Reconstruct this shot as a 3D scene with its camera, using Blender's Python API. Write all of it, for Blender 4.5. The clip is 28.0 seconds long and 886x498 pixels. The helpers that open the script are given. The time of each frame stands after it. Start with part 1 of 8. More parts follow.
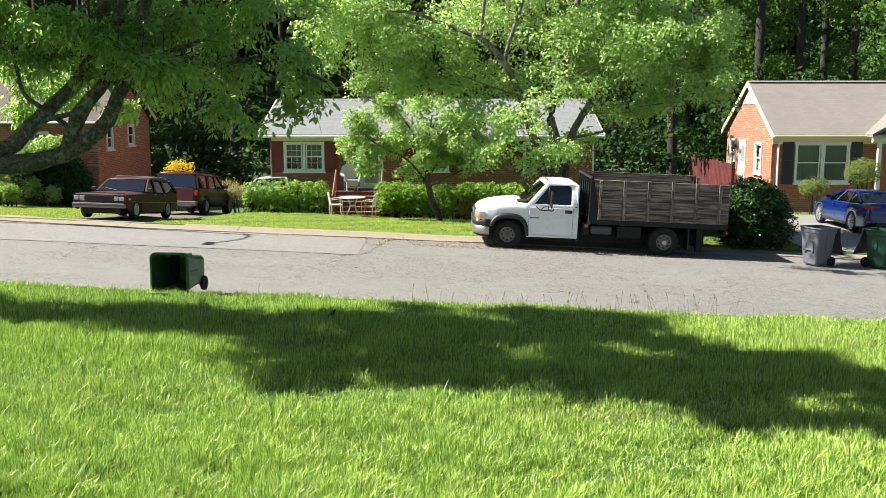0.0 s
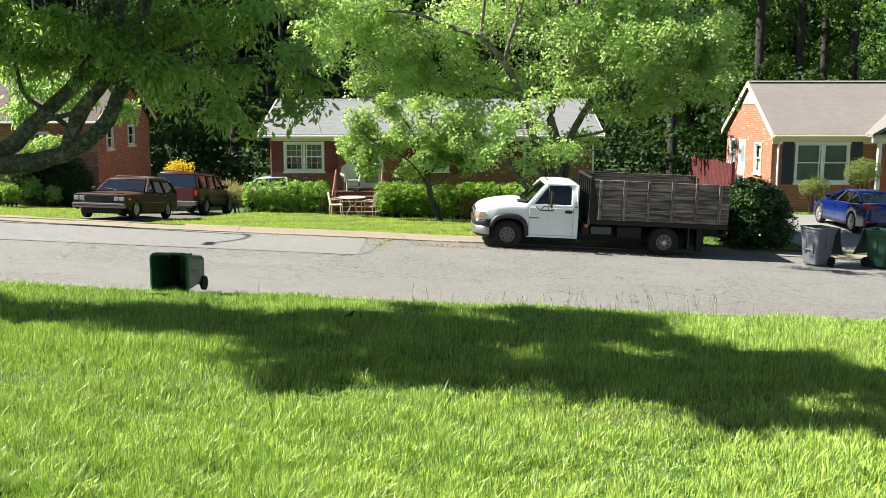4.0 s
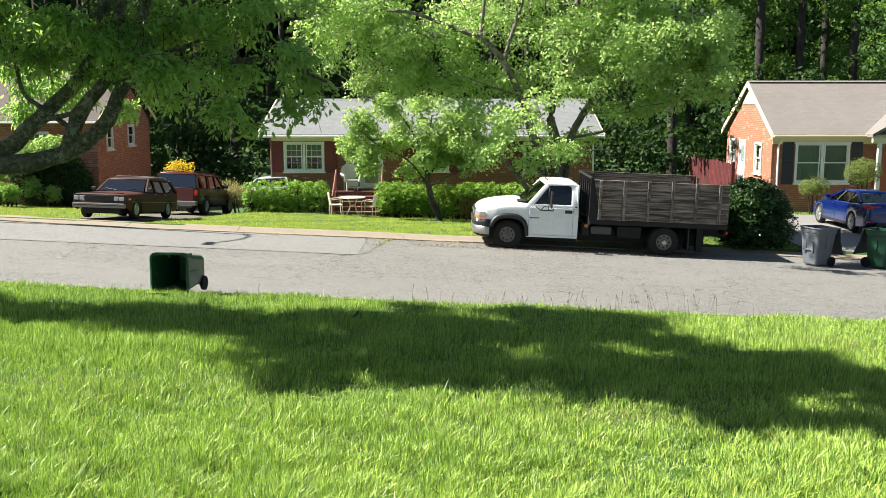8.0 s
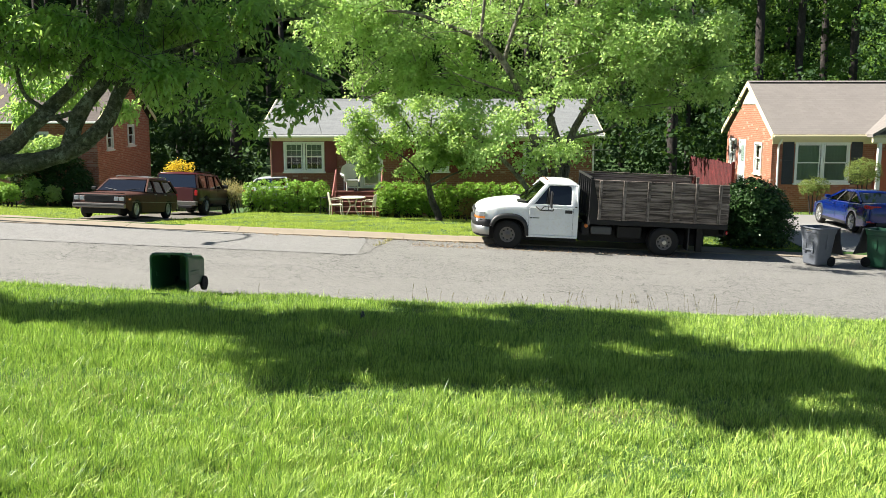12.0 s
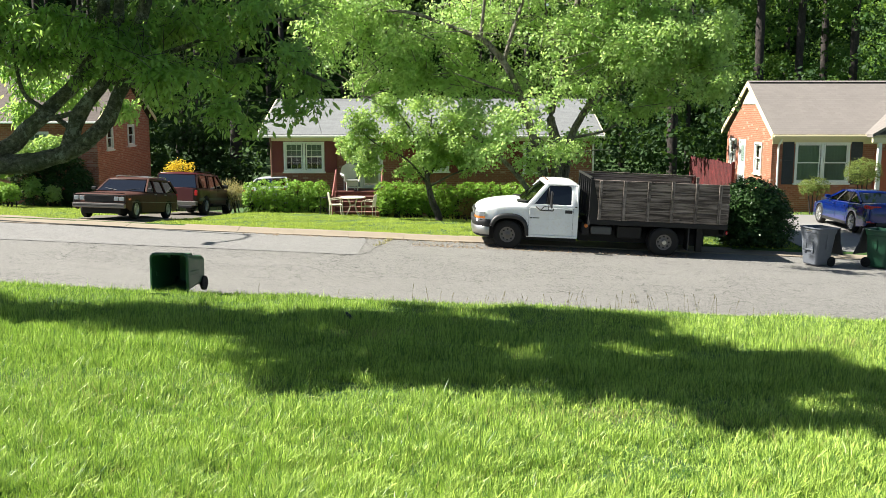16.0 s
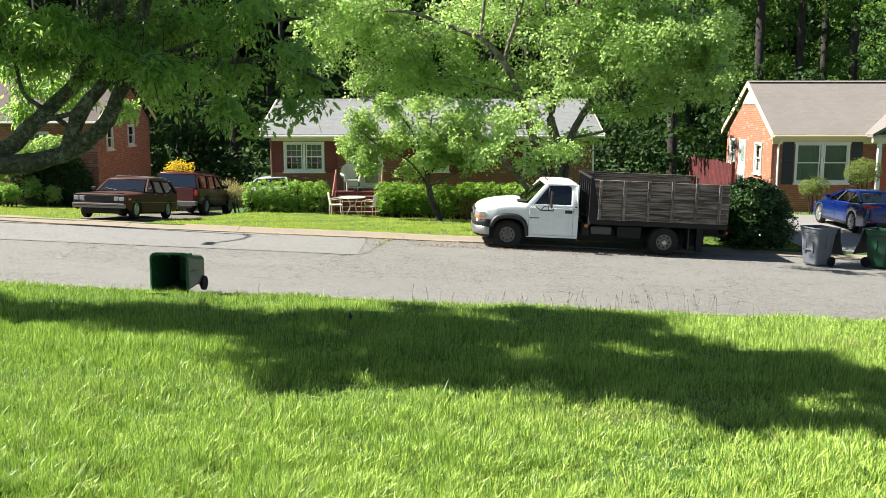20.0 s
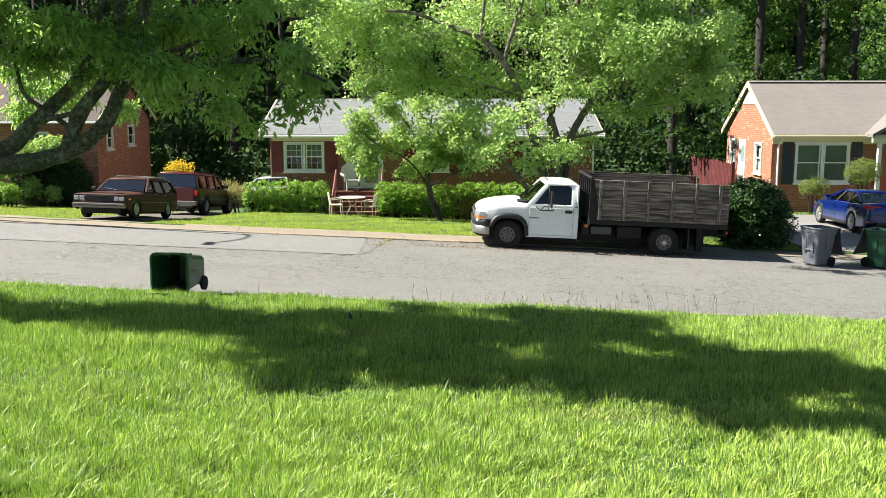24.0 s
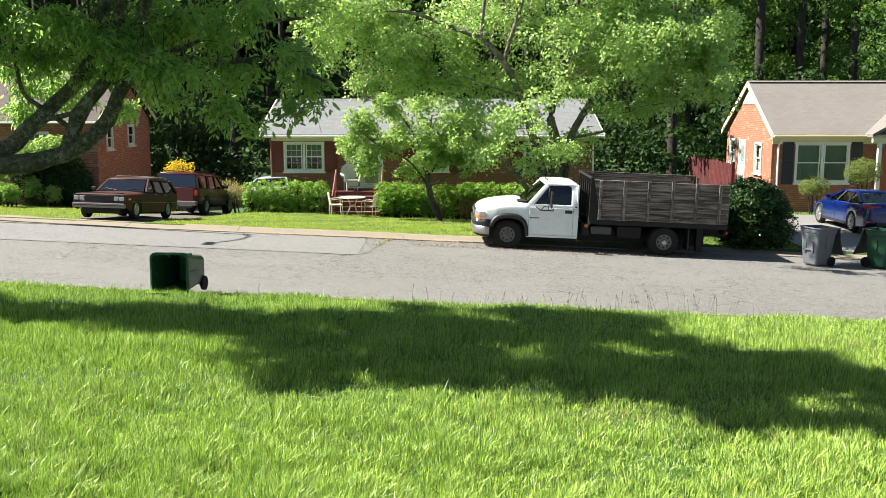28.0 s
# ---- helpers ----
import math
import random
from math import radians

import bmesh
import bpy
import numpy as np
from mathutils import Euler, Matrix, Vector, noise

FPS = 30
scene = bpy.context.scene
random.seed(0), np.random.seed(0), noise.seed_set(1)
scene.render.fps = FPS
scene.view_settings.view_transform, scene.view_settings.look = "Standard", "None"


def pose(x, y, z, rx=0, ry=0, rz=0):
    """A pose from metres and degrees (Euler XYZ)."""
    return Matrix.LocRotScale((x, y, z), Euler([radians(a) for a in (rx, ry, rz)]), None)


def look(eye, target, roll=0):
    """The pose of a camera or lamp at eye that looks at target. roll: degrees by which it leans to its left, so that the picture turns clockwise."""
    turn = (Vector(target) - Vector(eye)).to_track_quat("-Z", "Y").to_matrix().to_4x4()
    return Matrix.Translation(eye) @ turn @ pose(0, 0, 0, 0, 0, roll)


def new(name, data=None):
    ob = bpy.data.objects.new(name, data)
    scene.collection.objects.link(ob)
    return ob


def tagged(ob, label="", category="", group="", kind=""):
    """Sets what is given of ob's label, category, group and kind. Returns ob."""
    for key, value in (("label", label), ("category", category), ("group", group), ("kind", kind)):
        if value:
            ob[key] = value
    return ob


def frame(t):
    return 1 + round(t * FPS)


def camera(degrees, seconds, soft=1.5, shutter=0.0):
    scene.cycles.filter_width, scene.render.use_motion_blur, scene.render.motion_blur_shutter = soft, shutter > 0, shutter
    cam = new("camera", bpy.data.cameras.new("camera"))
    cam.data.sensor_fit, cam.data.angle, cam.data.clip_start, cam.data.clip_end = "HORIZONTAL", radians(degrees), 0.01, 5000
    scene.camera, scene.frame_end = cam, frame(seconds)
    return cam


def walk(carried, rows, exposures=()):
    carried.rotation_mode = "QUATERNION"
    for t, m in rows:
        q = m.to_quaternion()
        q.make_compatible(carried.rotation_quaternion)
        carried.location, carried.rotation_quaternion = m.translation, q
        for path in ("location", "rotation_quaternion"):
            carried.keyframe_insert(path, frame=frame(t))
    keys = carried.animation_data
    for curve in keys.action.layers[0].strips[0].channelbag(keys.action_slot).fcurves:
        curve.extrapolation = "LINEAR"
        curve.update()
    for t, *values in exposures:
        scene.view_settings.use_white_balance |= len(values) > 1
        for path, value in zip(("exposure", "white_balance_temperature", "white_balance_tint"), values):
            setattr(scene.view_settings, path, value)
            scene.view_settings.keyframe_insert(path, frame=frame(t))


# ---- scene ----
cam = camera(49.53, 28.0, soft=0.6)
VIEW = pose(0, 0, 3.83, 90 - 8.728)
walk(cam, [(0.0, VIEW), (28.0, VIEW)])

# ---- light ----
SUN_EL, SUN_X, SUN_Y = radians(46), -0.996, 0.088
scene.view_settings.exposure = 1.63
world = bpy.data.worlds.new("world")
scene.world = world
world.use_nodes = True
wn = world.node_tree
sky = wn.nodes.new("ShaderNodeTexSky")
sky.sky_type, sky.sun_disc = "NISHITA", False
sky.sun_elevation, sky.sun_rotation = SUN_EL, math.atan2(SUN_X, SUN_Y)
wn.links.new(sky.outputs[0], wn.nodes["Background"].inputs[0])
wn.nodes["Background"].inputs[1].default_value = 0.036
sun = new("sun", bpy.data.lights.new("sun", "SUN"))
sun.data.energy, sun.data.angle, sun.data.color = 5.0, radians(0.55), (1.0, 0.95, 0.85)
sun.matrix_world = look((SUN_X * 60, SUN_Y * 60, 60 * math.tan(SUN_EL)), (0, 0, 0))
tagged(sun, kind="structure")


# ---- materials ----
class Nodes:
    """A small builder of node materials."""

    def __init__(self, name):
        self.m = bpy.data.materials.new(name)
        self.m.use_nodes = True
        self.t = self.m.node_tree
        self.bsdf = self.t.nodes["Principled BSDF"]
        self.out = self.t.nodes["Material Output"]
        self.co = self.t.nodes.new("ShaderNodeTexCoord").outputs["Object"]

    def n(self, kind, ins=None, operation="", feature="", data_type="", blend_type=""):
        node = self.t.nodes.new("ShaderNode" + kind)
        if operation:
            node.operation = operation
        if feature:
            node.feature = feature
        if data_type:
            node.data_type = data_type
        if blend_type:
            node.blend_type = blend_type
        for k, v in (ins or {}).items():
            if isinstance(v, bpy.types.NodeSocket):
                self.t.links.new(v, node.inputs[k])
            else:
                node.inputs[k].default_value = v
        return node

    def noise(self, scale, detail=4, rough=0.6, vec=None, stretch=None):
        v = vec or self.co
        if stretch:
            v = self.n("Mapping", {"Vector": v, "Scale": stretch}).outputs[0]
        return self.n("TexNoise", {"Vector": v, "Scale": scale, "Detail": detail, "Roughness": rough}).outputs["Fac"]

    def ramp(self, fac, stops):
        r = self.n("ValToRGB", {"Fac": fac})
        e = r.color_ramp.elements
        while len(e) < len(stops):
            e.new(0.5)
        for el, (pos, col) in zip(e, stops):
            el.position, el.color = pos, (*col, 1)
        return r.outputs[0]

    def mix(self, fac, a, b, blend="MIX"):
        x = self.n("Mix", data_type="RGBA", blend_type=blend)
        for sock, v in ((x.inputs[0], fac), (x.inputs[6], a), (x.inputs[7], b)):
            if isinstance(v, bpy.types.NodeSocket):
                self.t.links.new(v, sock)
            else:
                sock.default_value = (*v, 1) if isinstance(v, tuple) else v
        return x.outputs[2]

    def math(self, op, a, b=0.0):
        return self.n("Math", {0: a, 1: b}, operation=op).outputs[0]

    def bump(self, height, strength=0.3, dist=0.01):
        b = self.n("Bump", {"Height": height, "Strength": strength, "Distance": dist})
        self.t.links.new(b.outputs[0], self.bsdf.inputs["Normal"])
        return b.outputs[0]

    def set(self, **kw):
        for k, v in kw.items():
            sock = self.bsdf.inputs[k.replace("_", " ")]
            if isinstance(v, bpy.types.NodeSocket):
                self.t.links.new(v, sock)
            else:
                sock.default_value = (*v, 1) if isinstance(v, tuple) else v
        return self.m


def shade(c, k):
    return tuple(min(1.0, x * k) for x in c)


def plain(name, col, rough=0.5, metal=0.0, var=0.25, scale=6.0, bump=0.15, fine=60.0, coat=0.0, stretch=None):
    """A surface of one colour with stains at a large scale and grain at a small one."""
    k = Nodes(name)
    big = k.noise(scale, 5, stretch=stretch)
    small = k.noise(fine, 3, stretch=stretch)
    c = k.mix(k.math("MULTIPLY", big, 1.0), shade(col, 1 - var), shade(col, 1 + var))
    c = k.mix(k.math("MULTIPLY", small, 0.35), c, shade(col, 1 - 1.4 * var))
    k.set(Base_Color=c, Metallic=metal, Roughness=k.math("ADD", k.math("MULTIPLY", big, 0.2), rough - 0.1), Coat_Weight=coat)
    k.bump(small, bump, 0.004)
    return k.m


def leafy(name, dark, light, trans=0.45, rough=0.45, back=None, big=0.5, spec=0.18, spread=0.7):
    """Leaves: each with its own tint, gloss on top and light coming through."""
    k = Nodes(name)
    g = k.n("NewGeometry")
    patch = k.noise(big, 3)
    f = k.math("ADD", k.math("MULTIPLY", g.outputs["Random Per Island"], spread), k.math("MULTIPLY", patch, 0.5))
    c = k.mix(k.math("SUBTRACT", f, spread / 2 - 0.25), dark, light)
    k.set(Base_Color=c, Roughness=rough + 0.1, Specular_IOR_Level=spec)
    tr = k.n("BsdfTranslucent", {"Color": k.mix(0.75, c, back or shade(light, 1.5), "MIX")})
    mx = k.n("MixShader", {0: trans, 1: k.bsdf.outputs[0], 2: tr.outputs[0]})
    k.t.links.new(mx.outputs[0], k.out.inputs[0])
    return k.m


def bark(name, a, b, scale=7.0):
    """Furrowed bark: dark clefts, paler ridges and blotches of lichen."""
    k = Nodes(name)
    n1 = k.noise(scale * 2.2, 6, 0.75, stretch=(1, 1, 0.3))
    c = k.ramp(n1, [(0.36, a), (0.52, shade(b, 0.6)), (0.66, b)])
    blot = k.ramp(k.noise(5.0, 5, 0.7), [(0.5, (0, 0, 0)), (0.62, (0.6, 0.6, 0.6))])
    c = k.mix(blot, c, shade(b, 1.3))
    c = k.mix(k.ramp(k.noise(1.6, 4), [(0.45, (0, 0, 0)), (0.65, (0.55, 0.55, 0.55))]), c, shade(a, 1.2))
    k.set(Base_Color=c, Roughness=0.92)
    k.bump(n1, 1.0, 0.05)
    return k.m


def lichened(name):
    """Dark bark with pale lichen spots, both tones strengthened to imitate mottled sunlight."""
    k = Nodes(name)
    n1 = k.noise(16, 7, 0.8)
    c = k.ramp(n1, [(0.36, (0.035, 0.03, 0.023)), (0.5, (0.15, 0.135, 0.1)), (0.64, (0.36, 0.33, 0.26))])
    c = k.mix(k.ramp(k.noise(3.0, 5, 0.7), [(0.46, (0, 0, 0)), (0.6, (0.6, 0.6, 0.6))]), c, (0.09, 0.1, 0.055))
    spots = k.ramp(k.noise(7.5, 6, 0.75), [(0.54, (0, 0, 0)), (0.6, (1, 1, 1))])
    c = k.mix(k.math("MULTIPLY", spots, 0.8), c, (0.42, 0.42, 0.35))
    k.set(Base_Color=c, Roughness=0.95)
    k.bump(k.math("ADD", n1, k.math("MULTIPLY", k.noise(40, 3), 0.4)), 1.0, 0.1)
    return k.m


def brickwork(name, a, b, mortar, pale=0.1):
    """Running-bond brick, 203 x 67 mm with 10 mm joints, with the odd pale brick."""
    k = Nodes(name)
    s = k.n("SeparateXYZ", {0: k.co})
    v = k.n("CombineXYZ", {0: k.math("ADD", s.outputs[0], s.outputs[1]), 1: s.outputs[2]}).outputs[0]
    br = k.n("TexBrick", {"Vector": v, "Scale": 1.0, "Mortar Size": 0.008, "Brick Width": 0.213, "Row Height": 0.077,
                          "Color1": (*a, 1), "Color2": (*b, 1), "Mortar": (*mortar, 1), "Bias": -0.1})
    cell = k.n("TexWhiteNoise", {"Vector": k.n("VectorMath", {0: k.n("VectorMath", {0: v, 1: (0.213, 0.077, 1)}, operation="DIVIDE").outputs[0]},
                                               operation="FLOOR").outputs[0]}).outputs["Value"]
    palef = k.math("MULTIPLY", k.math("GREATER_THAN", cell, 1 - pale), 0.42)
    c = k.mix(palef, br.outputs["Color"], (0.6, 0.47, 0.38))
    c = k.mix(k.math("MULTIPLY", k.noise(0.7, 4), 0.2), c, shade(a, 0.5))
    c = k.mix(k.math("MULTIPLY", k.noise(30, 3), 0.3), c, shade(b, 1.3))
    k.set(Base_Color=c, Roughness=0.88)
    k.bump(k.math("ADD", k.math("MULTIPLY", br.outputs["Fac"], -1.0), k.math("MULTIPLY", k.noise(50, 3), 0.3)), 0.6, 0.008)
    return k.m


def shingles(name, a, b):
    k = Nodes(name)
    s = k.n("SeparateXYZ", {0: k.co})
    v = k.n("CombineXYZ", {0: s.outputs[0], 1: k.math("MULTIPLY", s.outputs[1], 1.1)}).outputs[0]
    br = k.n("TexBrick", {"Vector": v, "Scale": 1.0, "Mortar Size": 0.006, "Brick Width": 0.3, "Row Height": 0.14,
                          "Color1": (*a, 1), "Color2": (*b, 1), "Mortar": (*shade(a, 0.66), 1), "Bias": 0.0})
    c = k.mix(k.math("MULTIPLY", k.noise(0.45, 5, stretch=(1.4, 0.5, 1)), 0.75), br.outputs["Color"], shade(a, 0.62))
    c = k.mix(k.math("MULTIPLY", k.noise(80, 2), 0.35), c, shade(b, 1.35))
    k.set(Base_Color=c, Roughness=0.95)
    k.bump(k.math("ADD", k.math("MULTIPLY", br.outputs["Fac"], -1.0), k.math("MULTIPLY", k.noise(120, 2), 0.4)), 0.5, 0.006)
    return k.m


def asphalt(name, col, cracks=1.0):
    k = Nodes(name)
    warp = k.n("VectorMath", {0: k.co, 1: k.n("VectorMath", {0: k.n("TexNoise", {"Vector": k.co, "Scale": 1.7, "Detail": 3}).outputs["Color"], 1: (0.5, 0.5, 0.5)}, operation="MULTIPLY").outputs[0]}).outputs[0]
    v1 = k.n("TexVoronoi", {"Vector": warp, "Scale": 2.0}, feature="DISTANCE_TO_EDGE").outputs["Distance"]
    v2 = k.n("TexVoronoi", {"Vector": warp, "Scale": 4.2}, feature="DISTANCE_TO_EDGE").outputs["Distance"]
    where = k.noise(0.25, 3, stretch=(0.5, 1.2, 1))
    cr1 = k.math("MULTIPLY", k.math("LESS_THAN", v1, 0.006), k.math("GREATER_THAN", k.noise(0.5, 2), 0.47))
    cr2 = k.math("MULTIPLY", k.math("LESS_THAN", v2, 0.014), k.math("GREATER_THAN", where, 0.5))
    cr = k.math("MULTIPLY", k.math("MAXIMUM", cr1, cr2), cracks)
    grain = k.n("TexVoronoi", {"Vector": k.co, "Scale": 55.0}).outputs["Color"]
    g = k.math("ADD", k.math("MULTIPLY", k.n("SeparateColor", {0: grain}).outputs[0], 0.6), k.math("MULTIPLY", k.noise(28, 5, 0.8), 0.4))
    c = k.mix(g, shade(col, 0.12), shade(col, 1.95))
    c = k.mix(k.math("MULTIPLY", k.noise(0.5, 5, 0.65, stretch=(0.35, 1.6, 1)), 0.65), c, shade(col, 0.7))
    c = k.mix(k.math("MULTIPLY", k.noise(6, 4), 0.4), c, shade(col, 1.35))
    c = k.mix(k.math("MULTIPLY", k.math("GREATER_THAN", k.noise(17, 6, 0.8), 0.57), 0.4), c, shade(col, 0.45))
    c = k.mix(k.math("MULTIPLY", cr, 0.75), c, (0.018, 0.017, 0.016))
    k.set(Base_Color=c, Roughness=0.87)
    k.bump(k.math("SUBTRACT", k.math("MULTIPLY", g, 0.9), cr), 0.9, 0.012)
    return k.m


def plank(name, a, b, stretch=(1.2, 10, 26)):
    """Weathered boards: each piece with its own tone and grain along x."""
    k = Nodes(name)
    r = k.n("ObjectInfo").outputs["Random"]
    v = k.n("VectorMath", {0: k.co, 1: k.n("CombineXYZ", {0: k.math("MULTIPLY", r, 37.0), 1: 0.0, 2: k.math("MULTIPLY", r, 11.0)}).outputs[0]}).outputs[0]
    g = k.noise(1.0, 8, 0.72, vec=v, stretch=stretch)
    g2 = k.noise(2.3, 3, 0.5, vec=v, stretch=(0.5, 2, 5))
    c = k.ramp(k.math("ADD", k.math("MULTIPLY", g, 0.75), k.math("MULTIPLY", g2, 0.3)), [(0.38, shade(a, 0.2)), (0.48, a), (0.58, b), (0.7, shade(b, 1.5))])
    c = k.mix(k.math("MULTIPLY", r, 0.45), c, shade(a, 0.55))
    k.set(Base_Color=c, Roughness=0.92)
    kv = k.n("VectorMath", {0: v, 1: (2.6, 3.0, 6.0)}, operation="MULTIPLY").outputs[0]
    knot = k.n("TexVoronoi", {"Vector": kv, "Scale": 1.0, "Randomness": 1.0}).outputs["Distance"]
    c = k.mix(k.ramp(knot, [(0.05, (0.85, 0.85, 0.85)), (0.16, (0, 0, 0))]), c, shade(a, 0.12))
    k.set(Base_Color=c, Roughness=0.92)
    k.bump(g, 0.6, 0.008)
    return k.m


def pane_glass(name, tint=(0.75, 0.8, 0.78), base=0.045):
    """Thin glass: clear with a tint, and a mirror by Fresnel."""
    k = Nodes(name)
    clear = k.n("BsdfTransparent", {"Color": (*tint, 1)})
    gloss = k.n("BsdfGlossy", {"Roughness": 0.03, "Color": (1, 1, 1, 1)})
    f = k.math("ADD", k.math("MULTIPLY", k.math("POWER", k.n("LayerWeight", {"Blend": 0.5}).outputs["Facing"], 5.0), 0.42), base)
    mx = k.n("MixShader", {0: f, 1: clear.outputs[0], 2: gloss.outputs[0]})
    k.t.links.new(mx.outputs[0], k.out.inputs[0])
    return k.m


def car_paint(name, col, rough=0.28, coat=0.8, fade=None, metal=0.0, spec=0.5):
    k = Nodes(name)
    n1, n2 = k.noise(1.6, 5), k.noise(14, 4, 0.7)
    c = k.mix(k.math("MULTIPLY", n1, 0.6), shade(col, 0.82), shade(col, 1.15))
    if fade:
        c = k.mix(k.ramp(n2, [(0.5, (0, 0, 0)), (0.72, (0.5, 0.5, 0.5))]), c, fade)
    k.set(Base_Color=c, Roughness=k.math("ADD", k.math("MULTIPLY", n2, 0.15), rough - 0.07), Coat_Weight=coat, Coat_Roughness=0.08, Metallic=metal, Specular_IOR_Level=spec)
    return k.m


M = {}
M["lawn"] = leafy("lawn_blades", (0.013, 0.075, 0.018), (0.56, 0.72, 0.15), 0.2, 0.26, (0.36, 0.61, 0.08), 0.9, 0.26, 1.25)
M["lawn_far"] = leafy("far_lawn_blades", (0.15, 0.25, 0.035), (0.44, 0.54, 0.1), 0.4, 0.5, (0.5, 0.6, 0.1), 0.6)
M["seed"] = leafy("seed_heads", (0.09, 0.08, 0.04), (0.2, 0.17, 0.09), 0.2, 0.6)
M["straw"] = leafy("straw", (0.22, 0.2, 0.08), (0.4, 0.37, 0.16), 0.3, 0.6)
M["bough"] = leafy("bough_leaves", (0.075, 0.18, 0.07), (0.25, 0.43, 0.15), 0.6, 0.34, (0.5, 0.7, 0.15), 0.7, 0.35)
M["maple"] = leafy("maple_leaves", (0.12, 0.26, 0.06), (0.5, 0.64, 0.26), 0.56, 0.34, (0.58, 0.77, 0.23), 0.5, 0.5)
M["dogwood"] = leafy("dogwood_leaves", (0.1, 0.22, 0.05), (0.42, 0.56, 0.2), 0.5, 0.38, (0.54, 0.72, 0.17), 0.5, 0.45)
# one woodland leaf in two tones: darkened for shade, and lightened as sunlit
M["shaded_wood_leaf"] = leafy("shaded_woodland_leaves", (0.009, 0.028, 0.01), (0.04, 0.086, 0.024), 0.28, 0.5, (0.09, 0.18, 0.026), 0.12)
M["lit_wood_leaf"] = leafy("sunlit_woodland_leaves", (0.03, 0.08, 0.022), (0.13, 0.24, 0.06), 0.45, 0.45, (0.25, 0.42, 0.06), 0.12)
M["ivy"] = leafy("dark_shrub_leaves", (0.012, 0.036, 0.01), (0.042, 0.09, 0.022), 0.15, 0.3, None, 0.6)
M["hedge"] = leafy("hedge_leaves", (0.09, 0.21, 0.025), (0.28, 0.46, 0.06), 0.26, 0.35, (0.3, 0.46, 0.05), 0.8)
M["topiary"] = leafy("topiary_leaves", (0.06, 0.11, 0.025), (0.2, 0.24, 0.06), 0.35, 0.5, None, 0.9)
M["russet"] = leafy("russet_leaves", (0.12, 0.1, 0.03), (0.26, 0.18, 0.06), 0.35, 0.5, None, 0.9)
M["forsythia"] = leafy("yellow_blossom", (0.55, 0.38, 0.03), (0.8, 0.6, 0.05), 0.3, 0.5, (0.9, 0.7, 0.06), 1.2)
M["bark_grey"] = bark("grey_bark", (0.035, 0.03, 0.024), (0.3, 0.27, 0.22), 9)
M["bark_dark"] = bark("dark_bark", (0.03, 0.026, 0.02), (0.16, 0.14, 0.115), 9)
M["bark_bough"] = lichened("lichened_sun_mottled_bark")
M["bark_pine"] = bark("pine_bark", (0.018, 0.015, 0.014), (0.055, 0.044, 0.04), 4)
M["brick_mid"] = brickwork("red_brown_brick", (0.2, 0.07, 0.042), (0.27, 0.1, 0.06), (0.3, 0.22, 0.17), 0.04)
M["brick_right"] = brickwork("orange_brick", (0.25, 0.085, 0.047), (0.37, 0.135, 0.076), (0.36, 0.25, 0.18), 0.06)
M["brick_left"] = brickwork("russet_brick", (0.27, 0.088, 0.052), (0.47, 0.18, 0.108), (0.45, 0.33, 0.25), 0.06)
M["roof_mid"] = shingles("grey_shingles", (0.12, 0.128, 0.134), (0.2, 0.21, 0.215))
M["roof_right"] = shingles("brown_grey_shingles", (0.165, 0.148, 0.138), (0.205, 0.186, 0.172))
M["roof_left"] = shingles("brown_shingles", (0.07, 0.056, 0.05), (0.12, 0.1, 0.09))
M["trim"] = plain("cream_trim", (0.72, 0.64, 0.42), 0.5, var=0.08)
M["white"] = plain("white_paint", (0.8, 0.8, 0.78), 0.45, var=0.06)
M["gutter"] = plain("white_gutter", (0.74, 0.74, 0.72), 0.4, var=0.08)
M["shutter_red"] = plain("maroon_shutter", (0.16, 0.03, 0.025), 0.6, var=0.15)
M["shutter_black"] = plain("black_shutter", (0.02, 0.024, 0.032), 0.5, var=0.15)
M["porch_red"] = plain("red_painted_masonry", (0.13, 0.042, 0.034), 0.75, var=0.4, scale=4)
# treads paler than the rest of the porch masonry
M["tread"] = plain("paler_red_tread", (0.2, 0.085, 0.07), 0.75, var=0.4, scale=5)
# brown that imitates the sunlit strip of the middle house's side wall
M["lit_wall_brown"] = plain("sunlit_wall_strip_brown", (0.2, 0.105, 0.07), 0.55, var=0.2)
M["rail_red"] = plain("red_painted_rail", (0.22, 0.06, 0.05), 0.6, var=0.25)
M["glass"] = pane_glass("window_glass")
M["curtain"] = plain("pale_curtain", (0.26, 0.3, 0.28), 0.9, var=0.15, scale=3, stretch=(8, 8, 0.4))
M["glass_car"] = pane_glass("car_glass", (0.06, 0.07, 0.07), 0.06)
M["screen"] = pane_glass("windscreen_glass", (0.03, 0.036, 0.04), 0.16)
M["asphalt"] = asphalt("worn_asphalt", (0.16, 0.156, 0.146))
M["asphalt_patch"] = asphalt("asphalt_patch", (0.18, 0.177, 0.171), 0.25)
# near-black that stands in for the shade inside rooms, cabins and a grille
M["unlit_black"] = plain("unlit_interior_black", (0.02, 0.02, 0.02), 0.9)
M["tar"] = plain("tar_seam", (0.05, 0.049, 0.047), 0.8, var=0.4)
M["concrete"] = plain("old_concrete", (0.24, 0.2, 0.15), 0.9, var=0.32, scale=1.4, bump=0.4)
M["drive_grey"] = plain("grey_driveway_concrete", (0.2, 0.195, 0.185), 0.9, var=0.25, scale=1.2, bump=0.4)
M["blind"] = plain("white_blind", (0.7, 0.7, 0.68), 0.8, var=0.06)
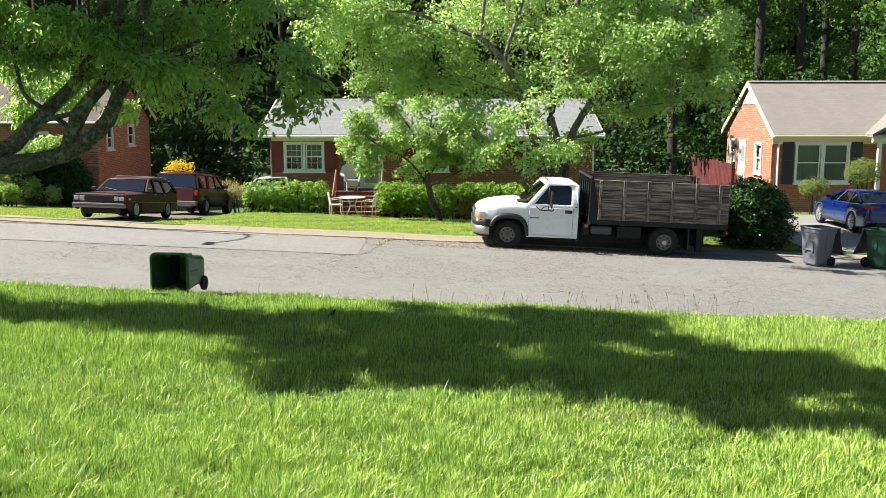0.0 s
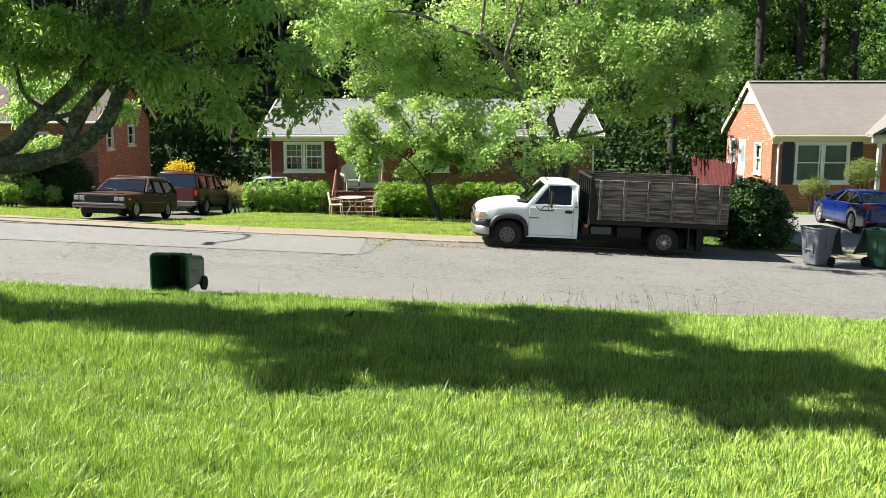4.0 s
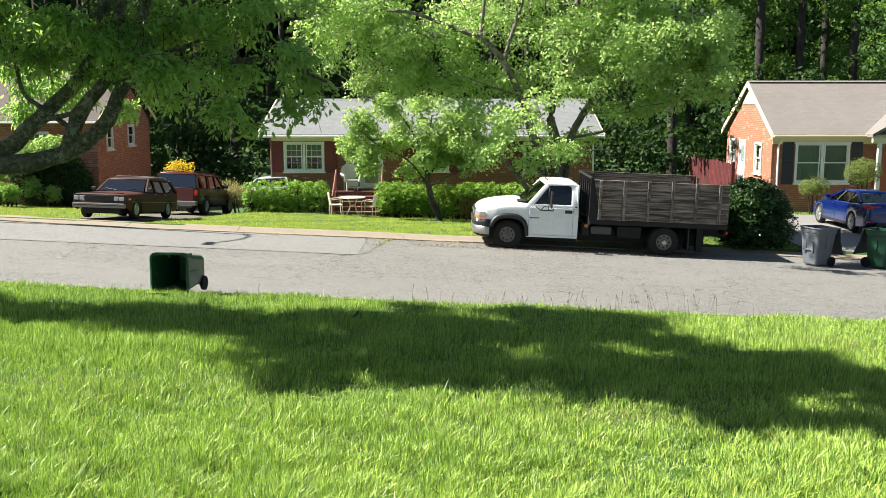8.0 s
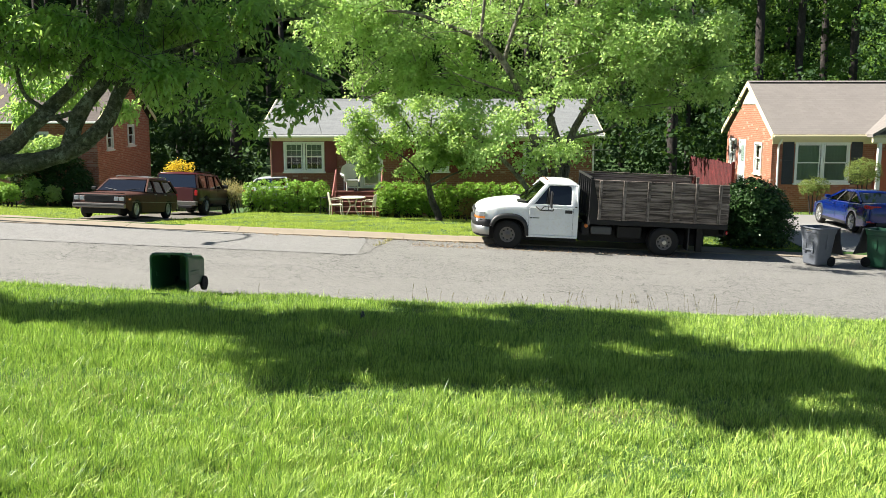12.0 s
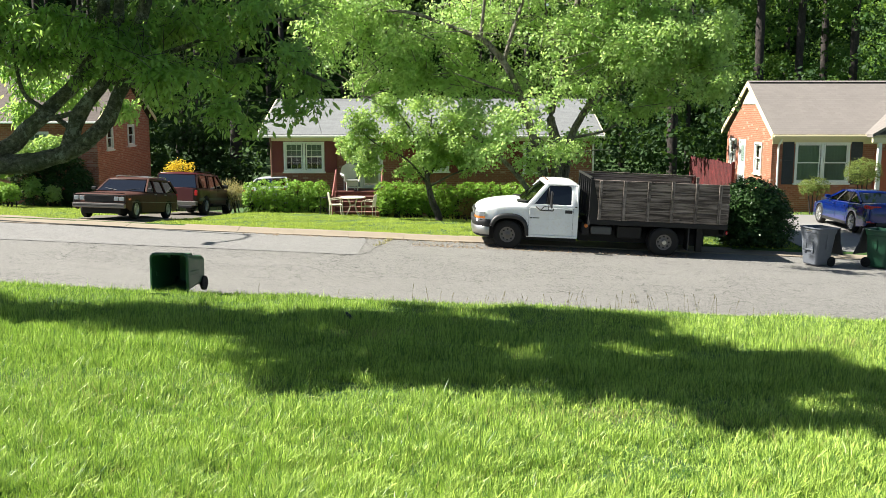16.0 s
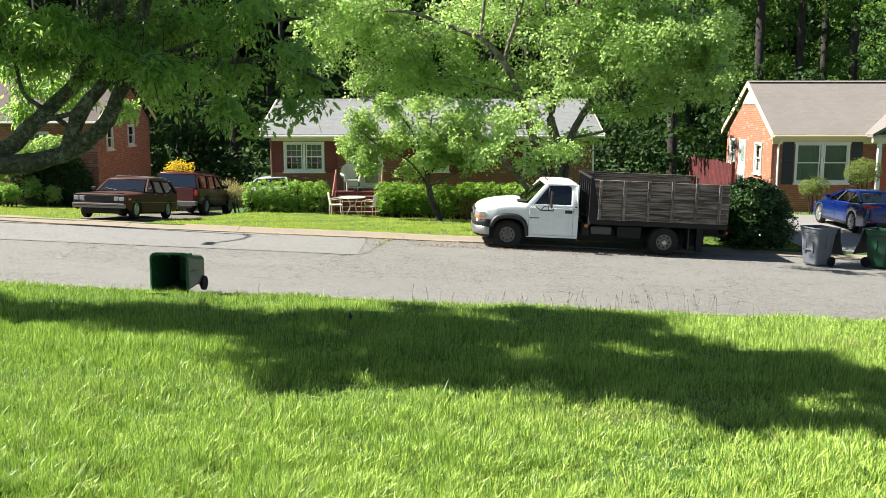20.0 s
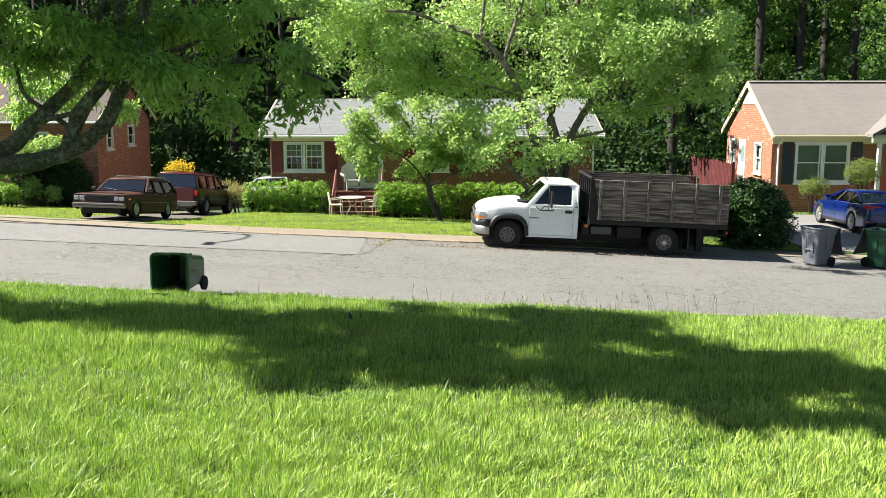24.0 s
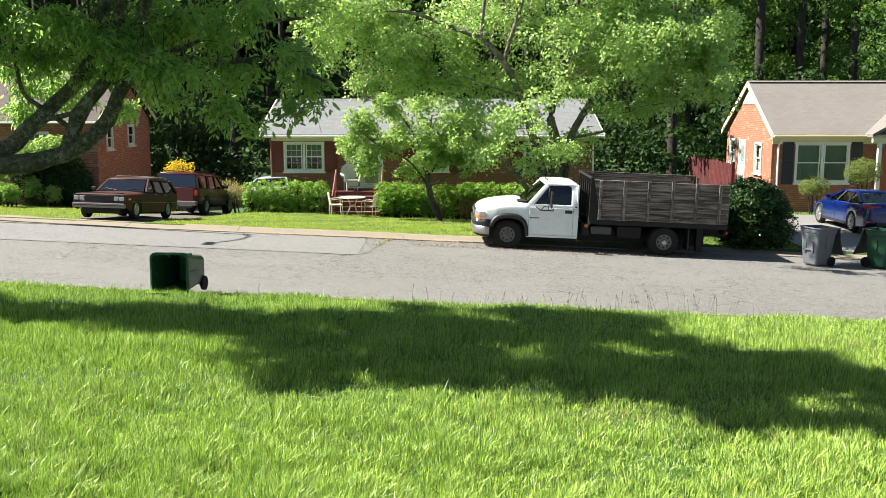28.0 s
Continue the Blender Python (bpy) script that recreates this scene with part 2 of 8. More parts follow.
# dirty gravel, darkened further in colour for the shadow round the parked cars
M["shaded_drive_dirt"] = plain("shaded_gravelly_drive", (0.12, 0.108, 0.09), 0.95, var=0.4, scale=2.2, bump=0.8, fine=26)
M["old_chrome"] = plain("dulled_bumper_metal", (0.22, 0.2, 0.185), 0.38, 0.8, 0.25, 9)
M["soil"] = plain("lawn_soil", (0.035, 0.085, 0.014), 0.98, var=0.4, scale=2.5, bump=0.6, fine=30)
M["leaf_litter"] = leafy("fallen_leaves", (0.18, 0.13, 0.085), (0.38, 0.3, 0.21), 0.2, 0.8)
M["tyre"] = plain("tyre_rubber", (0.006, 0.006, 0.006), 0.85, var=0.25, scale=9)
M["rim_grey"] = plain("dull_wheel_steel", (0.15, 0.14, 0.13), 0.5, 0.3, 0.3, 18)
M["rim_bright"] = plain("bright_wheel", (0.38, 0.38, 0.38), 0.3, 0.7, 0.15, 14)
M["chrome"] = plain("chrome", (0.42, 0.42, 0.41), 0.32, 0.85, 0.12, 9)
M["black_metal"] = plain("black_metal", (0.006, 0.006, 0.0065), 0.7, 0.1, 0.3, 8)
M["black_plastic"] = plain("black_plastic", (0.014, 0.014, 0.015), 0.55, 0, 0.25, 8)
M["grey_plastic"] = plain("grey_cladding", (0.07, 0.075, 0.08), 0.6, 0, 0.2, 8)
M["flare"] = plain("black_cladding", (0.016, 0.017, 0.019), 0.5, 0, 0.2, 8)
M["truck_white"] = car_paint("truck_white", (0.84, 0.87, 0.89), 0.35, 0.5, (0.66, 0.62, 0.54))
M["truck_wood"] = plank("weathered_boards", (0.088, 0.07, 0.058), (0.29, 0.245, 0.21))
M["stake"] = plank("weathered_stakes", (0.11, 0.092, 0.078), (0.27, 0.235, 0.205), (26, 26, 1.6))
M["wagon_paint"] = car_paint("faded_brown_paint", (0.06, 0.024, 0.018), 0.55, 0.03, (0.15, 0.062, 0.046), 0.0, 0.18)
M["suv_paint"] = car_paint("maroon_paint", (0.085, 0.006, 0.012), 0.35, 0.25)
M["suv_brown"] = car_paint("brown_side_paint", (0.036, 0.011, 0.011), 0.4, 0.12, None, 0.0, 0.25)
M["blue_paint"] = car_paint("bright_blue_paint", (0.002, 0.017, 0.17), 0.2, 1.0, None, 0.35)
M["silver_paint"] = car_paint("silver_paint", (0.4, 0.42, 0.44), 0.3, 0.7)
M["cart_green"] = plain("green_cart_plastic", (0.008, 0.06, 0.03), 0.45, 0, 0.25, 7)
M["cart_dark"] = plain("dark_green_cart_plastic", (0.022, 0.085, 0.042), 0.42, 0, 0.25, 7)
M["cart_grey"] = plain("grey_cart_plastic", (0.11, 0.122, 0.145), 0.5, 0, 0.2, 7)
M["cart_lid"] = plain("dark_grey_lid", (0.035, 0.038, 0.045), 0.5, 0, 0.2, 7)
M["patio"] = plain("cream_metal", (0.7, 0.63, 0.52), 0.4, 0.1, 0.1)
M["wicker"] = plain("grey_wicker", (0.62, 0.61, 0.58), 0.8, 0, 0.3, 30, 0.8)
M["lamp_amber"] = plain("amber_lens", (0.5, 0.15, 0.03), 0.2, 0, 0.1)
M["marker"] = plain("dull_amber_marker", (0.2, 0.06, 0.025), 0.35, 0, 0.2)
M["lamp_red"] = plain("red_lens", (0.5, 0.015, 0.02), 0.15, 0, 0.1)
M["lamp_clear"] = plain("clear_lens", (0.32, 0.34, 0.35), 0.12, 0.3, 0.1)
# red boards, their colour lowered to stand in for the trees' shade
M["shaded_red_fence"] = plank("shade_darkened_red_boards", (0.055, 0.007, 0.008), (0.12, 0.014, 0.016), (20, 20, 1.5))
M["door_red"] = plain("orange_red_paint", (0.4, 0.09, 0.04), 0.5)
M["bar_dark"] = plain("dark_lettering", (0.03, 0.03, 0.03), 0.4)


# ---- mesh helpers ----
def mesh_of(name, bm, mat, smooth=False):
    me = bpy.data.meshes.new(name)
    bmesh.ops.recalc_face_normals(bm, faces=bm.faces)
    bm.to_mesh(me)
    bm.free()
    if smooth:
        me.polygons.foreach_set("use_smooth", [True] * len(me.polygons))
    for x in (mat if isinstance(mat, (list, tuple)) else [mat]):
        me.materials.append(x)
    return me


def part(name, bm, mat, parent=None, label="", smooth=False, m=None):
    """Links a bmesh as one mesh object, under a thing or a part where one is given."""
    ob = new(name, bm if isinstance(bm, bpy.types.Mesh) else mesh_of(name, bm, mat, smooth))
    if parent is not None:
        ob.parent = parent
    if m is not None:
        ob.matrix_basis = m
    if label:
        ob["label"] = label
    return ob


def thing(name, m, label, category, group="", kind=""):
    ob = new(name)
    ob.matrix_basis = m
    return tagged(ob, label, category, group, kind)


def box(bm, x0, x1, y0, y1, z0, z1, bevel=0.0, seg=2):
    r = bmesh.ops.create_cube(bm, size=1.0)
    bmesh.ops.transform(bm, matrix=Matrix.LocRotScale(((x0 + x1) / 2, (y0 + y1) / 2, (z0 + z1) / 2), None, (abs(x1 - x0), abs(y1 - y0), abs(z1 - z0))), verts=r["verts"])
    if bevel:
        es = {e for v in r["verts"] for e in v.link_edges}
        bmesh.ops.bevel(bm, geom=list(es), offset=bevel, segments=seg, profile=0.5, affect="EDGES")
    return bm


def boxb(*a, **k):
    return box(bmesh.new(), *a, **k)


def rod(bm, a, b, r0, r1=None, n=8, caps=True):
    """A round bar from a to b."""
    a, b = Vector(a), Vector(b)
    d = b - a
    m = Matrix.Translation((a + b) / 2) @ d.to_track_quat("Z", "Y").to_matrix().to_4x4()
    bmesh.ops.create_cone(bm, cap_ends=caps, segments=n, radius1=r0, radius2=r0 if r1 is None else r1, depth=d.length, matrix=m)
    return bm


def pipe(bm, pts, r, n=6):
    for a, b in zip(pts, pts[1:]):
        rod(bm, a, b, r, r, n)
    return bm


def prism(bm, pts, axis, a, b):
    """A closed outline, given in the plane across the axis, drawn out from a to b."""
    def at(p, t):
        return {"x": (t, p[0], p[1]), "y": (p[0], t, p[1]), "z": (p[0], p[1], t)}[axis]
    lo = [bm.verts.new(at(p, a)) for p in pts]
    hi = [bm.verts.new(at(p, b)) for p in pts]
    bm.faces.new(lo)
    bm.faces.new(hi[::-1])
    n = len(pts)
    for i in range(n):
        bm.faces.new((lo[i], hi[i], hi[(i + 1) % n], lo[(i + 1) % n]))
    return bm


def bevelled(bm, w, seg=2, angle=25):
    es = [e for e in bm.edges if e.is_manifold and e.calc_face_angle(0) > radians(angle)]
    bmesh.ops.bevel(bm, geom=es, offset=w, segments=seg, profile=0.5, affect="EDGES")
    return bm


def np_mesh(name, verts, faces, mat, smooth=False):
    """A mesh from arrays: verts (n, 3) and faces (m, k)."""
    me = bpy.data.meshes.new(name)
    m, k = faces.shape
    me.vertices.add(len(verts))
    me.vertices.foreach_set("co", np.asarray(verts, dtype=np.float32).ravel())
    me.loops.add(m * k)
    me.loops.foreach_set("vertex_index", faces.astype(np.int32).ravel())
    me.polygons.add(m)
    me.polygons.foreach_set("loop_start", np.arange(0, m * k, k, dtype=np.int32))
    me.update(calc_edges=True)
    if smooth:
        me.polygons.foreach_set("use_smooth", np.ones(m, dtype=bool))
    me.materials.append(mat)
    return me


# ---- the lie of the land ----
FALL, X0 = 0.044, 1.7
NEAR_KERB, FAR_KERB = 17.35, 26.15


def road_z(x):
    return -FALL * (np.clip(x, -60, 60) - X0)


def land(x, y):
    """Height of the ground: a lawn that falls to the street, the street, and yards that fall away behind it."""
    x, y = np.asarray(x, dtype=float), np.asarray(y, dtype=float)
    near = 0.1 + np.clip(NEAR_KERB - y, 0, 40) * 0.118 + 0.05 * np.clip(NEAR_KERB - y, 0, 0.8)
    sl = 0.08 * np.clip((9.0 - x) / 7.0, 0, 1) + 0.02 * np.clip((-7.0 - x) / 1.5, 0, 1)
    back = np.clip(y - FAR_KERB, 0, 13.5)
    far = 0.09 - sl * back + 0.02 * np.clip(y - 60, 0, 60)
    z = np.where(y < NEAR_KERB - 0.36, near, np.where(y > FAR_KERB + 0.36, far, -0.06))
    rough = 0.02 * np.sin(x * 1.3 + y * 0.7) + 0.015 * np.sin(x * 2.9 - y * 2.1)
    return road_z(x) + z + np.where((y < NEAR_KERB - 0.4) | (y > FAR_KERB + 0.8), rough, 0)


def ground_at(x, y):
    return float(land(x, y))


# ---- ground, street, kerbs ----
def grid_mesh(name, xs, ys, zf, mat):
    gx, gy = np.meshgrid(xs, ys)
    v = np.stack([gx, gy, zf(gx, gy)], -1).reshape(-1, 3)
    nx, ny = len(xs), len(ys)
    i = (np.arange(ny - 1)[:, None] * nx + np.arange(nx - 1)[None]).ravel()
    return np_mesh(name, v, np.stack([i, i + 1, i + nx + 1, i + nx], -1), mat, True)


def make_ground():
    xs = np.concatenate([[-1500, -400, -120], np.arange(-60, 60.1, 0.75), [120, 400, 1500]])
    ys = np.concatenate([[-1500, -300, -80, -30, -12], np.arange(-6, 16.9, 0.6), [16.97, 17.0, 17.3, 18.5, 25, 26.2, 26.5, 26.52, 26.7], np.arange(27, 60, 0.8), [70, 90, 140, 400, 1500]])
    ob = new("ground", grid_mesh("ground", xs, ys, land, M["soil"]))
    tagged(ob, "grassy yards sloping down to the street", "ground", kind="structure")


def make_road():
    def rz(x, y):
        u = (y - NEAR_KERB) / (FAR_KERB - NEAR_KERB)
        return road_z(x) + 0.05 * (1 - (2 * u - 1) ** 2) - 0.02
    road = new("road", grid_mesh("road", np.linspace(-60, 60, 121), np.linspace(NEAR_KERB, FAR_KERB, 14), rz, M["asphalt"]))
    tagged(road, "worn grey asphalt street with fine cracks", "road", kind="structure")
    xs = np.linspace(-40, -2.05, 60)
    ob = part("patch", grid_mesh("patch", xs, np.linspace(22.75, FAR_KERB, 6), lambda x, y: rz(x, y) + 0.006, M["asphalt_patch"]), None, road, "smoother asphalt patch")
    bm = bmesh.new()
    rnd = random.Random(3)
    pts = [(x, 22.75 + rnd.uniform(-0.03, 0.03)) for x in np.arange(-30, -2.0, 0.5)] + [(-2.0, 22.78), (-1.8, 23.3), (-1.72, 24.0), (-1.6, 24.8), (-1.45, 25.5), (-1.38, 26.1)]
    for a, b in zip(pts, pts[1:]):
        w = rnd.uniform(0.005, 0.014)
        d = Vector((b[0] - a[0], b[1] - a[1])).normalized() * w
        q = [(a[0] - d.y, a[1] + d.x), (a[0] + d.y, a[1] - d.x), (b[0] + d.y, b[1] - d.x), (b[0] - d.y, b[1] + d.x)]
        bm.faces.new([bm.verts.new((x, y, float(rz(x, y)) + 0.011)) for x, y in q])
    part("seam", bm, M["tar"], road, "dark tar seam")


def make_kerb(name, y0, side, x_from, x_to, label, gaps=()):
    """A rolled concrete kerb in cast lengths, each a piece of its own."""
    kerb = thing(name, pose(0, 0, 0), label, "kerb", kind="structure")
    n = 0
    x = x_from
    while x < x_to:
        w = 1.52
        low = any(a < x + w / 2 < b for a, b in gaps)
        h = 0.03 if low else 0.07
        s = side
        prof = [(0.0, 0.0), (0.0, 0.012), (0.3 * s, 0.006), (0.42 * s, 0.45 * h), (0.56 * s, h), (0.7 * s, h + 0.006), (0.7 * s, -0.15), (0, -0.15)]
        bm = bmesh.new()
        j = random.Random(n).uniform(-0.006, 0.006)
        prism(bm, [(p[0], p[1] + j) for p in prof], "x", 0.004, w - 0.004)
        bmesh.ops.transform(bm, matrix=Matrix.Shear("XZ", 4, (0, 0)), verts=bm.verts)
        for v in bm.verts:
            v.co.z -= FALL * v.co.x
        part("kerb_length", bm, M["concrete"], kerb, m=pose(x, y0, float(road_z(x))))
        x += w
        n += 1
    return kerb


make_ground()
make_road()
make_kerb("kerb_far", FAR_KERB - 0.3, 1, -33, 30, "pale concrete rolled kerb along the far yards", gaps=[(-14.5, -7.6), (8.6, 16)])
make_kerb("kerb_near", NEAR_KERB + 0.3, -1, -20, 20, "concrete kerb half hidden by the lawn's edge")


def make_drive(name, x0, x1, y0, y1, label, mat, lift=0.03):
    me = grid_mesh(name, np.linspace(x0, x1, 14), np.linspace(y0, y1, 26), lambda x, y: land(x, y) + lift, mat)
    tagged(new(name, me), label, "driveway", kind="structure")


make_drive("driveway_apron", -15.0, -8.3, 26.35, 27.5, "pale worn concrete apron at the kerb", M["concrete"], 0.012)
make_drive("driveway_left", -10.7, -8.2, 27.4, 40.0, "dusty grey driveway with two parked cars, darkened for their shade", M["shaded_drive_dirt"])
make_drive("driveway_right", 10.2, 16.6, 26.35, 36.2, "grey concrete driveway dappled with shade", M["drive_grey"])


# ---- lawns ----
def drift(x, y):
    """The way in which the grass leans from place to place."""
    return 2.2 * np.sin(x * 1.1 + 1.3 * np.sin(y * 0.9)) + 1.7 * np.sin(y * 1.6 + 2.0 * np.sin(x * 0.7)) + 0.9 * np.sin(x * 4.3 + y * 3.1)


def blades(name, n, xy, height, width, mat, lean=0.6, seed=1, label="", hvar=0.45, patch=None, bent=True):
    """Single blades of grass, bent or straight, one joined mesh."""
    g = np.random.default_rng(seed)
    x, y = xy(g, n)
    z = land(x, y)
    k = len(x)
    h = height * (1 + hvar * g.normal(size=k)).clip(0.35, 2.2)
    if patch is not None:
        h = h * patch(x, y)
    a = drift(x, y) + g.normal(size=k) * 2.2
    le = lean * (0.1 + 1.5 * g.uniform(0, 1, k) ** 1.6)
    dx, dy = np.cos(a) + 0.25, np.sin(a)
    b = g.uniform(0, 2 * np.pi, k)
    w = width * g.uniform(0.6, 1.4, k)
    sx, sy = np.cos(b) * w / 2, np.sin(b) * w / 2
    base = np.stack([x, y, z - 0.01], -1)
    side = np.stack([sx, sy, 0 * sx], -1)
    lay = np.stack([dx * h * le, dy * h * le, 0 * h], -1)
    up = np.stack([0 * h, 0 * h, h], -1)
    tip = base + up * (1 - 0.25 * le[:, None]) + lay
    if bent:
        mid = base + 0.45 * up + 0.26 * lay
        v = np.stack([base, mid + side, mid - side, tip], 1).reshape(-1, 3)
        i = np.arange(k)[:, None] * 4
        f = np.concatenate([i + np.array([0, 1, 2]), i + np.array([2, 1, 3])], 0)
    else:
        v = np.stack([base + side, base - side, tip], 1).reshape(-1, 3)
        f = np.arange(3 * k).reshape(-1, 3)
    ob = new(name, np_mesh(name, v, f, mat))
    return tagged(ob, label, "grass", kind="stuff")


def tufts(x, y):
    a = np.sin(x * 2.3 + 1.7 * np.sin(y * 1.9)) * np.sin(y * 2.7 + 1.3 * np.sin(x * 1.4))
    b = np.sin(x * 7.1 + 2.3 * np.sin(y * 5.3)) * np.sin(y * 6.3 + 2.1 * np.sin(x * 4.7))
    return (0.82 + 0.26 * a + 0.42 * b).clip(0.42, 1.5) * np.where(y < 20, ((17.7 - y) / 1.3).clip(0.42, 1), 1)


def clumped(g, x, y):
    """Keeps more of the blades where they stand in tufts."""
    c = np.sin(x * 17.0 + 2.6 * np.sin(y * 13.0)) * np.sin(y * 19.0 + 2.2 * np.sin(x * 11.0))
    keep = g.uniform(size=len(x)) < np.maximum(0.66 + 0.6 * c, 0.25)
    return x[keep], y[keep]


def near_xy(g, n):
    y = 1 / g.uniform(1 / 9.6, 1 / 4.2, n)
    return clumped(g, g.uniform(-1, 1, n) * (0.49 * y + 0.4), y)


def middle_xy(g, n):
    y = 1 / g.uniform(1 / 17.5, 1 / 8.6, n)
    x = g.uniform(-1, 1, n) * np.where(g.uniform(size=n) < 0.05, y + 4, 0.49 * y + 0.5)
    return clumped(g, x, y)


def whole_xy(g, n):
    y = 1 / g.uniform(1 / 17.5, 1 / 4.3, n)
    return g.uniform(-1, 1, n) * (0.5 * y + 0.5), y


blades("lawn_grass", 500000, near_xy, 0.08, 0.005, M["lawn"], 0.6, 1, "bright green unmown lawn grass in sun and shade", patch=tufts)
blades("lawn_grass", 600000, middle_xy, 0.09, 0.009, M["lawn"], 0.5, 11, "bright green unmown lawn grass falling to the street", patch=tufts, bent=False)


def edge_xy(g, n):
    return g.uniform(-9.5, 9.5, n), NEAR_KERB + g.normal(size=n) * 0.12 - 0.1


def dry_xy(g, n):
    """Dry blades everywhere, and thicker in a few worn spots."""
    x, y = whole_xy(g, n)
    spots = np.array([(-3.0, 7.3, 0.9, 0.5), (5.4, 12.9, 0.5, 0.35), (1.3, 7.3, 0.5, 0.15), (-0.9, 11.6, 0.4, 0.3)])
    k = g.integers(0, 9, n)
    s = spots[k % 4]
    inside = k < 4
    return np.where(inside, s[:, 0] + g.normal(size=n) * s[:, 2], x), np.where(inside, s[:, 1] + g.normal(size=n) * s[:, 3], y)


blades("dry_lawn_grass", 8000, dry_xy, 0.085, 0.006, M["straw"], 1.1, 7, "dry straw-coloured blades among the lawn grass", patch=tufts)
blades("lawn_edge_grass", 26000, edge_xy, 0.042, 0.007, M["lawn"], 0.7, 2, "longer green grass along the lawn's edge")


def far_xy(g, n):
    x, y = g.uniform(-20, 24, n), FAR_KERB + 0.42 + 13 * g.uniform(0, 1, n) ** 1.3
    keep = ~(((x > -10.5) & (x < -8.4) | (x > -15) & (x < -8.3) & (y < 27.5)) | ((x > 10.2) & (x < 16.6) & (y < 36.2)))
    return x[keep], y[keep]


blades("front_yard_grass", 330000, far_xy, 0.05, 0.024, M["lawn_far"], 0.7, 3, "short sunlit grass of the yards across the street", patch=tufts, bent=False)


# ---- houses ----
def wall(bm, axis, u0, u1, z0, z1, w0, w1, holes=()):
    """An upright wall along axis 'x' or 'y' from w0 to w1 in thickness, with openings (ua, ub, za, zb) through it."""
    us = sorted({u0, u1, *[h[0] for h in holes], *[h[1] for h in holes]})
    zs = sorted({z0, z1, *[h[2] for h in holes], *[h[3] for h in holes]})
    vs = {}

    def v(u, w, z):
        key = (round(u, 4), round(w, 4), round(z, 4))
        if key not in vs:
            vs[key] = bm.verts.new((u, w, z) if axis == "x" else (w, u, z))
        return vs[key]

    def solid(i, j):
        if i < 0 or j < 0 or i >= len(us) - 1 or j >= len(zs) - 1:
            return False
        cu, cz = (us[i] + us[i + 1]) / 2, (zs[j] + zs[j + 1]) / 2
        return not any(h[0] < cu < h[1] and h[2] < cz < h[3] for h in holes)

    for i in range(len(us) - 1):
        for j in range(len(zs) - 1):
            if not solid(i, j):
                continue
            a, b, c, d = us[i], us[i + 1], zs[j], zs[j + 1]
            bm.faces.new((v(a, w0, c), v(b, w0, c), v(b, w0, d), v(a, w0, d)))
            bm.faces.new((v(a, w1, c), v(a, w1, d), v(b, w1, d), v(b, w1, c)))
            if not solid(i - 1, j):
                bm.faces.new((v(a, w0, c), v(a, w0, d), v(a, w1, d), v(a, w1, c)))
            if not solid(i + 1, j):
                bm.faces.new((v(b, w0, c), v(b, w1, c), v(b, w1, d), v(b, w0, d)))
            if not solid(i, j - 1):
                bm.faces.new((v(a, w0, c), v(a, w1, c), v(b, w1, c), v(b, w0, c)))
            if not solid(i, j + 1):
                bm.faces.new((v(a, w0, d), v(b, w0, d), v(b, w1, d), v(a, w1, d)))
    return bm


def sash_window(parent, w, h, m, muntins=(0, 0), curtain=0.5, units=1, name="window", cloth=None):
    """A double-hung window, w by h, in local x (across) and z (up), facing -y; units side by side."""
    win = part(name, ring_bm(-w / 2, w / 2, 0, h, 0.07, -0.05, 0.06), M["white"], parent, m=m)
    bm = boxb(-w / 2 - 0.05, w / 2 + 0.05, -0.09, 0.02, -0.06, -0.002, 0.008)
    part("sill", bm, M["white"], win)
    uw = w / units
    for u in range(units):
        x0, x1 = -w / 2 + u * uw, -w / 2 + (u + 1) * uw
        if u:
            part("mullion", boxb(x0 - 0.045, x0 + 0.045, -0.04, 0.05, 0.07, h - 0.07, 0.006), M["white"], win)
        a, b = x0 + 0.075, x1 - 0.075
        part("upper_sash", ring_bm(a, b, h / 2 - 0.02, h - 0.075, 0.045, -0.01, 0.02), M["white"], win)
        part("lower_sash", ring_bm(a, b, 0.075, h / 2 + 0.02, 0.045, 0.022, 0.05), M["white"], win)
        for z0, z1, y in ((h / 2 + 0.02, h - 0.12, 0.005), (0.12, h / 2 - 0.02, 0.036)):
            p = part("pane", boxb(a + 0.04, b - 0.04, y - 0.003, y + 0.003, z0, z1), M["glass"], win)
            p.visible_shadow = False
            nx, nz = muntins
            for i in range(1, nx):
                x = a + (b - a) * i / nx
                part("glazing_bar", boxb(x - 0.006, x + 0.006, y - 0.012, y - 0.004, z0, z1), M["white"], win)
            for i in range(1, nz):
                z = z0 + (z1 - z0) * i / nz
                part("glazing_bar", boxb(a + 0.04, b - 0.04, y - 0.0115, y - 0.0045, z - 0.006, z + 0.006), M["white"], win)
        if curtain:
            bm = bmesh.new()
            n = 24
            zlo = h * (1 - curtain)
            lo = [bm.verts.new((a + (b - a) * i / n, 0.13 + 0.02 * math.sin(i * 2.1), zlo)) for i in range(n + 1)]
            hi = [bm.verts.new((v.co.x, v.co.y, h - 0.08)) for v in lo]
            for i in range(n):
                bm.faces.new((lo[i], lo[i + 1], hi[i + 1], hi[i]))
            part("curtain", bm, cloth or M["curtain"], win, smooth=True)
    return win


def ring_bm(x0, x1, z0, z1, t, y0, y1):
    """A flat rectangular frame with a hole, t wide."""
    bm = bmesh.new()
    wall(bm, "x", x0, x1, z0, z1, y0, y1, [(x0 + t, x1 - t, z0 + t, z1 - t)])
    return bm


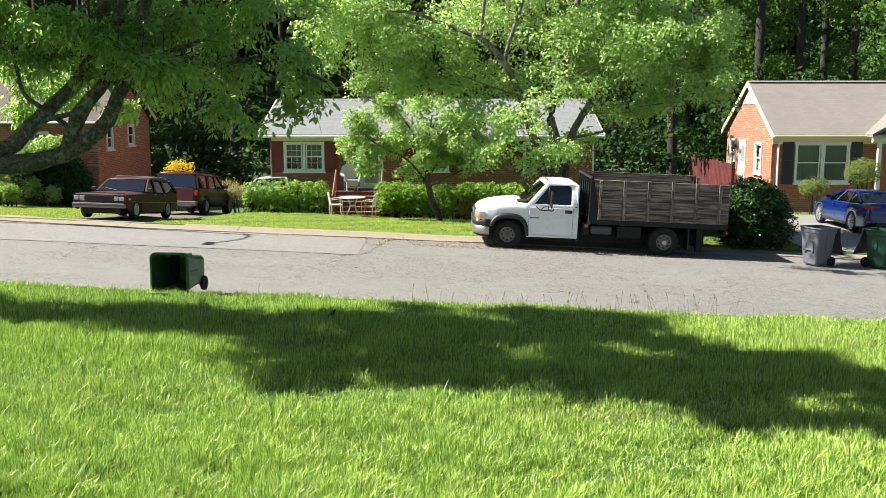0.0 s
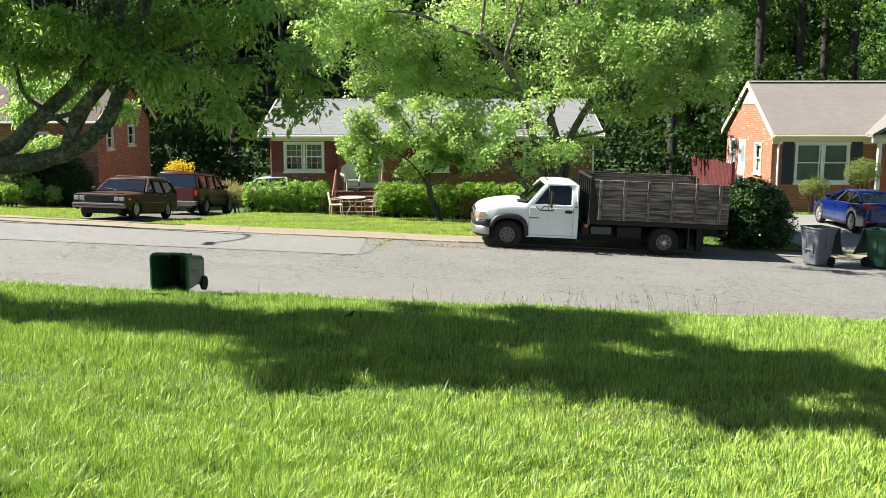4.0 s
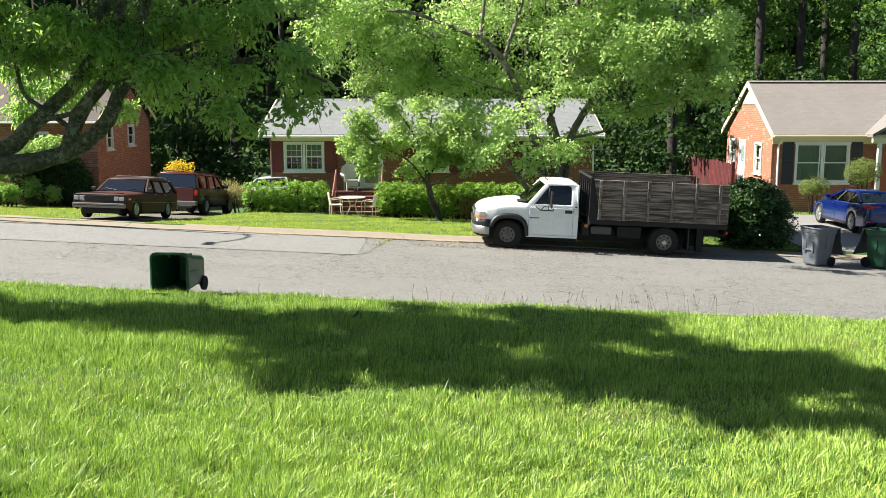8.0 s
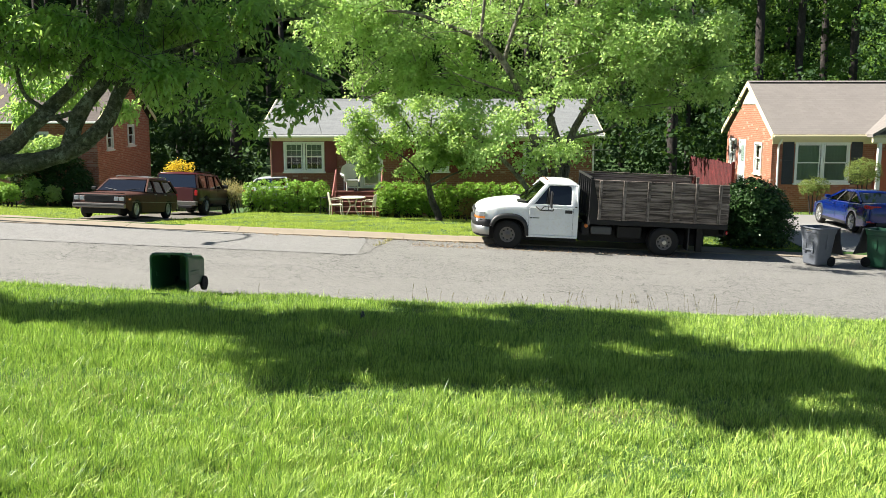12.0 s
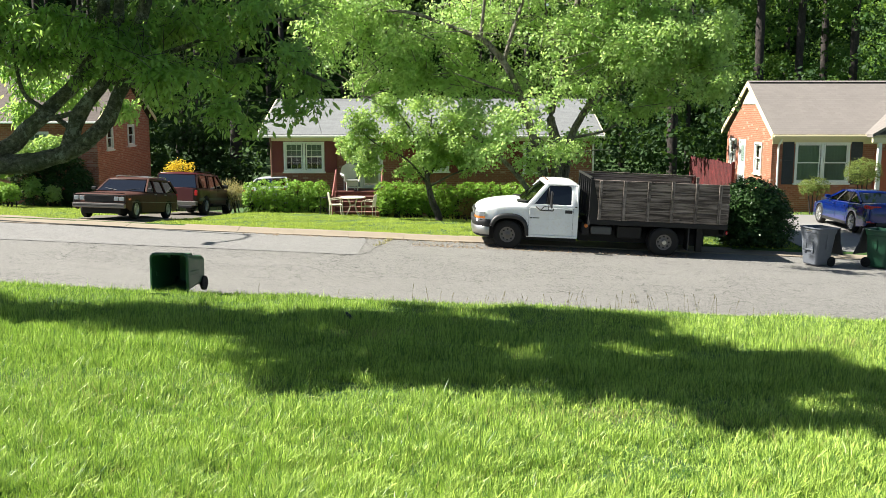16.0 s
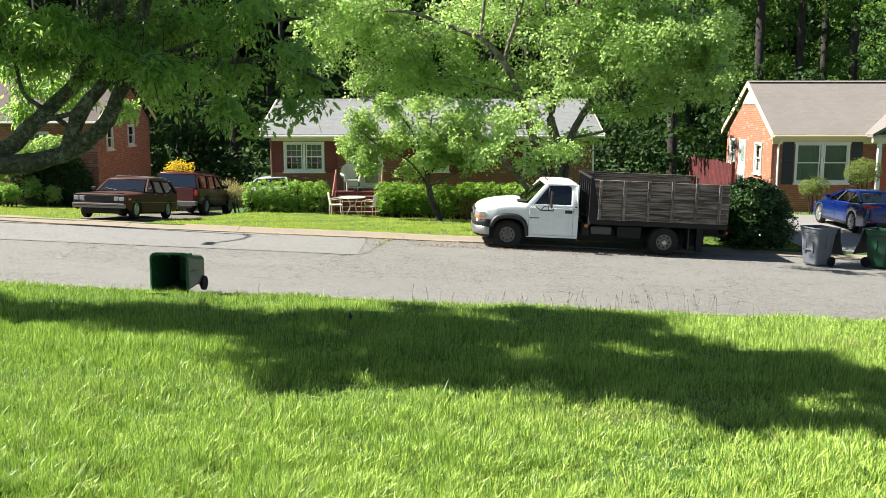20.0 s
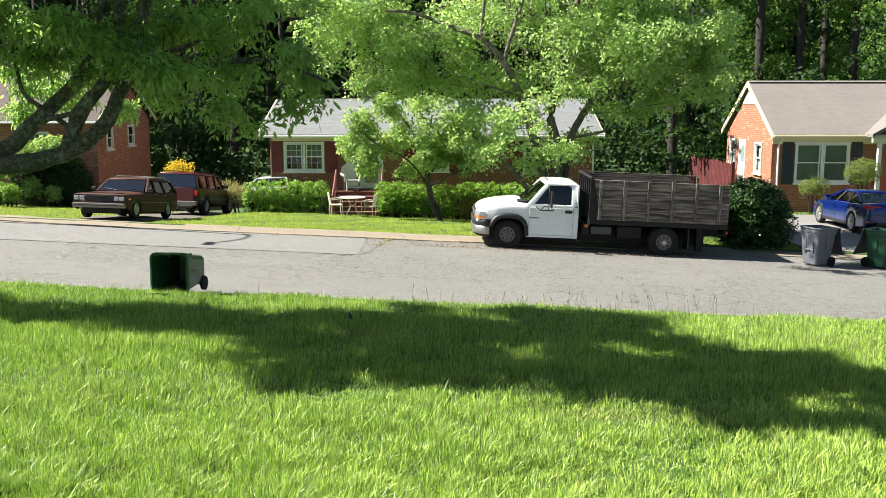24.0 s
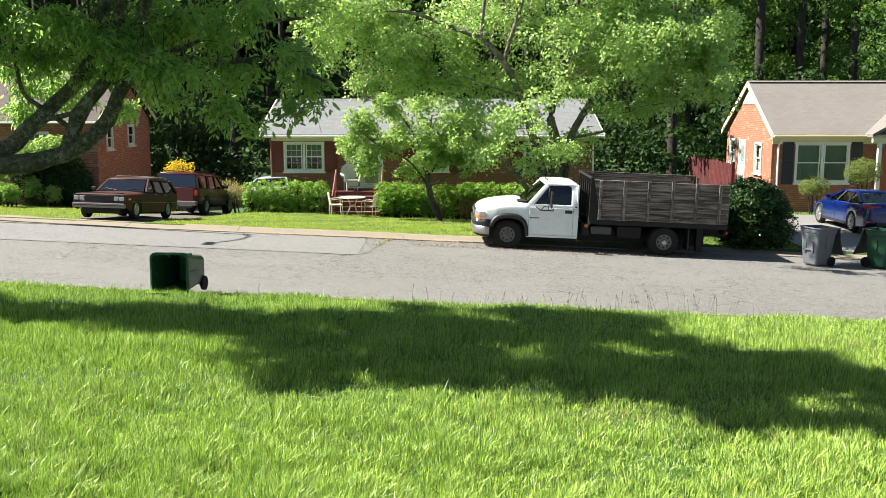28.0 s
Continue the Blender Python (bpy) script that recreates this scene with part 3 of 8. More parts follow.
def slab(bm, quad, thick):
    """A sloping slab: four corners of its top, and a thickness straight down."""
    hi = [bm.verts.new(p) for p in quad]
    lo = [bm.verts.new((p[0], p[1], p[2] - thick)) for p in quad]
    bm.faces.new(hi)
    bm.faces.new(lo[::-1])
    for i in range(4):
        j = (i + 1) % 4
        bm.faces.new((hi[i], lo[i], lo[j], hi[j]))
    return bm


def gable_roof(house, x0, x1, y0, y1, ze, zr, mat, thick=0.12):
    ym = (y0 + y1) / 2
    bm = bmesh.new()
    slab(bm, [(x0, y0, ze), (x1, y0, ze), (x1, ym, zr), (x0, ym, zr)], thick)
    r = part("roof_slope", bm, mat, house)
    bm = bmesh.new()
    slab(bm, [(x0, y1, ze), (x0, ym + 0.004, zr), (x1, ym + 0.004, zr), (x1, y1, ze)], thick)
    part("roof_slope", bm, mat, house)
    bm = bmesh.new()
    prism(bm, [(ym - 0.16, zr - 0.03), (ym, zr + 0.03), (ym + 0.16, zr - 0.03), (ym, zr + 0.005)], "x", x0, x1)
    part("ridge_cap", bm, mat, house)
    k = (zr - ze) / (ym - y0)
    for x, sgn in ((x0, -1), (x1, 1)):
        for ya in (y0, y1):
            bm = bmesh.new()
            slab(bm, [(x, ya, ze - 0.004), (x + sgn * 0.04, ya, ze - 0.004), (x + sgn * 0.04, ym, zr - 0.004), (x, ym, zr - 0.004)], 0.2)
            part("rake_board", bm, M["trim"], house)
    return r


def gable_end(house, x0, x1, y0, y1, z0, z1, mat, name="gable"):
    bm = bmesh.new()
    prism(bm, [(y0, z0), (y1, z0), ((y0 + y1) / 2, z1)], "x", x0, x1)
    return part(name, bm, mat, house)


def gutter(house, x0, x1, y, z, mat=None):
    bm = bmesh.new()
    prism(bm, [(y, z), (y - 0.1, z), (y - 0.12, z - 0.05), (y - 0.09, z - 0.1), (y, z - 0.1)], "x", x0, x1)
    part("gutter", bm, mat or M["gutter"], house)


def downspout(house, x, y, z0, z1, back=0.3, mat=None):
    bm = bmesh.new()
    pipe(bm, [(x, y - back, z1), (x, y - back, z1 - 0.08), (x, y - 0.04, z1 - 0.3), (x, y - 0.04, z0)], 0.04, 8)
    part("downspout", bm, mat or M["gutter"], house)


def make_middle_house():
    h = thing("middle_house", pose(0, 0, 0), "low red-brown brick ranch house with grey shingle roof", "house")
    x0, x1, y0, y1, z0, z1 = -7.05, 6.1, 39.4, 48.4, -1.6, 2.4
    wins = [(-5.68, 1.66, 0.99, 1.22, (3, 2)), (-0.4, 1.3, 1.0, 1.2, (3, 2)), (3.78, 1.0, 0.95, 1.25, (2, 2))]
    door = (-3.95, -2.45, 0.31, 2.32)
    holes = [(c - w / 2, c + w / 2, z, z + hh) for c, w, z, hh, _ in wins] + [door]
    part("front_wall", wall(bmesh.new(), "x", x0, x1, z0, z1, y0, y0 + 0.2, holes), M["brick_mid"], h)
    part("rear_wall", wall(bmesh.new(), "x", x0, x1, z0, z1, y1 - 0.2, y1), M["brick_mid"], h)
    part("side_wall", wall(bmesh.new(), "y", y0 + 0.2, y1 - 0.2, z0, z1, x0, x0 + 0.2), M["brick_mid"], h)
    part("side_wall", wall(bmesh.new(), "y", y0 + 0.2, y1 - 0.2, z0, z1, x1 - 0.2, x1), M["brick_mid"], h)
    part("floor_slab", boxb(x0 + 0.2, x1 - 0.2, y0 + 0.2, y1 - 0.2, 0.1, 0.28), M["unlit_black"], h)
    part("partition", boxb(x0 + 0.2, x1 - 0.2, y0 + 3.0, y0 + 3.1, 0.28, z1), M["unlit_black"], h)
    gable_end(h, x0, x0 + 0.18, y0, y1, z1, 3.72, M["trim"])
    gable_end(h, x1 - 0.18, x1, y0, y1, z1, 3.72, M["trim"])
    gable_roof(h, -7.5, 6.5, 38.95, 48.85, 2.52, 3.93, M["roof_mid"])
    part("ceiling_board", boxb(-7.4, 6.4, 39.08, 48.7, 2.385, 2.4), M["white"], h)
    gutter(h, -7.5, 6.5, 38.94, 2.5)
    part("frieze_board", boxb(x0, x1, y0 - 0.03, y0 - 0.002, 2.24, 2.383), M["trim"], h)
    # pipe coloured to pass for the sunlit side wall seen edge-on
    downspout(h, x0 + 0.04, y0, -0.8, 2.4, mat=M["lit_wall_brown"])
    downspout(h, x1 + 0.03, y0, -0.8, 2.4)
    for c, w, z, hh, mu in wins:
        sash_window(h, w, hh, pose(c, y0, z), mu, 0.5, 2 if w > 1.2 else 1)
        for s in (-1, 1):
            sx = c + s * (w / 2 + 0.28)
            bm = boxb(sx - 0.24, sx + 0.24, y0 - 0.045, y0 - 0.003, z - 0.03, z + hh + 0.03, 0.008)
            sh = part("shutter", bm, M["shutter_red"], h)
            for q in range(9):
                zz = z + 0.08 + q * (hh - 0.12) / 9
                part("louvre", boxb(sx - 0.19, sx + 0.19, y0 - 0.056, y0 - 0.042, zz, zz + 0.08, 0.004), M["shutter_red"], sh)
    # front door with a glazed storm door
    a, b, c, d = door
    part("door_frame", wall(bmesh.new(), "x", a, b, c, d, y0 - 0.03, y0 + 0.1, [(a + 0.1, a + 0.55, c + 0.06, d - 0.1), (a + 0.64, b - 0.1, c + 0.04, d - 0.1)]), M["white"], h)
    part("sidelight", boxb(a + 0.1, a + 0.55, y0 + 0.03, y0 + 0.04, c + 0.06, d - 0.1), M["curtain"], h)
    dr = part("storm_door", ring_bm(a + 0.65, b - 0.11, c + 0.05, d - 0.11, 0.09, y0 - 0.02, y0 + 0.02), M["white"], h)
    part("door_panel", boxb(a + 0.72, b - 0.18, y0 + 0.05, y0 + 0.08, c + 0.05, d - 0.11), M["trim"], dr)
    part("pane", boxb(a + 0.73, b - 0.19, y0 - 0.003, y0 + 0.003, c + 0.13, d - 0.19), M["glass"], dr).visible_shadow = False
    bm = bmesh.new()
    rod(bm, (b - 0.16, y0 - 0.05, c + 0.95), (b - 0.16, y0 - 0.05, c + 1.1), 0.012)
    part("door_handle", bm, M["chrome"], dr)
    # roof vent
    bm = bmesh.new()
    rod(bm, (0.92, 43.6, 3.7), (0.92, 43.6, 4.02), 0.07, n=12)
    rod(bm, (0.92, 43.6, 4.02), (0.92, 43.6, 4.06), 0.1, n=12)
    part("roof_vent", bm, M["black_metal"], h)
    return h


def make_right_house():
    h = thing("right_house", pose(0, 0, 0), "orange brick house with a brown-grey shingle roof", "house")
    x0, x1, y0, y1, z0, z1 = 12.76, 24.0, 37.4, 43.35, -1.6, 2.45
    win = (14.72, 2.12, 0.69, 1.58)
    front = [(win[0] - win[1] / 2, win[0] + win[1] / 2, win[2], win[2] + win[3])]
    part("front_wall", wall(bmesh.new(), "x", x0 + 0.2, x1, z0, z1, y0, y0 + 0.2, front), M["brick_right"], h)
    side = [(41.95, 42.85, 1.0, 2.25), (38.5, 39.4, 0.95, 2.2), (40.65, 41.55, 0.3, 2.25)]
    part("side_wall", wall(bmesh.new(), "y", y0, y1, z0, z1, x0, x0 + 0.2, side), M["brick_right"], h)
    part("rear_wall", wall(bmesh.new(), "x", x0 + 0.2, x1, z0, z1, y1 - 0.2, y1), M["brick_right"], h)
    part("far_side_wall", wall(bmesh.new(), "y", y0 + 0.2, y1 - 0.2, z0, z1, x1 - 0.2, x1), M["brick_right"], h)
    part("floor_slab", boxb(x0 + 0.2, x1 - 0.2, y0 + 0.2, y1 - 0.2, 0.0, 0.2), M["unlit_black"], h)
    part("partition", boxb(x0 + 0.2, x1 - 0.2, y0 + 2.4, y0 + 2.5, 0.2, z1), M["unlit_black"], h)
    gable_end(h, x0, x0 + 0.18, y0 + 0.004, y1 - 0.004, z1, 4.35, M["brick_right"])
    bm = bmesh.new()
    prism(bm, [(39.5, 3.72), (41.25, 3.72), (40.375, 4.48)], "x", x0 - 0.03, x0 - 0.004)
    part("gable_vent_panel", bm, M["trim"], h)
    gable_roof(h, 12.64, 24.2, 36.95, 43.8, 2.6, 4.66, M["roof_right"])
    part("soffit", boxb(12.66, 24.1, 37.0, 37.395, 2.4, 2.42), M["trim"], h)
    part("frieze_board", boxb(x0, x1, y0 - 0.03, y0 - 0.002, 2.2, 2.398), M["trim"], h)
    part("fascia", boxb(12.64, 24.2, 36.955, 36.99, 2.4, 2.55), M["trim"], h)
    gutter(h, 12.64, 24.2, 36.95, 2.58, M["trim"])
    downspout(h, 13.0, y0, -0.6, 2.45, 0.35)
    sash_window(h, win[1], win[3], pose(win[0], y0, win[2]), (0, 0), 0.98, 2)
    for s in (-1, 1):
        sx = win[0] + s * (win[1] / 2 + 0.27)
        sh = part("shutter", boxb(sx - 0.22, sx + 0.22, y0 - 0.045, y0 - 0.003, win[2] - 0.05, win[2] + win[3] + 0.02, 0.008), M["shutter_black"], h)
        for q in range(12):
            zz = win[2] + 0.05 + q * (win[3] - 0.1) / 12
            part("louvre", boxb(sx - 0.17, sx + 0.17, y0 - 0.056, y0 - 0.042, zz, zz + 0.09, 0.004), M["shutter_black"], sh)
    turn = pose(0, 0, 0, 0, 0, -90)
    for ya, yb, za, zb in side[:2]:
        sash_window(h, yb - ya, zb - za, pose(x0, (ya + yb) / 2, za) @ turn, (0, 0), 0.9, cloth=M["blind"])
    ya, yb, za, zb = side[2]
    d = part("side_door", ring_bm(-(yb - ya) / 2, (yb - ya) / 2, 0, zb - za, 0.1, -0.02, 0.06), M["white"], h, m=pose(x0, (ya + yb) / 2, za) @ turn)
    part("door_leaf", boxb(-0.34, 0.34, 0.02, 0.05, 0.1, 1.85, 0.004), M["white"], d)
    part("pane", boxb(-0.22, 0.22, 0.012, 0.018, 1.0, 1.7), M["glass"], d)
    bm = bmesh.new()
    rod(bm, (x0 - 0.02, 41.75, 1.9), (x0 - 0.14, 41.75, 1.9), 0.02)
    rod(bm, (x0 - 0.14, 41.75, 1.8), (x0 - 0.14, 41.75, 2.02), 0.05, 0.07)
    part("wall_lamp", bm, M["black_metal"], h)
    # cross gable over the entrance
    bm = bmesh.new()
    slab(bm, [(16.15, 36.3, 2.62), (18.9, 36.3, 4.2), (18.9, 39.6, 4.2), (16.15, 36.96, 2.62)], 0.12)
    part("porch_roof_slope", bm, M["roof_right"], h)
    bm = bmesh.new()
    slab(bm, [(21.65, 36.3, 2.62), (21.65, 36.96, 2.62), (18.9, 39.6, 4.2), (18.9, 36.3, 4.2)], 0.12)
    part("porch_roof_slope", bm, M["roof_right"], h)
    part("porch_beam", boxb(16.2, 21.6, 36.36, 36.5, 2.3, 2.49, 0.01), M["trim"], h)
    bm = boxb(16.42, 16.56, 36.36, 36.5, -0.65, 2.3, 0.012)
    part("porch_post", bm, M["white"], h)
    part("front_door", boxb(16.75, 17.65, 37.33, 37.39, -0.1, 1.95, 0.01), M["door_red"], h)
    part("porch_floor", boxb(16.3, 21.6, 36.3, 37.39, -1.0, -0.1, 0.01), M["concrete"], h)
    return h


def make_left_house():
    h = thing("left_house", pose(0, 0, 0), "two-level russet brick house with a brown shingle roof", "house")
    x0, x1, y0, y1, z0, z1 = -26.0, -14.4, 40.2, 47.4, -1.8, 3.0
    side = [(41.3, 42.1, 1.78, 2.78), (44.1, 45.0, 1.82, 2.8), (44.3, 45.4, -0.55, 0.2)]
    part("front_wall", wall(bmesh.new(), "x", x0, x1 - 0.2, z0, z1, y0, y0 + 0.2, [(-17.6, -16.4, 1.2, 2.6)]), M["brick_left"], h)
    part("side_wall", wall(bmesh.new(), "y", y0, y1, z0, z1, x1 - 0.2, x1, side), M["brick_left"], h)
    part("rear_wall", wall(bmesh.new(), "x", x0, x1 - 0.2, z0, z1, y1 - 0.2, y1), M["brick_left"], h)
    part("far_side_wall", wall(bmesh.new(), "y", y0 + 0.2, y1 - 0.2, z0, z1, x0, x0 + 0.2), M["brick_left"], h)
    part("partition", boxb(x0 + 0.2, x1 - 1.8, y0 + 2.4, y0 + 2.5, -0.5, z1), M["unlit_black"], h)
    part("inner_floor", boxb(x0 + 0.2, x1 - 0.2, y0 + 0.2, y1 - 0.2, 0.9, 1.0), M["unlit_black"], h)
    gable_end(h, x1 - 0.18, x1, y0 + 0.004, y1 - 0.004, z1, 5.0, M["brick_left"])
    gable_roof(h, -26.2, -14.2, 39.7, 47.9, 3.05, 5.15, M["roof_left"])
    gutter(h, -26.2, -14.2, 39.69, 3.03)
    turn = pose(0, 0, 0, 0, 0, 90)
    for ya, yb, za, zb in side:
        sash_window(h, yb - ya, zb - za, pose(x1, (ya + yb) / 2, za) @ turn, (0, 0), 0.0)
    sash_window(h, 1.2, 1.4, pose(-17.0, y0, 1.2), (2, 2), 0.4)
    return h


make_middle_house()
make_right_house()
make_left_house()


# ---- trees and shrubs ----
def limb(bm, pts, r0, r1, n=9):
    """A tapering round limb along points, with a little unevenness."""
    pts = [Vector(p) for p in pts]
    fine = []
    for i in range(len(pts) - 1):
        p0, p1, p2, p3 = pts[max(i - 1, 0)], pts[i], pts[i + 1], pts[min(i + 2, len(pts) - 1)]
        for s in range(6):
            t = s / 6
            fine.append(0.5 * ((2 * p1) + (p2 - p0) * t + (2 * p0 - 5 * p1 + 4 * p2 - p3) * t * t + (3 * p1 - p0 - 3 * p2 + p3) * t ** 3))
    fine.append(pts[-1])
    rings = []
    for i, p in enumerate(fine):
        d = (fine[min(i + 1, len(fine) - 1)] - fine[max(i - 1, 0)]).normalized()
        q = d.to_track_quat("Z", "X")
        r = r0 + (r1 - r0) * i / (len(fine) - 1)
        ring = []
        for a in range(n):
            th = 2 * math.pi * a / n
            rr = r * (1 + 0.2 * noise.noise(p * 2.3 + Vector((math.cos(th), math.sin(th), 0))) + 0.14 * noise.noise(p * 9.0 + Vector((2 * math.cos(th), 2 * math.sin(th), 0))))
            ring.append(bm.verts.new(p + q @ Vector((rr * math.cos(th), rr * math.sin(th), 0))))
        rings.append(ring)
    for a, b in zip(rings, rings[1:]):
        for i in range(n):
            bm.faces.new((a[i], a[(i + 1) % n], b[(i + 1) % n], b[i]))
    bm.faces.new(rings[0][::-1])
    bm.faces.new(rings[-1])
    return bm


def leaf_mesh(name, c, size, mat, seed=0, droop=0.3, slim=0.5, curl=0.15, face=(0, 0, 1.0), plain_leaf=False, ways=None, faces=None):
    """Leaves with a point and a midrib fold at the places c; size: length. ways and faces: their midribs and upper sides, where given."""
    g = np.random.default_rng(seed)
    n = len(c)
    if ways is None:
        a = g.normal(size=(n, 3))
        a[:, 2] = a[:, 2] * 0.6 - droop
        a /= np.linalg.norm(a, axis=1, keepdims=True)
        up = g.normal(size=(n, 3)) * 0.55 + np.array(face)
    else:
        a, up = ways, faces
    s = np.cross(a, up)
    s /= np.linalg.norm(s, axis=1, keepdims=True) + 1e-9
    nn = np.cross(s, a)
    L = (size * g.uniform(0.65, 1.35, n))[:, None]
    W = L * slim * 0.5
    p = np.asarray(c)
    if plain_leaf:
        v = np.stack([p - a * L * 0.5, p + s * W, p + a * L * 0.5, p - s * W], 1).reshape(-1, 3)
        i = np.arange(n)[:, None] * 4
        return np_mesh(name, v, i + np.array([0, 1, 2, 3]), mat)
    v = np.stack([p - a * L * 0.5, p - a * L * 0.12 + s * W + nn * W * curl, p + a * L * 0.22 + s * W * 0.8 + nn * W * curl, p + a * L * 0.55 - nn * L * 0.08,
                  p + a * L * 0.22 - s * W * 0.8 + nn * W * curl, p - a * L * 0.12 - s * W + nn * W * curl], 1).reshape(-1, 3)
    i = np.arange(n)[:, None] * 6
    return np_mesh(name, v, np.concatenate([i + np.array([0, 1, 2, 3]), i + np.array([0, 3, 4, 5])]), mat)


def cloud(lumps, sprays, per, spread, seed, hollow=0.5, flat=0.6, clump=1, gather=0.3, share=0.75):
    """Leaf places: sprays of leaves in the outer part of soft lumps (x, y, z, rx, ry, rz)."""
    g = np.random.default_rng(seed)
    L = np.array(lumps, dtype=float)
    w = (L[:, 3] * L[:, 4] * L[:, 5]) ** share
    k = g.choice(len(L), sprays, p=w / w.sum())
    d = g.normal(size=(sprays, 3))
    d /= np.linalg.norm(d, axis=1, keepdims=True)
    r = hollow + (1.05 - hollow) * g.uniform(0, 1, sprays) ** 0.6
    c = L[k, :3] + d * L[k, 3:] * r[:, None]
    if clump > 1:
        heads = c[: max(1, sprays // clump)]
        c = heads[g.integers(0, len(heads), sprays)] + g.normal(size=(sprays, 3)) * gather * np.array([1, 1, 0.45])
    m = per
    off = g.normal(size=(sprays, m, 3)) * spread * np.array([1, 1, flat])
    return (c[:, None] + off).reshape(-1, 3), c


def sublumps(lumps, k, f, seed):
    """Breaks soft lumps up into k smaller ones each, f times their size."""
    g = np.random.default_rng(seed)
    out = []
    for x, y, z, rx, ry, rz in lumps:
        for _ in range(k):
            d = g.normal(size=3)
            d = d / np.linalg.norm(d) * g.uniform(0.3, 1.05)
            q = f * g.uniform(0.7, 1.3)
            out.append((x + d[0] * rx, y + d[1] * ry, z + d[2] * rz, rx * q, ry * q, max(rz * q, 0.12)))
    return out


def sprays(lumps, n, per, radius, seed, up=1.0, out=0.5, droop=0.3, loose=0.35, low=0.45):
    """Flat sprays of leaves on the outside of soft lumps: places, ways of the midribs and upper sides of the leaves, and the sprays' hearts."""
    g = np.random.default_rng(seed)
    L = np.array(lumps, dtype=float)
    w = (L[:, 3] * L[:, 4] + L[:, 3] * L[:, 5] + L[:, 4] * L[:, 5])
    k = g.choice(len(L), n, p=w / w.sum())
    d = g.normal(size=(n, 3))
    d /= np.linalg.norm(d, axis=1, keepdims=True)
    r = low + (1.05 - low) * g.uniform(0, 1, n) ** 0.5
    c = L[k, :3] + d * L[k, 3:] * r[:, None]
    nn = d * np.array([out, out, out * 0.4]) + np.array([0, 0, up]) + g.normal(size=(n, 3)) * 0.22
    nn /= np.linalg.norm(nn, axis=1, keepdims=True)
    t1 = np.cross(nn, g.normal(size=(n, 3)))
    t1 /= np.linalg.norm(t1, axis=1, keepdims=True)
    t2 = np.cross(nn, t1)
    th = g.uniform(0, 2 * np.pi, (n, per))
    rr = g.uniform(0.1, 1.15, (n, per)) ** 0.7 * radius
    way = np.cos(th)[..., None] * t1[:, None] + np.sin(th)[..., None] * t2[:, None]
    p = c[:, None] + way * rr[..., None] + nn[:, None] * (g.normal(size=(n, per)) * 0.16 * radius - droop * rr ** 2 / radius)[..., None]
    ax = way + g.normal(size=(n, per, 3)) * 0.4 - nn[:, None] * droop * 1.3
    ax /= np.linalg.norm(ax, axis=2, keepdims=True)
    face = nn[:, None] + g.normal(size=(n, per, 3)) * loose
    return p.reshape(-1, 3), ax.reshape(-1, 3), face.reshape(-1, 3), c


def twigs(bm, starts, ends, r=0.012, n=4):
    for a, b in zip(starts, ends):
        rod(bm, a, b, r, r * 0.4, n, False)


def lumps_of(rows, y, ry=0.9, seed=0, jy=0.8):
    """Soft lumps of a crown: rows of (x, z, rx, rz), spread in depth round y."""
    g = random.Random(seed)
    out = []
    for x, z, rx, rz in rows:
        out.append((x, y + g.uniform(-jy, jy), z, rx, max(rx, rz) * ry, rz))
    return out


SWAY = []


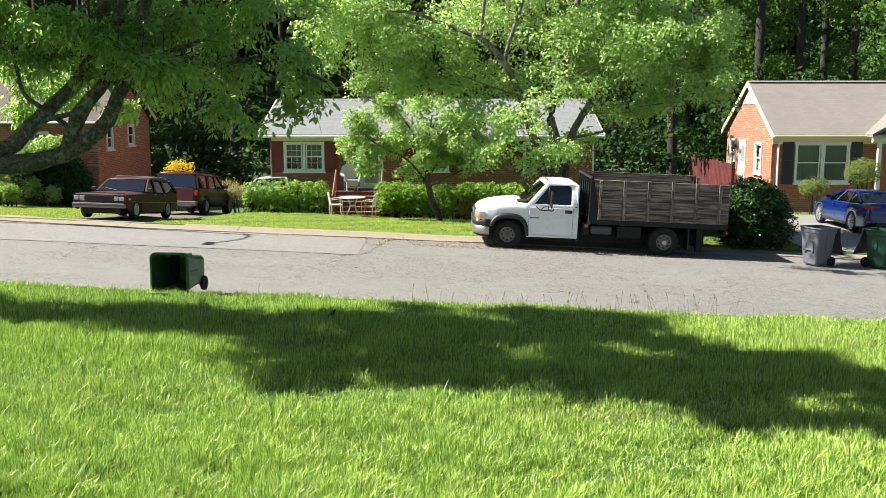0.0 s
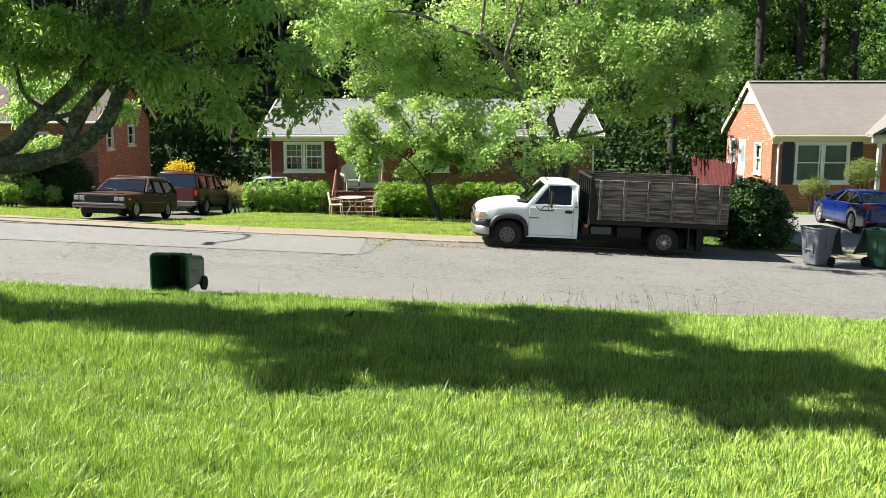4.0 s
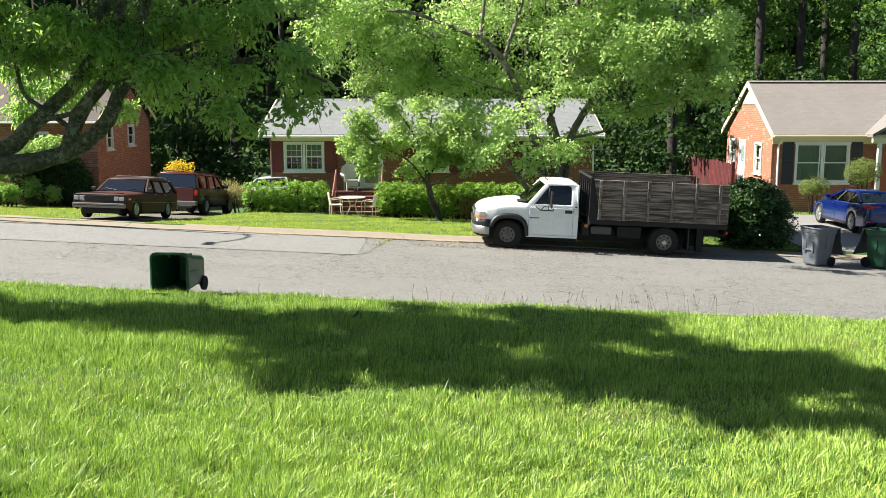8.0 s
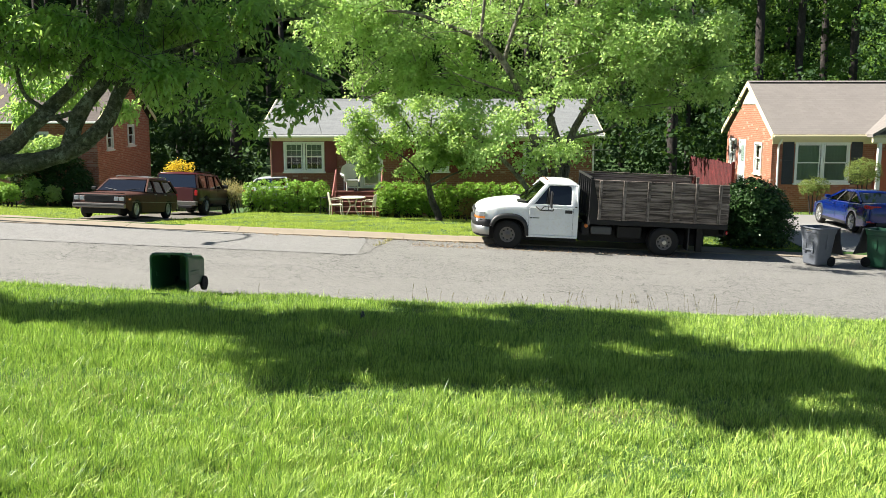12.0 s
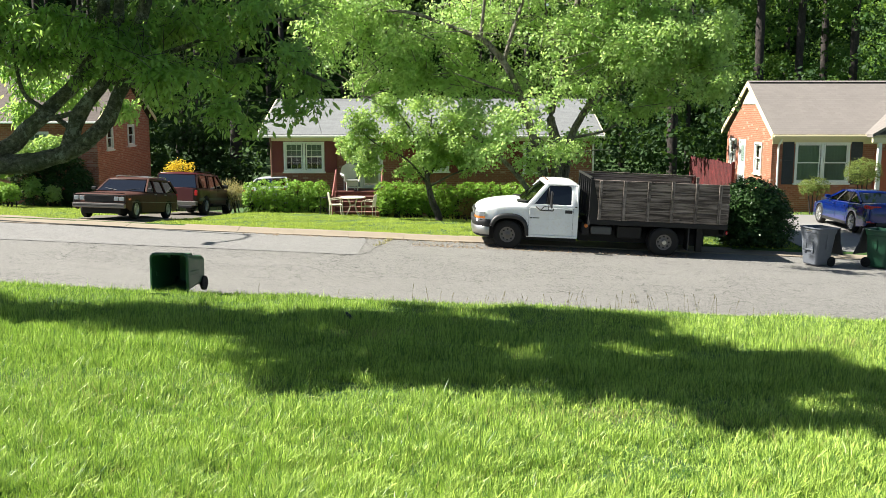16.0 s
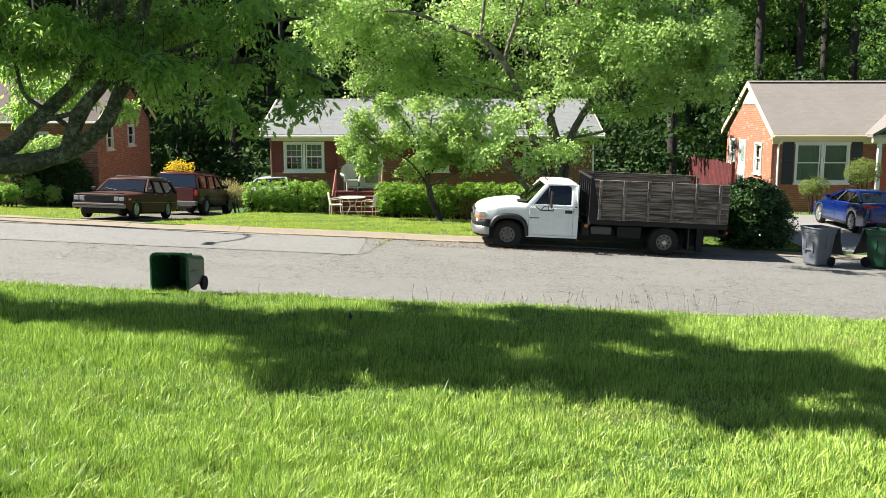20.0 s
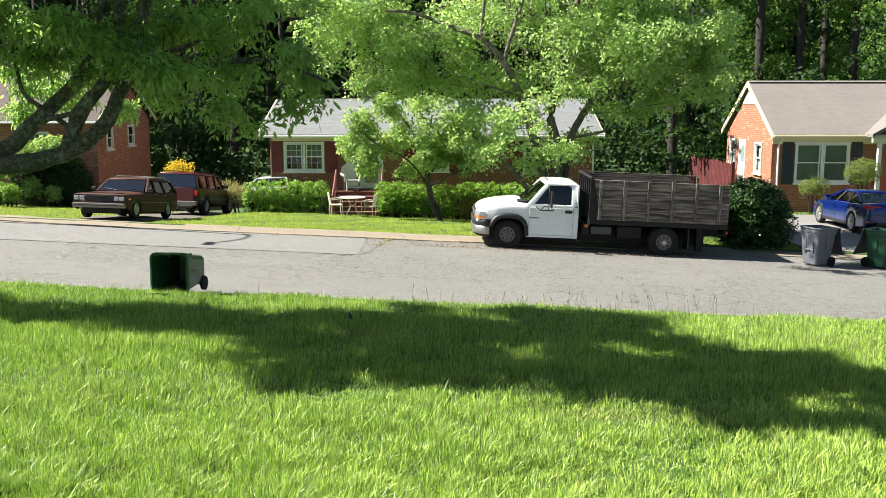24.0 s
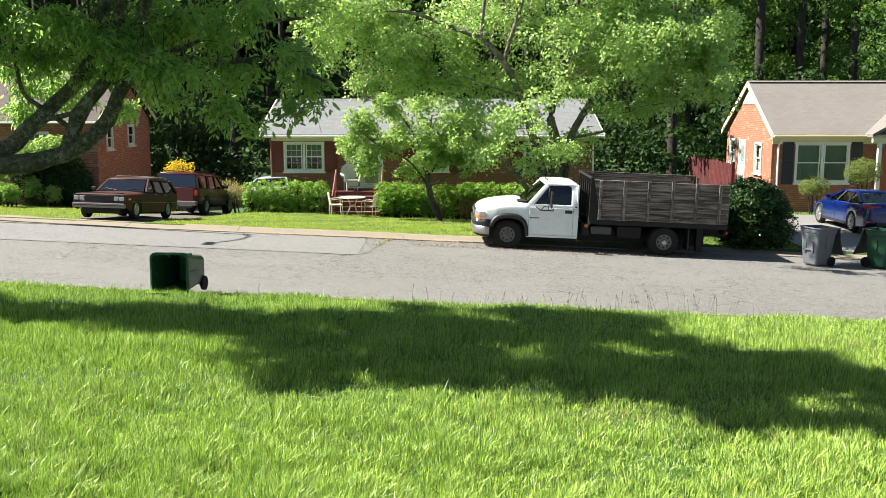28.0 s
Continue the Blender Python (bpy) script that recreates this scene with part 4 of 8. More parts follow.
def make_maple():
    bx, by = 3.4, 30.5
    bz = ground_at(bx, by)
    t = thing("maple_tree", pose(0, 0, 0), "spreading many-stemmed maple with pale green leaves", "tree")
    stems = [([(3.5, by, bz - 0.1), (3.6, by, 1.2), (3.59, by + 0.1, 2.4), (3.4, by + 0.1, 3.5), (3.8, by + 0.3, 4.6), (4.2, by + 0.4, 7.0)], 0.22, 0.07),
             ([(3.35, by - 0.1, bz - 0.1), (3.16, by - 0.15, 1.5), (2.87, by - 0.2, 2.6), (2.41, by - 0.3, 4.0), (1.87, by - 0.3, 5.05), (1.16, by - 0.4, 5.74), (0.2, by - 0.4, 6.1), (-0.94, by - 0.5, 6.5), (-2.2, by - 0.5, 6.6), (-3.4, by - 0.6, 6.9)], 0.17, 0.015),
             ([(3.65, by + 0.1, bz - 0.1), (3.88, by + 0.2, 1.35), (4.03, by + 0.3, 2.6), (4.72, by + 0.5, 3.85), (5.6, by + 0.6, 5.2), (6.8, by + 0.6, 6.4)], 0.17, 0.05),
             ([(3.25, by - 0.3, bz - 0.1), (2.62, by - 0.5, 1.17), (1.54, by - 0.8, 2.33), (0.9, by - 0.9, 2.8)], 0.11, 0.04)]
    for p, r0, r1 in stems:
        part("stem", limb(bmesh.new(), p, r0, r1), M["bark_grey"], t, smooth=True)
    for p, r0, r1 in [([(1.87, by - 0.3, 5.05), (2.12, by - 0.4, 5.9), (2.55, by - 0.4, 7.2)], 0.08, 0.05), ([(1.16, by - 0.4, 5.74), (1.29, by - 0.5, 7.2)], 0.06, 0.04),
                      ([(2.8, by - 0.2, 2.85), (3.2, by - 0.3, 2.55), (3.55, by - 0.1, 2.5)], 0.05, 0.04), ([(4.1, by + 0.3, 2.7), (5.1, by + 0.2, 2.9), (5.9, by, 3.4)], 0.05, 0.03),
                      ([(4.9, by + 0.5, 4.1), (6.2, by + 0.1, 4.6), (7.6, by - 0.2, 5.0)], 0.05, 0.012), ([(2.4, by - 0.3, 4.0), (1.4, by - 0.8, 4.3), (0.3, by - 1.0, 4.7)], 0.045, 0.01), ([(3.9, by + 0.3, 4.9), (3.3, by, 6.0), (3.1, by - 0.2, 7.3)], 0.05, 0.02), ([(5.6, by + 0.6, 5.2), (6.3, by, 5.3), (7.3, by - 0.4, 5.9)], 0.04, 0.012), ([(4.4, by + 0.4, 3.3), (5.2, by - 0.1, 4.3), (5.5, by - 0.3, 5.6)], 0.045, 0.015), ([(3.6, by, 1.9), (4.5, by - 0.4, 2.3), (5.3, by - 0.7, 2.35)], 0.035, 0.01)]:
        part("branch", limb(bmesh.new(), p, r0, r1, 7), M["bark_grey"], t, smooth=True)
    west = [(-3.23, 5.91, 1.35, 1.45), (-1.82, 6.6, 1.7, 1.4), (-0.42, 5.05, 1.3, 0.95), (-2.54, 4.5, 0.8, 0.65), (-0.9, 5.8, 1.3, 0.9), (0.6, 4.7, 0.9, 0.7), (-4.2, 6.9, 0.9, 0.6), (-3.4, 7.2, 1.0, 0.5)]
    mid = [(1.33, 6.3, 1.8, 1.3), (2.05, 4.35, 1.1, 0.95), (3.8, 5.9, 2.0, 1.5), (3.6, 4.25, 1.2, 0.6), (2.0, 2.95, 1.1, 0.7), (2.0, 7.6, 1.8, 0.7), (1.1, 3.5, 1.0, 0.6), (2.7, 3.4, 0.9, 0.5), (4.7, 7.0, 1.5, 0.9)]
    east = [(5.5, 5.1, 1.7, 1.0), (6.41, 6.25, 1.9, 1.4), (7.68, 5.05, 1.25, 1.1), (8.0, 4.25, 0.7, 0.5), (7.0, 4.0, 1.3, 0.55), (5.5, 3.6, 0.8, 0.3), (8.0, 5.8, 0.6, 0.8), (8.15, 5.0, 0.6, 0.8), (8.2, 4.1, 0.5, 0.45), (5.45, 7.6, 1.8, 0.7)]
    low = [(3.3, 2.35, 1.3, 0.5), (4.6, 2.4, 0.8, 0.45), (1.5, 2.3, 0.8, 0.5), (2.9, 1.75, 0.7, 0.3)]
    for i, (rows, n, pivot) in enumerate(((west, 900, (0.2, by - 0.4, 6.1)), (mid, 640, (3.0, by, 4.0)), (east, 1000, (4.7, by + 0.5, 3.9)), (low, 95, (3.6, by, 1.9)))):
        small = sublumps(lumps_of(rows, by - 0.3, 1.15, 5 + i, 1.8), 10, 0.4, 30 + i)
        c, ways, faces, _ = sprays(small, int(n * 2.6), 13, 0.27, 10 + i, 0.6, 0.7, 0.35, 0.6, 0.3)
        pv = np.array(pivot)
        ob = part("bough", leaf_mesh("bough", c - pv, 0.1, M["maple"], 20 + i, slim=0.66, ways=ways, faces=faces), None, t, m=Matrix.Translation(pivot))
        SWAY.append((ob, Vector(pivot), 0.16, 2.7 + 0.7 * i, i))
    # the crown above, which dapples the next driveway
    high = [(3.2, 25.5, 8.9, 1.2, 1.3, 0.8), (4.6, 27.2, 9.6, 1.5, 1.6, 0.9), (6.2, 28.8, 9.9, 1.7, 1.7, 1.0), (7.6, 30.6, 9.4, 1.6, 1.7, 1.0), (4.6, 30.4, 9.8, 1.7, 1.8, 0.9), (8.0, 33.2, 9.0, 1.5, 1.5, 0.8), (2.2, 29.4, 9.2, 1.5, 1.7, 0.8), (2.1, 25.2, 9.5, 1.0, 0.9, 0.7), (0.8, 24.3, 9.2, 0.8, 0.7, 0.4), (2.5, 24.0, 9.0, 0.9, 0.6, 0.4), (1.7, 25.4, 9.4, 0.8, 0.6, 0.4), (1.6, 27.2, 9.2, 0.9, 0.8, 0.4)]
    for p in ([(4.2, by + 0.4, 7.0), (5.2, 29.8, 8.6), (6.2, 28.8, 9.8)], [(6.8, by + 0.6, 6.4), (7.4, 30.8, 8.0), (7.6, 30.6, 9.2)], [(4.2, by + 0.4, 6.6), (4.2, 28.6, 8.0), (4.4, 27.0, 9.4), (3.4, 25.8, 8.8)], [(7.4, 30.9, 8.0), (7.9, 32.4, 8.6), (8.0, 33.2, 9.0)]):
        part("branch", limb(bmesh.new(), p, 0.06, 0.025, 7), M["bark_grey"], t, smooth=True)
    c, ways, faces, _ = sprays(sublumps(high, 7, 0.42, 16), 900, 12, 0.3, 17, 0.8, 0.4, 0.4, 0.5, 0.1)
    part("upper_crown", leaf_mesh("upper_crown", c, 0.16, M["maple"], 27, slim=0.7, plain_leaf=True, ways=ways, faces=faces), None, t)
    bm = bmesh.new()
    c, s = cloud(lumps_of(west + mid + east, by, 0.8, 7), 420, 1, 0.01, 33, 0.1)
    g = np.random.default_rng(3)
    twigs(bm, s, s + g.normal(size=s.shape) * np.array([0.55, 0.4, 0.35]) + np.array([0, 0, 0.15]), 0.014)
    tagged(part("twig_mass", bm, M["bark_grey"], t), kind="stuff")


def make_dogwood():
    by = 34.5
    bz = ground_at(-0.2, by)
    t = thing("dogwood_tree", pose(0, 0, -0.2) @ Matrix.Scale(1.052, 4), "small round-crowned tree with a leaning grey trunk", "tree")
    part("trunk", limb(bmesh.new(), [(-0.1, by, bz - 0.3), (-0.16, by, bz + 0.25), (-0.4, by, 0.3), (-0.52, by, 0.8), (-0.6, by, 1.3), (-0.75, by, 1.9)], 0.15, 0.07), M["bark_dark"], t, smooth=True)
    for p in ([(-0.5, by, 0.75), (-0.75, by, 1.15), (-1.3, by - 0.2, 1.8), (-2.3, by - 0.3, 2.3), (-2.9, by - 0.3, 2.8)], [(-0.6, by, 1.1), (-0.1, by + 0.2, 1.7), (0.5, by + 0.2, 2.3)], [(-0.75, by, 1.8), (-1.0, by, 2.6), (-1.7, by + 0.1, 3.6)],
              [(-0.5, by, 0.8), (0.2, by - 0.3, 1.2), (0.9, by - 0.4, 1.5)], [(-0.75, by, 1.7), (-0.5, by - 0.2, 2.5), (-0.4, by - 0.2, 3.3)]):
        part("branch", limb(bmesh.new(), p, 0.05, 0.018, 7), M["bark_dark"], t, smooth=True)
    rows = [(-2.9, 2.7, 0.72, 0.9), (-1.69, 3.1, 1.05, 0.85), (-0.48, 2.9, 1.05, 1.05), (0.42, 2.3, 0.95, 0.85), (-0.89, 1.75, 1.4, 0.55), (-2.7, 1.85, 0.75, 0.45), (-1.88, 3.85, 0.7, 0.4), (0.93, 1.65, 0.6, 0.45), (1.35, 2.5, 0.85, 0.75), (0.5, 3.2, 0.8, 0.55), (-0.6, 3.75, 0.8, 0.45), (-3.3, 2.2, 0.45, 0.6)]
    pv = (-0.7, by, 1.4)
    c, ways, faces, _ = sprays(sublumps(lumps_of(rows, by, 0.9, 3, 0.4), 9, 0.42, 40), 1650, 13, 0.22, 41, 0.5, 0.8, 0.4, 0.55)
    ob = part("crown", leaf_mesh("crown", c - np.array(pv), 0.098, M["dogwood"], 42, slim=0.58, ways=ways, faces=faces), None, t, m=Matrix.Translation(pv))
    SWAY.append((ob, Vector(pv), 0.2, 3.1, 5))


def make_bough_tree():
    """The tree on the near lawn: trunk out of view, low limbs and hanging leaves in view."""
    by = 13.5
    t = thing("shade_tree", pose(0, 0, 0), "old shade tree with lichened low limbs and drooping dark green leaves", "tree")
    bz = ground_at(-8.3, by)
    limbs = [([(-8.3, by, bz - 0.2), (-8.35, by, bz + 0.6), (-8.1, by, 2.2), (-7.8, by, 3.6), (-7.6, by + 0.2, 6.0), (-7.2, by + 0.3, 8.6)], 0.36, 0.12, "trunk"),
             ([(-8.1, by, 2.3), (-7.3, by - 0.05, 2.72), (-6.22, by, 2.94), (-5.74, by, 2.99), (-5.27, by, 3.12), (-4.95, by, 3.31), (-4.68, by, 3.57), (-4.52, by, 3.9), (-4.36, by, 4.22), (-4.0, by, 5.4)], 0.15, 0.085, "limb"),
             ([(-8.0, by + 0.1, 2.6), (-7.0, by + 0.15, 2.85), (-6.13, by + 0.1, 3.2), (-5.88, by + 0.1, 3.41), (-5.58, by + 0.1, 3.66), (-5.35, by + 0.15, 3.9), (-5.12, by + 0.2, 4.14), (-4.85, by + 0.3, 4.7), (-4.6, by + 0.4, 6.2)], 0.135, 0.075, "limb"),
             ([(-5.28, by, 3.08), (-5.1, by, 3.57), (-4.92, by, 3.84), (-4.72, by, 4.05), (-4.5, by, 4.5), (-4.42, by, 5.2), (-4.2, by, 6.4)], 0.11, 0.06, "limb"),
             ([(-4.6, by, 4.1), (-3.86, by - 0.1, 4.14), (-2.68, by - 0.2, 4.39), (-2.06, by - 0.2, 4.29), (-1.6, by - 0.2, 4.1)], 0.05, 0.02, "branch"),
             ([(-4.3, by, 4.35), (-3.6, by + 0.3, 4.6), (-2.9, by + 0.4, 4.9), (-2.0, by + 0.5, 5.0)], 0.045, 0.02, "branch"),
             ([(-5.75, by + 0.1, 3.55), (-5.42, by - 0.05, 3.6), (-5.14, by - 0.05, 3.67), (-4.9, by, 3.78)], 0.045, 0.025, "branch"),
             ([(-5.22, by, 3.48), (-5.57, by - 0.05, 3.75), (-5.79, by - 0.1, 3.98), (-5.89, by - 0.1, 4.6)], 0.04, 0.02, "branch")]
    for p, r0, r1, nm in limbs:
        part(nm, limb(bmesh.new(), p, r0, r1, 12), M["bark_bough"], t, smooth=True)
    boughs = [([(-5.61, 4.95, 0.9, 0.42), (-5.5, 4.4, 0.55, 0.22), (-6.2, 4.55, 0.3, 0.2)], 480, (-6.2, by, 4.2)),
              ([(-4.69, 4.8, 0.85, 0.5), (-4.56, 4.3, 0.6, 0.26)], 560, (-4.7, by, 4.1)),
              ([(-3.76, 4.85, 0.85, 0.5), (-3.55, 4.3, 0.9, 0.3), (-4.0, 4.0, 0.5, 0.16)], 640, (-4.3, by, 4.4)),
              ([(-3.1, 4.75, 0.55, 0.42), (-2.75, 5.1, 0.5, 0.25), (-2.1, 5.15, 0.4, 0.2), (-2.78, 4.2, 0.6, 0.3), (-2.85, 3.78, 0.4, 0.24), (-2.72, 3.5, 0.2, 0.22)], 440, (-3.3, by, 4.7)),
              ([(-2.22, 4.3, 0.55, 0.36), (-1.91, 3.95, 0.4, 0.28), (-2.2, 3.7, 0.2, 0.2)], 210, (-2.6, by - 0.2, 4.4))]
    # the outermost sprays, over the street's edge, which stand in the sun
    for k, p in enumerate(([(-7.8, by + 0.1, 4.4), (-8.0, 15.6, 4.7), (-7.4, 17.0, 4.5)], [(-7.7, by + 0.2, 5.0), (-7.6, 16.0, 4.6), (-6.5, 17.3, 4.0)])):
        part("branch", limb(bmesh.new(), p, 0.05, 0.015, 8), M["bark_bough"], t, smooth=True)
    sunny = sublumps([(-7.3, 17.2, 4.25, 0.55, 0.45, 0.25), (-6.7, 17.4, 3.95, 0.4, 0.35, 0.22), (-7.5, 17.1, 3.65, 0.3, 0.3, 0.2), (-6.3, 17.3, 4.3, 0.3, 0.3, 0.15), (-5.7, 17.2, 3.75, 0.25, 0.3, 0.14)], 6, 0.45, 61)
    c, ways, faces, _ = sprays(sunny, 300, 11, 0.19, 62, 0.75, 0.5, 0.75, 0.4, 0.2)
    part("outer_bough", leaf_mesh("outer_bough", c, 0.1, M["bough"], 63, slim=0.42, ways=ways, faces=faces), None, t)
    tw = bmesh.new()
    for i, (rows, n, pivot) in enumerate(boughs):
        pv = np.array(pivot)
        c, ways, faces, s = sprays(sublumps(lumps_of(rows, by, 1.3, 60 + i, 0.7), 6, 0.45, 65 + i), int(n * 0.6), 11, 0.19, 70 + i, 0.75, 0.5, 0.75, 0.4, 0.2)
        ob = part("hanging_bough", leaf_mesh("hanging_bough", c - pv, 0.096, M["bough"], 80 + i, slim=0.42, ways=ways, faces=faces), None, t, m=Matrix.Translation(pivot))
        SWAY.append((ob, Vector(pivot), 0.9, 2.3 + 0.5 * i, 10 + i))
        g = np.random.default_rng(i)
        pick = s[::3]
        twigs(tw, pick, pick + g.normal(size=pick.shape) * 0.25, 0.007)
    tagged(part("twig_mass", tw, M["bark_bough"], t), kind="stuff")
    # the crown above, which shades the lawn
    for p in ([(-7.6, by + 0.2, 6.0), (-5.5, by, 6.9), (-3.0, 12.6, 7.0), (-1.2, 11.4, 6.9)], [(-7.8, by, 5.4), (-9.5, 14.2, 6.6), (-11.5, 14.6, 7.0)]):
        part("limb", limb(bmesh.new(), p, 0.11, 0.03, 8), M["bark_bough"], t, smooth=True)
    top = [(-13.2, 13.9, 7.2, 0.9, 1.2), (-9.6, 12.3, 7.2, 0.7, 0.9), (-10.6, 12.6, 7.1, 0.6, 0.7), (-8.8, 12.2, 7.1, 0.7, 0.8), (-9.9, 13.0, 7.2, 0.9, 0.9), (-8.3, 12.4, 6.8, 0.6, 0.8), (-11.5, 13.6, 7.0, 0.73, 0.95), (-10.5, 13.6, 7.3, 0.76, 1.49), (-9.3, 13.5, 7.4, 0.79, 1.46), (-10.0, 14.2, 7.0, 0.8, 0.8), (-8.2, 13.6, 7.3, 0.8, 1.0), (-7.0, 13.6, 7.4, 0.7, 1.1), (-7.35, 11.5, 6.9, 0.6, 1.5), (-6.35, 9.3, 6.7, 0.23, 1.0), (-5.9, 14.2, 6.6, 0.9, 1.8), (-6.8, 12.6, 7.4, 0.6, 1.2),
           (-6.6, 10.6, 7.1, 0.6, 1.6), (-6.0, 10.4, 7.2, 0.6, 1.81), (-5.3, 12.0, 7.2, 0.94, 2.2), (-4.7, 9.1, 6.5, 0.43, 0.54), (-4.8, 13.6, 7.5, 0.91, 2.95), (-3.8, 10.5, 6.7, 0.57, 1.99),
           (-3.7, 9.2, 6.9, 0.45, 1.31), (-3.7, 14.0, 7.4, 0.7, 1.88), (-2.5, 11.2, 6.5, 0.64, 1.7), (-3.5, 8.8, 7.3, 0.49, 1.19), (-2.1, 11.1, 7.0, 0.57, 1.09), (-2.4, 8.4, 6.6, 0.42, 1.02), (-2.1, 10.7, 7.5, 0.55, 0.99),
           (-2.0, 7.9, 6.6, 0.35, 0.45), (-1.4, 9.9, 7.1, 0.4, 1.43), (-1.6, 11.0, 7.0, 0.5, 1.0), (-2.9, 9.8, 7.0, 0.6, 1.2), (-1.5, 8.9, 7.0, 0.5, 0.8), (-4.3, 9.6, 6.9, 0.5, 0.9), (-5.4, 9.6, 7.0, 0.5, 0.8), (-5.2, 16.0, 7.2, 0.8, 0.9), (-4.3, 16.0, 7.3, 0.8, 0.9), (-3.5, 15.7, 7.1, 0.7, 0.8), (-5.4, 11.2, 7.0, 0.6, 0.9), (-2.1, 9.5, 6.9, 0.5, 0.8), (-6.3, 16.0, 7.0, 0.7, 0.7), (-4.2, 12.4, 7.0, 0.8, 1.0), (-3.2, 12.7, 7.1, 0.7, 0.9), (-2.1, 7.7, 7.3, 0.29, 0.38)]
    top = sublumps([(x, y, z, rx, ry, 0.3) for x, y, z, rx, ry in top], 9, 0.42, 90)
    c, ways, faces, _ = sprays(top, 7300, 13, 0.26, 91, 0.8, 0.3, 0.5, 0.5, 0.0)
    part("upper_crown", leaf_mesh("upper_crown", c, 0.14, M["bough"], 92, slim=0.6, plain_leaf=True, ways=ways, faces=faces), None, t)


def make_shrub(name, lumps, n, size, mat, label, category="shrub", per=12, spread=0.08, seed=1, hollow=0.6, stems=(), slim=0.55, group="", droop=0.0):
    """A shrub on the ground: stems and a crown of leaves."""
    x, y = np.mean([q[0] for q in lumps]), np.mean([q[1] for q in lumps])
    t = thing(name, pose(0, 0, 0), label, category, group)
    bm = bmesh.new()
    if not stems:
        g = random.Random(seed)
        for q in lumps:
            for _ in range(3):
                bx = q[0] + g.uniform(-0.5, 0.5) * q[3]
                rod(bm, (bx, q[1], ground_at(bx, q[1]) - 0.05), (bx + g.uniform(-0.2, 0.2), q[1] + g.uniform(-0.1, 0.1), q[2]), 0.03, 0.012, 5)
    for p in stems:
        pipe(bm, p, 0.025, 6)
    tagged(part("stem_mass", bm, M["bark_pine"], t), kind="stuff")
    if droop < -0.5:
        c, _ = cloud(lumps, n, per, spread, seed, hollow, 0.8)
        ways = faces = None
    else:
        c, ways, faces, _ = sprays(lumps, int(n * 1.15), per, spread * 1.5, seed, 0.7, 0.55, droop, 0.4, hollow)
        keep = c[:, 2] > land(c[:, 0], c[:, 1]) + 0.03
        c, ways, faces = c[keep], ways[keep], faces[keep]
    part("leaves", leaf_mesh(name + "_leaves", c, size, mat, seed + 1, droop, slim, plain_leaf=True, ways=ways, faces=faces), None, t)
    return t


def hedge_lumps(x0, x1, y, z0, z1, depth, step=0.45, seed=0):
    g = random.Random(seed)
    out = []
    x = x0 + step / 2
    while x < x1:
        top = z1 + g.uniform(-0.07, 0.07)
        for z in (z0 + 0.3, (z0 + z1) / 2, top - 0.28):
            out.append((x, y + g.uniform(-0.05, 0.05), z, step * 0.75, depth / 2, (z1 - z0) * 0.27))
        x += step
    return out


